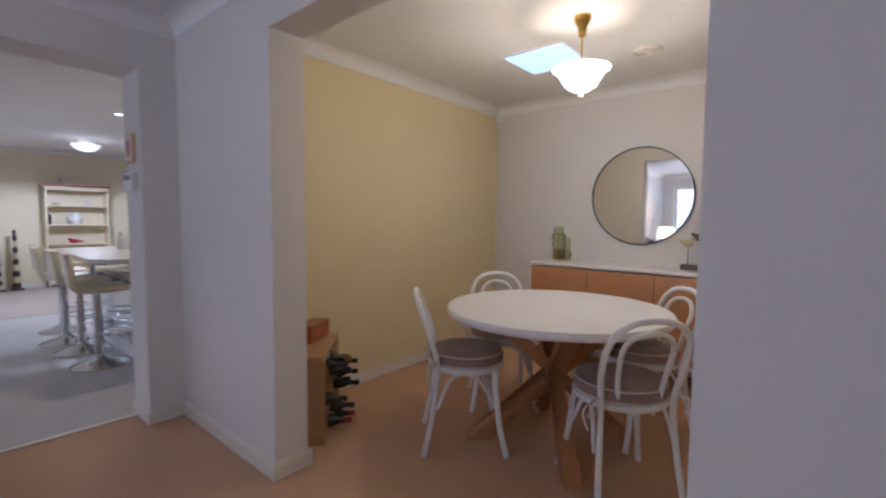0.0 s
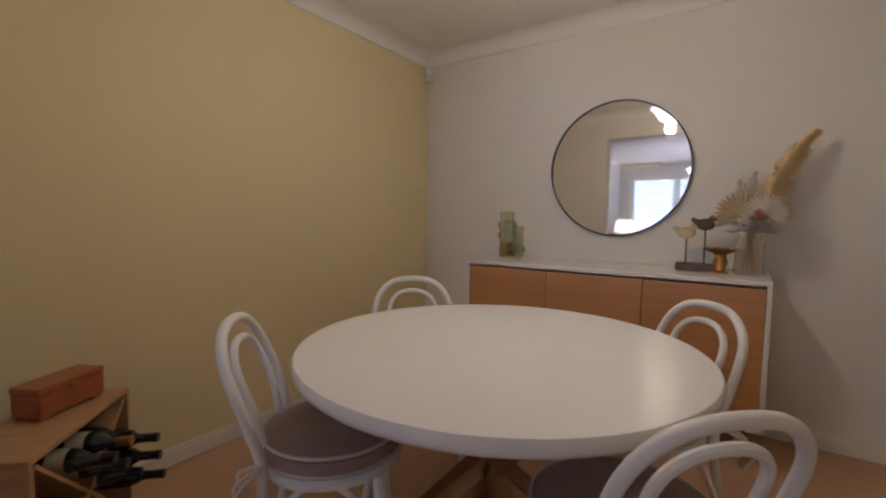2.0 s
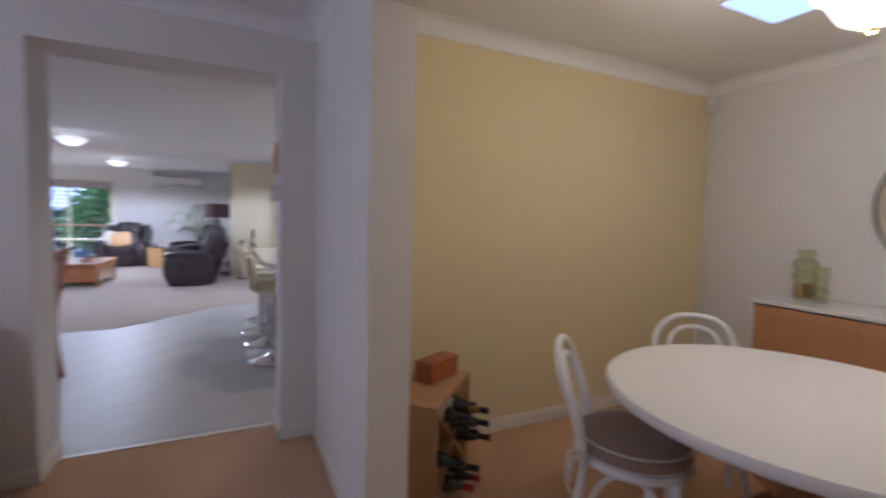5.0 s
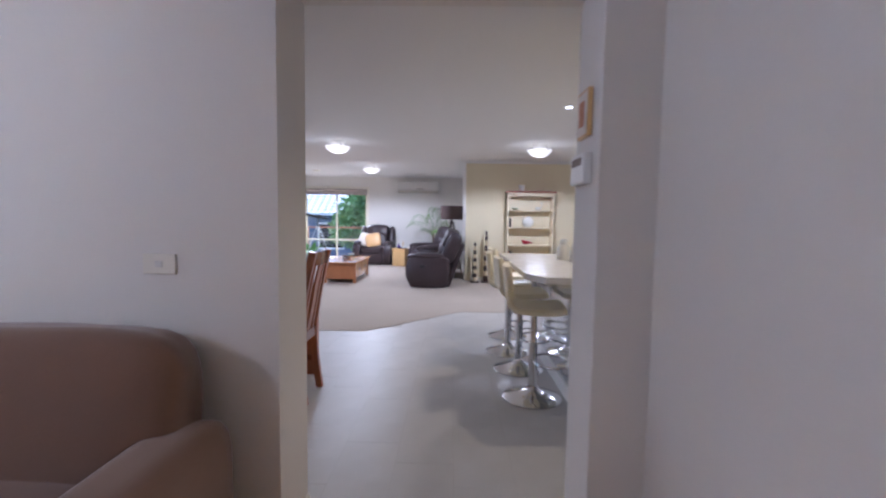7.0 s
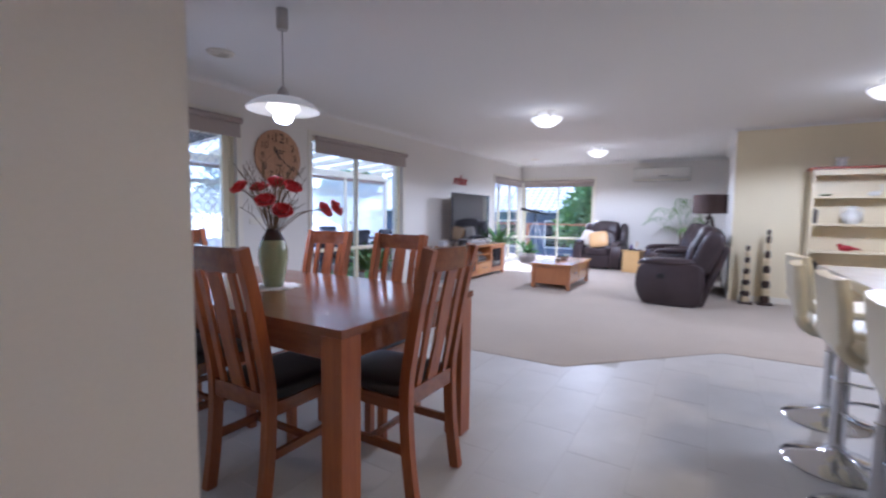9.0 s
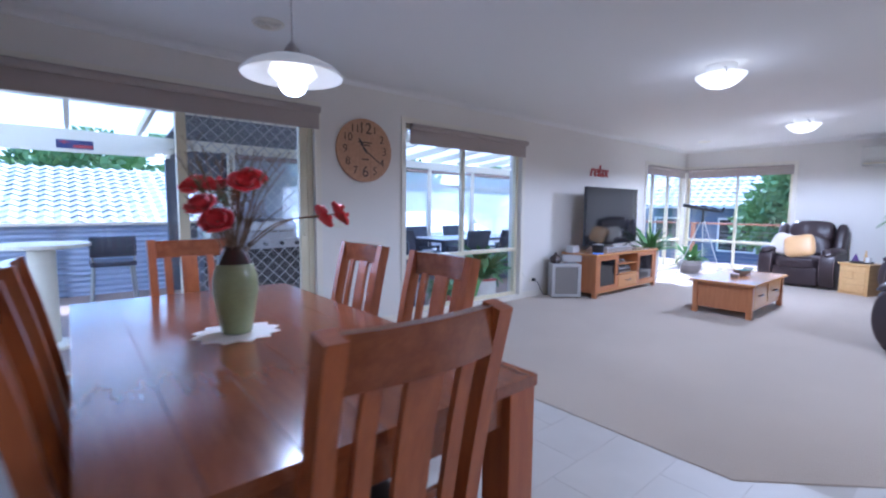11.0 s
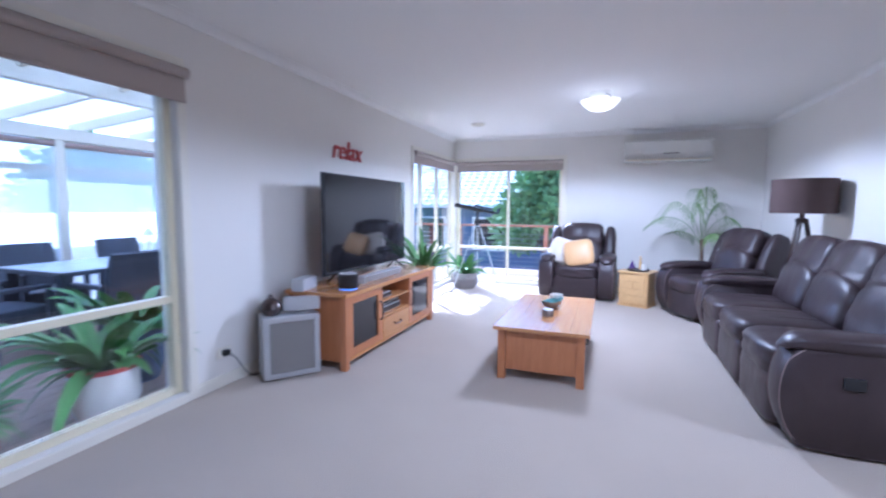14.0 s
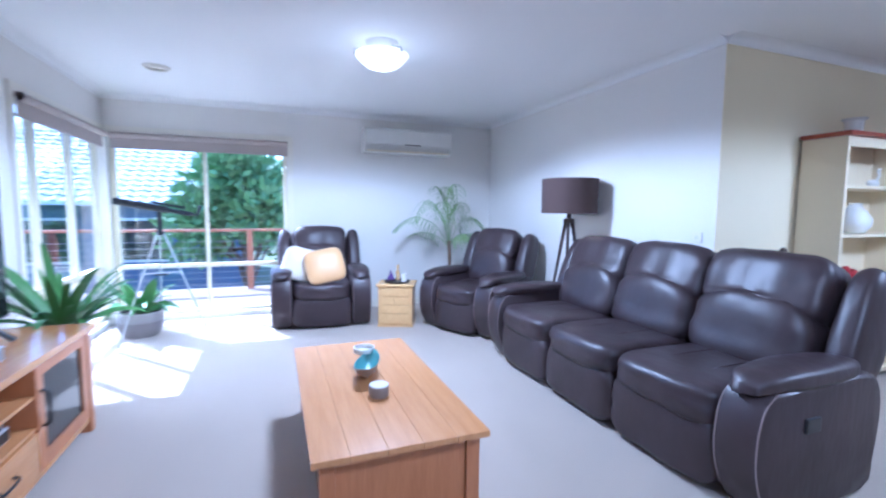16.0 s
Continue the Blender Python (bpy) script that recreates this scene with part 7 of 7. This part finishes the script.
# outdoor dining set
ot = thing("outdoor_table", "dark rattan outdoor table with a glass top", "table", pose(-9.6, -6.4, ZD))
part("top", boxes((-1.0, 1.0, -0.5, 0.5, 0.70, 0.74), r=0.01), RATTAN, ot)
part("glass_top", boxes((-0.99, 0.99, -0.49, 0.49, 0.7405, 0.747)), SILVER, ot)
for x in (-0.92, 0.92):
    for y in (-0.42, 0.42):
        part("leg", boxes((x - 0.05, x + 0.05, y - 0.05, y + 0.05, 0, 0.699), r=0.008), RATTAN, ot)


def rattan_chair(m):
    c = thing("outdoor_chair", "dark grey woven rattan armchair", "chair", m, "rattan chairs on the deck")
    part("seat", boxes((-0.26, 0.26, -0.27, 0.25, 0.36, 0.44), r=0.02), RATTAN, c)
    bm = bmesh.new()
    tube(bm, spline([(0, 0.24, 0.02), (0, 0.245, 0.44), (0, 0.27, 0.70), (0, 0.33, 0.92)], 4), 0.02, flat=(0.52, 0.05))
    part("backrest", bm, RATTAN, c)
    for sx in (-1, 1):
        part("arm", boxes((sx * 0.29 - 0.03, sx * 0.29 + 0.03, -0.25, 0.24, 0.60, 0.64), r=0.01), RATTAN, c)
        for y in (-0.23, 0.2):
            part("leg", boxes((sx * 0.29 - 0.022, sx * 0.29 + 0.022, y - 0.022, y + 0.022, 0, 0.599), r=0.005), RATTAN, c)
    return c


rc = rattan_chair(face_to(-8.35, -6.35, -1, -0.1, ZD))
for x, y, dx, dy in ((-9.0, -5.75, 0, -1), (-9.75, -5.72, 0.1, -1), (-10.45, -5.75, -0.1, -1), (-9.1, -7.1, 0, 1), (-10.1, -7.1, 0, 1), (-6.66, -4.55, -0.80, -0.60)):
    copy_thing(rc, face_to(x, y, dx, dy, ZD))
ln_ = thing("lantern", "white metal lantern on the outdoor table", "lantern", pose(-9.8, -6.4, ZD + 0.748))
part("base", boxes((-0.07, 0.07, -0.07, 0.07, 0, 0.02), r=0.003), WHITE, ln_)
for sx in (-1, 1):
    for sy in (-1, 1):
        part("bar", boxes((sx * 0.06 - 0.006, sx * 0.06 + 0.006, sy * 0.06 - 0.006, sy * 0.06 + 0.006, 0.0205, 0.26)), WHITE, ln_)
bm = bmesh.new()
lathe(bm, [(0.09, 0.2605), (0.03, 0.33), (0.02, 0.35), (0, 0.35)], 4)
part("roof", bm, WHITE, ln_)

p1 = potted("garden_pot", -7.93, -4.28, ZD, CERAM, LEAF, "white pot with a red rim of broad-leaved plants", "plant", 0.34, 0.19, 60, 0.60, 0.085, 0.9, 0.85, 11)
bm = bmesh.new()
lathe(bm, [(0.19, 0.325), (0.2, 0.33), (0.2, 0.355), (0.18, 0.355), (0.18, 0.341)], 28)
part("rim", bm, REDSIGN, p1, "red rim", smooth=True)
potted("garden_pot", -7.25, -4.33, ZD, REDSIGN, LEAF, "low red pot of bushy green herbs", "plant", 0.2, 0.15, 260, 0.28, 0.026, 1.1, 0.9, 12)
potted("garden_pot", -8.45, -4.75, ZD, BLUEW, LEAF, "blue pot of leafy green plants", "plant", 0.4, 0.2, 40, 0.55, 0.10, 1.0, 0.9, 13)

# barbecue by the sliding door
bq = thing("barbecue", "steel gas barbecue with a dark trolley", "barbecue", pose(-5.35, -6.0, ZD))
part("cabinet", boxes((-0.6, 0.6, -0.28, 0.28, 0.08, 0.78), r=0.01), BLACK, bq)
part("hob", boxes((-0.62, 0.62, -0.31, 0.31, 0.781, 0.90), r=0.008), STEEL, bq)
bm = bmesh.new()
puff(bm, (0, -0.02, 0.98), (1.16, 0.55, 0.36), 5, 6)
for v in bm.verts:
    v.co.z = max(v.co.z, 0.901)
part("hood", bm, STEEL, bq, smooth=True)
for k in range(6):
    bm = bmesh.new()
    lathe(bm, [(0, 0), (0.028, 0), (0.024, 0.03), (0, 0.03)], 14, (-0.5 + 0.2 * k, 0.311, 0.84), pose(0, 0, 0, -90, 0, 0))
    part("knob", bm, BLACK, bq, smooth=True)
bm = bmesh.new()
tube(bm, [(-0.45, 0.27, 1.0), (-0.45, 0.32, 1.0), (0.45, 0.32, 1.0), (0.45, 0.27, 1.0)], 0.012, 8)
part("handle", bm, CHROME, bq, smooth=True)
for x in (-0.55, 0.55):
    part("wheel", boxes((x - 0.03, x + 0.03, -0.2, 0.2, 0, 0.079), r=0.01), BLACK, bq)

# outdoor bar, stool and fence
obr = thing("outdoor_bar", "small round white outdoor bar table", "table", pose(-3.35, -5.35, ZD))
bm = bmesh.new()
lathe(bm, [(0, 0), (0.22, 0), (0.22, 0.03), (0.10, 0.05), (0.10, 0.90), (0.36, 0.93), (0.36, 0.96), (0, 0.96)], 32)
part("pedestal", bm, PERGW, obr, smooth=True)
obs = thing("outdoor_stool", "dark outdoor bar stool with thin legs", "stool", pose(-3.88, -5.6, ZD))
part("seat", boxes((-0.19, 0.19, -0.19, 0.19, 0.70, 0.75), r=0.02), RATTAN, obs)
part("backrest", boxes((-0.19, 0.19, 0.15, 0.19, 0.80, 1.0), r=0.015), RATTAN, obs)
for sx in (-1, 1):
    part("upright", boxes((sx * 0.17 - 0.01, sx * 0.17 + 0.01, 0.16, 0.18, 0.751, 0.8)), STEEL, obs)
    for sy in (-1, 1):
        bm = bmesh.new()
        tube(bm, [(sx * 0.16, sy * 0.16, 0.70), (sx * 0.21, sy * 0.21, 0)], 0.012, 6)
        part("leg", bm, STEEL, obs)
fc = thing("fence", "grey-blue corrugated steel fence behind the deck", "fence")
bm = bmesh.new()
prev = None
for i in range(49):
    z = -0.98 + 1.9 * i / 48
    y = -8.15 + (0.012 if i % 2 else -0.012)
    row = [bm.verts.new((-5.6, y, z)), bm.verts.new((-1.5, y, z))]
    if prev:
        bm.faces.new((prev[0], prev[1], row[1], row[0]))
    prev = row
bmesh.ops.solidify(bm, geom=list(bm.faces), thickness=0.004)
part("sheet", bm, CORRU, fc, "horizontal corrugated sheet")
part("cap", boxes((-5.6, -1.5, -8.19, -8.10, 0.921, 0.96)), PERGW, fc)
for x in (-5.55, -3.5, -1.55):
    part("post", boxes((x - 0.04, x + 0.04, -8.24, -8.18, -1.55, 0.92)), PERGW, fc)

# sheltered outdoor kitchen behind the barbecue
ok_ = thing("outdoor_kitchen", "sheltered outdoor kitchen wall with a serving hatch, its shade put into the grey", "shelter")
bm = bmesh.new()
wall_boxes(bm, "x", -6.65, -4.72, -7.98, -7.88, ZD - 0.03, 2.12, [(-5.72, -4.95, 0.98, 1.42)])
part("wall", bm, SHADEP, ok_, "grey panelled wall, darkened in colour for the shade under the roof")
for a, b, z0, z1 in ((-5.76, -4.91, 1.42, 1.46), (-5.76, -4.91, 0.94, 0.98)):
    part("trim", boxes((a, b, -7.879, -7.85, z0, z1), r=0.003), PERGW, ok_)
for k in range(7):
    x = -6.5 + 0.27 * k
    if x < -5.8 or x > -4.9:
        part("batten", boxes((x - 0.02, x + 0.02, -7.879, -7.86, ZD, 2.10), r=0.003), SHADEP, ok_)
# opaque panel added below the roof sheet to keep daylight off the barbecue
bm = bmesh.new()
tube(bm, [(-5.68, WY - 0.6, 2.49), (-5.68, -7.85, 2.20)], 0.02, flat=(1.94, 0.03))
part("shading_panel", bm, SHADEP, ok_, "dark panel added under the roof to shade the barbecue")
bm = bmesh.new()
tube(bm, [(-4.74, -7.82, 2.02), (-5.25, -7.82, 2.16), (-5.7, -7.82, 2.16)], 0.02, flat=(0.03, 0.10))
part("barge_board", bm, PERGW, ok_)
part("beam", boxes((-4.74, -1.6, -7.64, -7.60, 1.90, 2.05), r=0.004), PERGW, ok_)
flag = thing("flag_sign", "small navy and red flag sign on the beam", "sign", pose(-3.67, -7.585, 2.0))
part("plate", boxes((-0.19, 0.19, -0.013, -0.001, -0.055, 0.055), r=0.002), NAVY, flag)
part("stripe", boxes((-0.18, 0.02, -0.0008, 0.001, -0.04, -0.005)), REDSIGN, flag)
part("stripe", boxes((0.10, 0.115, -0.0008, 0.001, 0.0, 0.05)), REDSIGN, flag)
part("stripe", boxes((0.05, 0.165, -0.0008, 0.0006, 0.018, 0.03)), REDSIGN, flag)

# deck rail with cables
rl = thing("deck_rail", "timber deck railing with steel cables", "railing")
RX = -15.75
for y in (-8.2, -6.5, -4.5, -2.55, -0.6, 1.3, 2.9):
    part("post", boxes((RX - 0.045, RX + 0.045, y - 0.045, y + 0.045, ZD, 0.86), r=0.004), RAILW, rl)
part("top_rail", boxes((RX - 0.06, RX + 0.06, -8.3, 3.0, 0.861, 0.90), r=0.005), RAILW, rl)
for k in range(8):
    bm = bmesh.new()
    tube(bm, [(RX, -8.2, 0.0 + 0.10 * k), (RX, 2.9, 0.0 + 0.10 * k)], 0.004, 5)
    part("cable", bm, STEEL, rl)


def tiled_roof(bm, x0, x1, y0, y1, z0, z1, along, rows, cols):
    """A pitched face of overlapping tile courses with a rolled profile; rises from (x0 or y0) to the ridge."""
    for r in range(rows):
        lo, hi = r / rows, (r + 1.06) / rows
        strip = []
        for k, t in ((0, lo), (1, hi)):
            row = []
            for c in range(cols * 4 + 1):
                s = c / (cols * 4)
                wv = 0.03 * math.sin(2 * math.pi * s * cols) + (0.035 if k == 0 else 0.0)
                if along == "y":
                    p = (x0 + (x1 - x0) * t, y0 + (y1 - y0) * s, z0 + (z1 - z0) * t + wv)
                else:
                    p = (x0 + (x1 - x0) * s, y0 + (y1 - y0) * t, z0 + (z1 - z0) * t + wv)
                row.append(bm.verts.new(p))
            strip.append(row)
        for c in range(cols * 4):
            bm.faces.new((strip[0][c], strip[0][c + 1], strip[1][c + 1], strip[1][c]))


nh = thing("neighbour_house", "neighbouring blue-clad house with a grey tiled roof", "house")
part("wall", boxes((-31, -24.2, -18, -3.2, -1.55, 1.30)), BLUEW, nh)
for k in range(12):
    part("cladding_board", boxes((-24.2, -24.17, -18, -3.2, -1.5 + 0.23 * k, -1.29 + 0.23 * k)), BLUEW, nh)
bm = bmesh.new()
tiled_roof(bm, -23.6, -28, -18.6, -2.6, 1.38, 4.2, "y", 16, 46)
roof = part("roof", bm, ROOFT, nh, "courses of grey roof tiles", smooth=False)
part("gutter", boxes((-23.62, -23.5, -18.6, -2.6, 1.28, 1.40), r=0.01), WHITE, nh)
for y in (-8.6, -6.0, -12.0):
    w_ = part("window", boxes((-24.165, -24.12, y - 0.7, y + 0.7, -0.5, 0.9), r=0.01), WHITE, nh)
    part("pane", boxes((-24.118, -24.11, y - 0.62, y + 0.62, -0.42, 0.82)), SCREEN, w_)
part("gable", boxes((-31, -28.05, -18.4, -2.8, 1.31, 4.0)), BLUEW, nh)

sh2 = thing("neighbour_house", "house below the fence with a pale tiled roof", "house")
part("wall", boxes((-6.5, 4, -20, -12.2, -1.55, 0.55)), PERGW, sh2)
bm = bmesh.new()
tiled_roof(bm, -6.9, 4.4, -11.8, -16.2, 0.58, 2.25, "x", 14, 40)
part("roof", bm, mat("pale_roof_tile", (0.50, 0.50, 0.50), 0.8, vary=0.12, scale=2, fine=30, relief=0.4), sh2, "courses of pale roof tiles")
sh3 = thing("shed", "blue steel shed with a pale flat-pitched roof", "shed")
part("wall", boxes((-16.5, -8.6, -17.5, -13.0, -1.55, 0.30)), BLUEW, sh3)
bm = bmesh.new()
prism(bm, [(-13.0 + 0.3, 0.32), (-15.2, 1.05), (-17.8, 0.32)], -16.8, -8.3)
bmesh.ops.transform(bm, matrix=Matrix(((0, 0, 1, 0), (1, 0, 0, 0), (0, 1, 0, 0), (0, 0, 0, 1))), verts=bm.verts)
part("roof", bm, CORRU, sh3, "pale steel roof")


def tree(x, y, z, h, r, seed, n, label, size=0.13, squash=1.0):
    rg = random.Random(seed)
    t = thing("tree", label, "tree", pose(x, y, z))
    bm = bmesh.new()
    tube(bm, spline([(0, 0, 0), (0.05, 0.02, h * 0.2), (-0.04, 0.05, h * 0.42), (0, 0, h * 0.7)]), [0.13 - 0.005 * i for i in range(19)], 8)
    centres = []
    for i in range(16):
        a = 2.4 * i
        b = rg.uniform(-0.35, 1.2)
        d = Vector((math.cos(a) * math.cos(b), math.sin(a) * math.cos(b), math.sin(b) * squash))
        c = Vector((0, 0, h * 0.62)) + d * r * rg.uniform(0.5, 0.85)
        centres.append((c, r * rg.uniform(0.32, 0.5)))
        tube(bm, spline([(0, 0, h * (0.2 + 0.02 * i)), c * 0.5 + Vector((0, 0, h * 0.18)), c], 4), [0.05 - 0.005 * k for k in range(9)], 6)
    part("trunk", bm, BARK, t, smooth=True)
    vs_, fs_ = [], []
    for i in range(n):
        c, cr = centres[i % len(centres)]
        d = Vector((rg.gauss(0, 1), rg.gauss(0, 1), rg.gauss(0, 1))).normalized()
        p = c + d * cr * rg.uniform(0.55, 1.05)
        o = (d + Vector((rg.uniform(-0.8, 0.8), rg.uniform(-0.8, 0.8), rg.uniform(-0.5, 0.9)))).normalized()
        s = o.cross(Vector((rg.uniform(-1, 1), rg.uniform(-1, 1), 0.4))).normalized()
        ln = size * rg.uniform(0.7, 1.4)
        k = len(vs_)
        vs_ += [p, p + o * ln * 0.5 + s * ln * 0.28, p + o * ln, p + o * ln * 0.5 - s * ln * 0.28]
        fs_.append((k, k + 1, k + 2, k + 3))
    me = bpy.data.meshes.new("crown")
    me.from_pydata(vs_, [], fs_)
    me.materials.append(TREEL)
    cr_ = new("crown", me)
    cr_.parent = t
    return t


tree(-18.4, -2.75, -1.55, 3.9, 1.45, 2, 9000, "dense round green garden tree beyond the railing", 0.17)
for x, y, h, r, s in ((-9, -24, 6.0, 2.6, 5), (-14, -26, 5.5, 2.8, 6), (-4, -27, 6.2, 2.6, 7), (-20, -24, 5.5, 2.6, 8), (-27, -22, 6.0, 2.6, 9)):
    tree(x, y, -1.55, h, r, s, 3000, "distant hazy green garden tree", 0.4)
bm = bmesh.new()
n = 90
lo, hi = [], []
for i in range(n):
    a = 2 * math.pi * i / n
    rr = 150
    hh = 9 + 5 * noise.noise(Vector((math.cos(a) * 3, math.sin(a) * 3, 0)))
    lo.append(bm.verts.new((rr * math.cos(a), rr * math.sin(a), -1.6)))
    hi.append(bm.verts.new(((rr + 40) * math.cos(a), (rr + 40) * math.sin(a), hh)))
for i in range(n):
    j = (i + 1) % n
    bm.faces.new((lo[j], lo[i], hi[i], hi[j]))
setting("backdrop", bm, HILLS, "far wooded hills on the horizon", "hills", smooth=True)

# ---- floor tiles, each a piece of its own ----
def tile_material():
    m, n, l, bs = nodes_of("cream_stone_tile")
    oi = n.new("ShaderNodeObjectInfo")
    c = mixcol(n, l, ramp(n, l, noise_tex(n, l, 3.5, 5.0), 0.3, 0.7), (0.46, 0.44, 0.41), (0.53, 0.51, 0.48))
    mul = n.new("ShaderNodeMath")
    mul.operation = "MULTIPLY"
    mul.inputs[1].default_value = 0.5
    l.new(oi.outputs["Random"], mul.inputs[0])
    l.new(mixcol(n, l, mul.outputs[0], c, (0.48, 0.46, 0.435)), bs.inputs["Base Color"])
    bs.inputs["Roughness"].default_value = 0.46
    bump(n, l, bs, noise_tex(n, l, 60, 3.0), 0.05, 0.001)
    return m


TILE = tile_material()
tw, td, gap = 0.60, 0.30, 0.002
tmesh = {}
for k in (0.2, 0.4, 0.6):
    bm = boxes((gap / 2, k - gap / 2, gap / 2, td - gap / 2, -0.0013, 0.0))
    tmesh[k] = bpy.data.meshes.new("tile")
    bm.to_mesh(tmesh[k])
    bm.free()
    tmesh[k].materials.append(TILE)
ny = int((3.2 - WY) / td)
for jy in range(ny):
    y = WY + jy * td
    x = WX0
    edge = -5.76 if y < -0.56 else (-5.78 - (y + 0.56) if y < 0.52 else -6.93)
    first = (0.6, 0.4, 0.2)[jy % 3]
    while x > edge - 0.1:
        ob = new("tile", tmesh[first])
        ob.parent = floor_tiled
        x -= first
        ob.location = (x, y, 0)
        first = 0.6
# threshold strip between tiles and tan carpet
bm = boxes((WX0 + 0.045, WX0 + 0.075, -0.213, 0.876, -0.0055, 0.006), r=0.002)
setting("trim_threshold", bm, TRIM, "thin metal carpet threshold strip", "trim")
bm = boxes((WX0, WX0 + 0.06, -0.213, 0.876, -0.2, -0.0005))
setting("floor_threshold", bm, TILE, "pale tile under the opening", "floor")
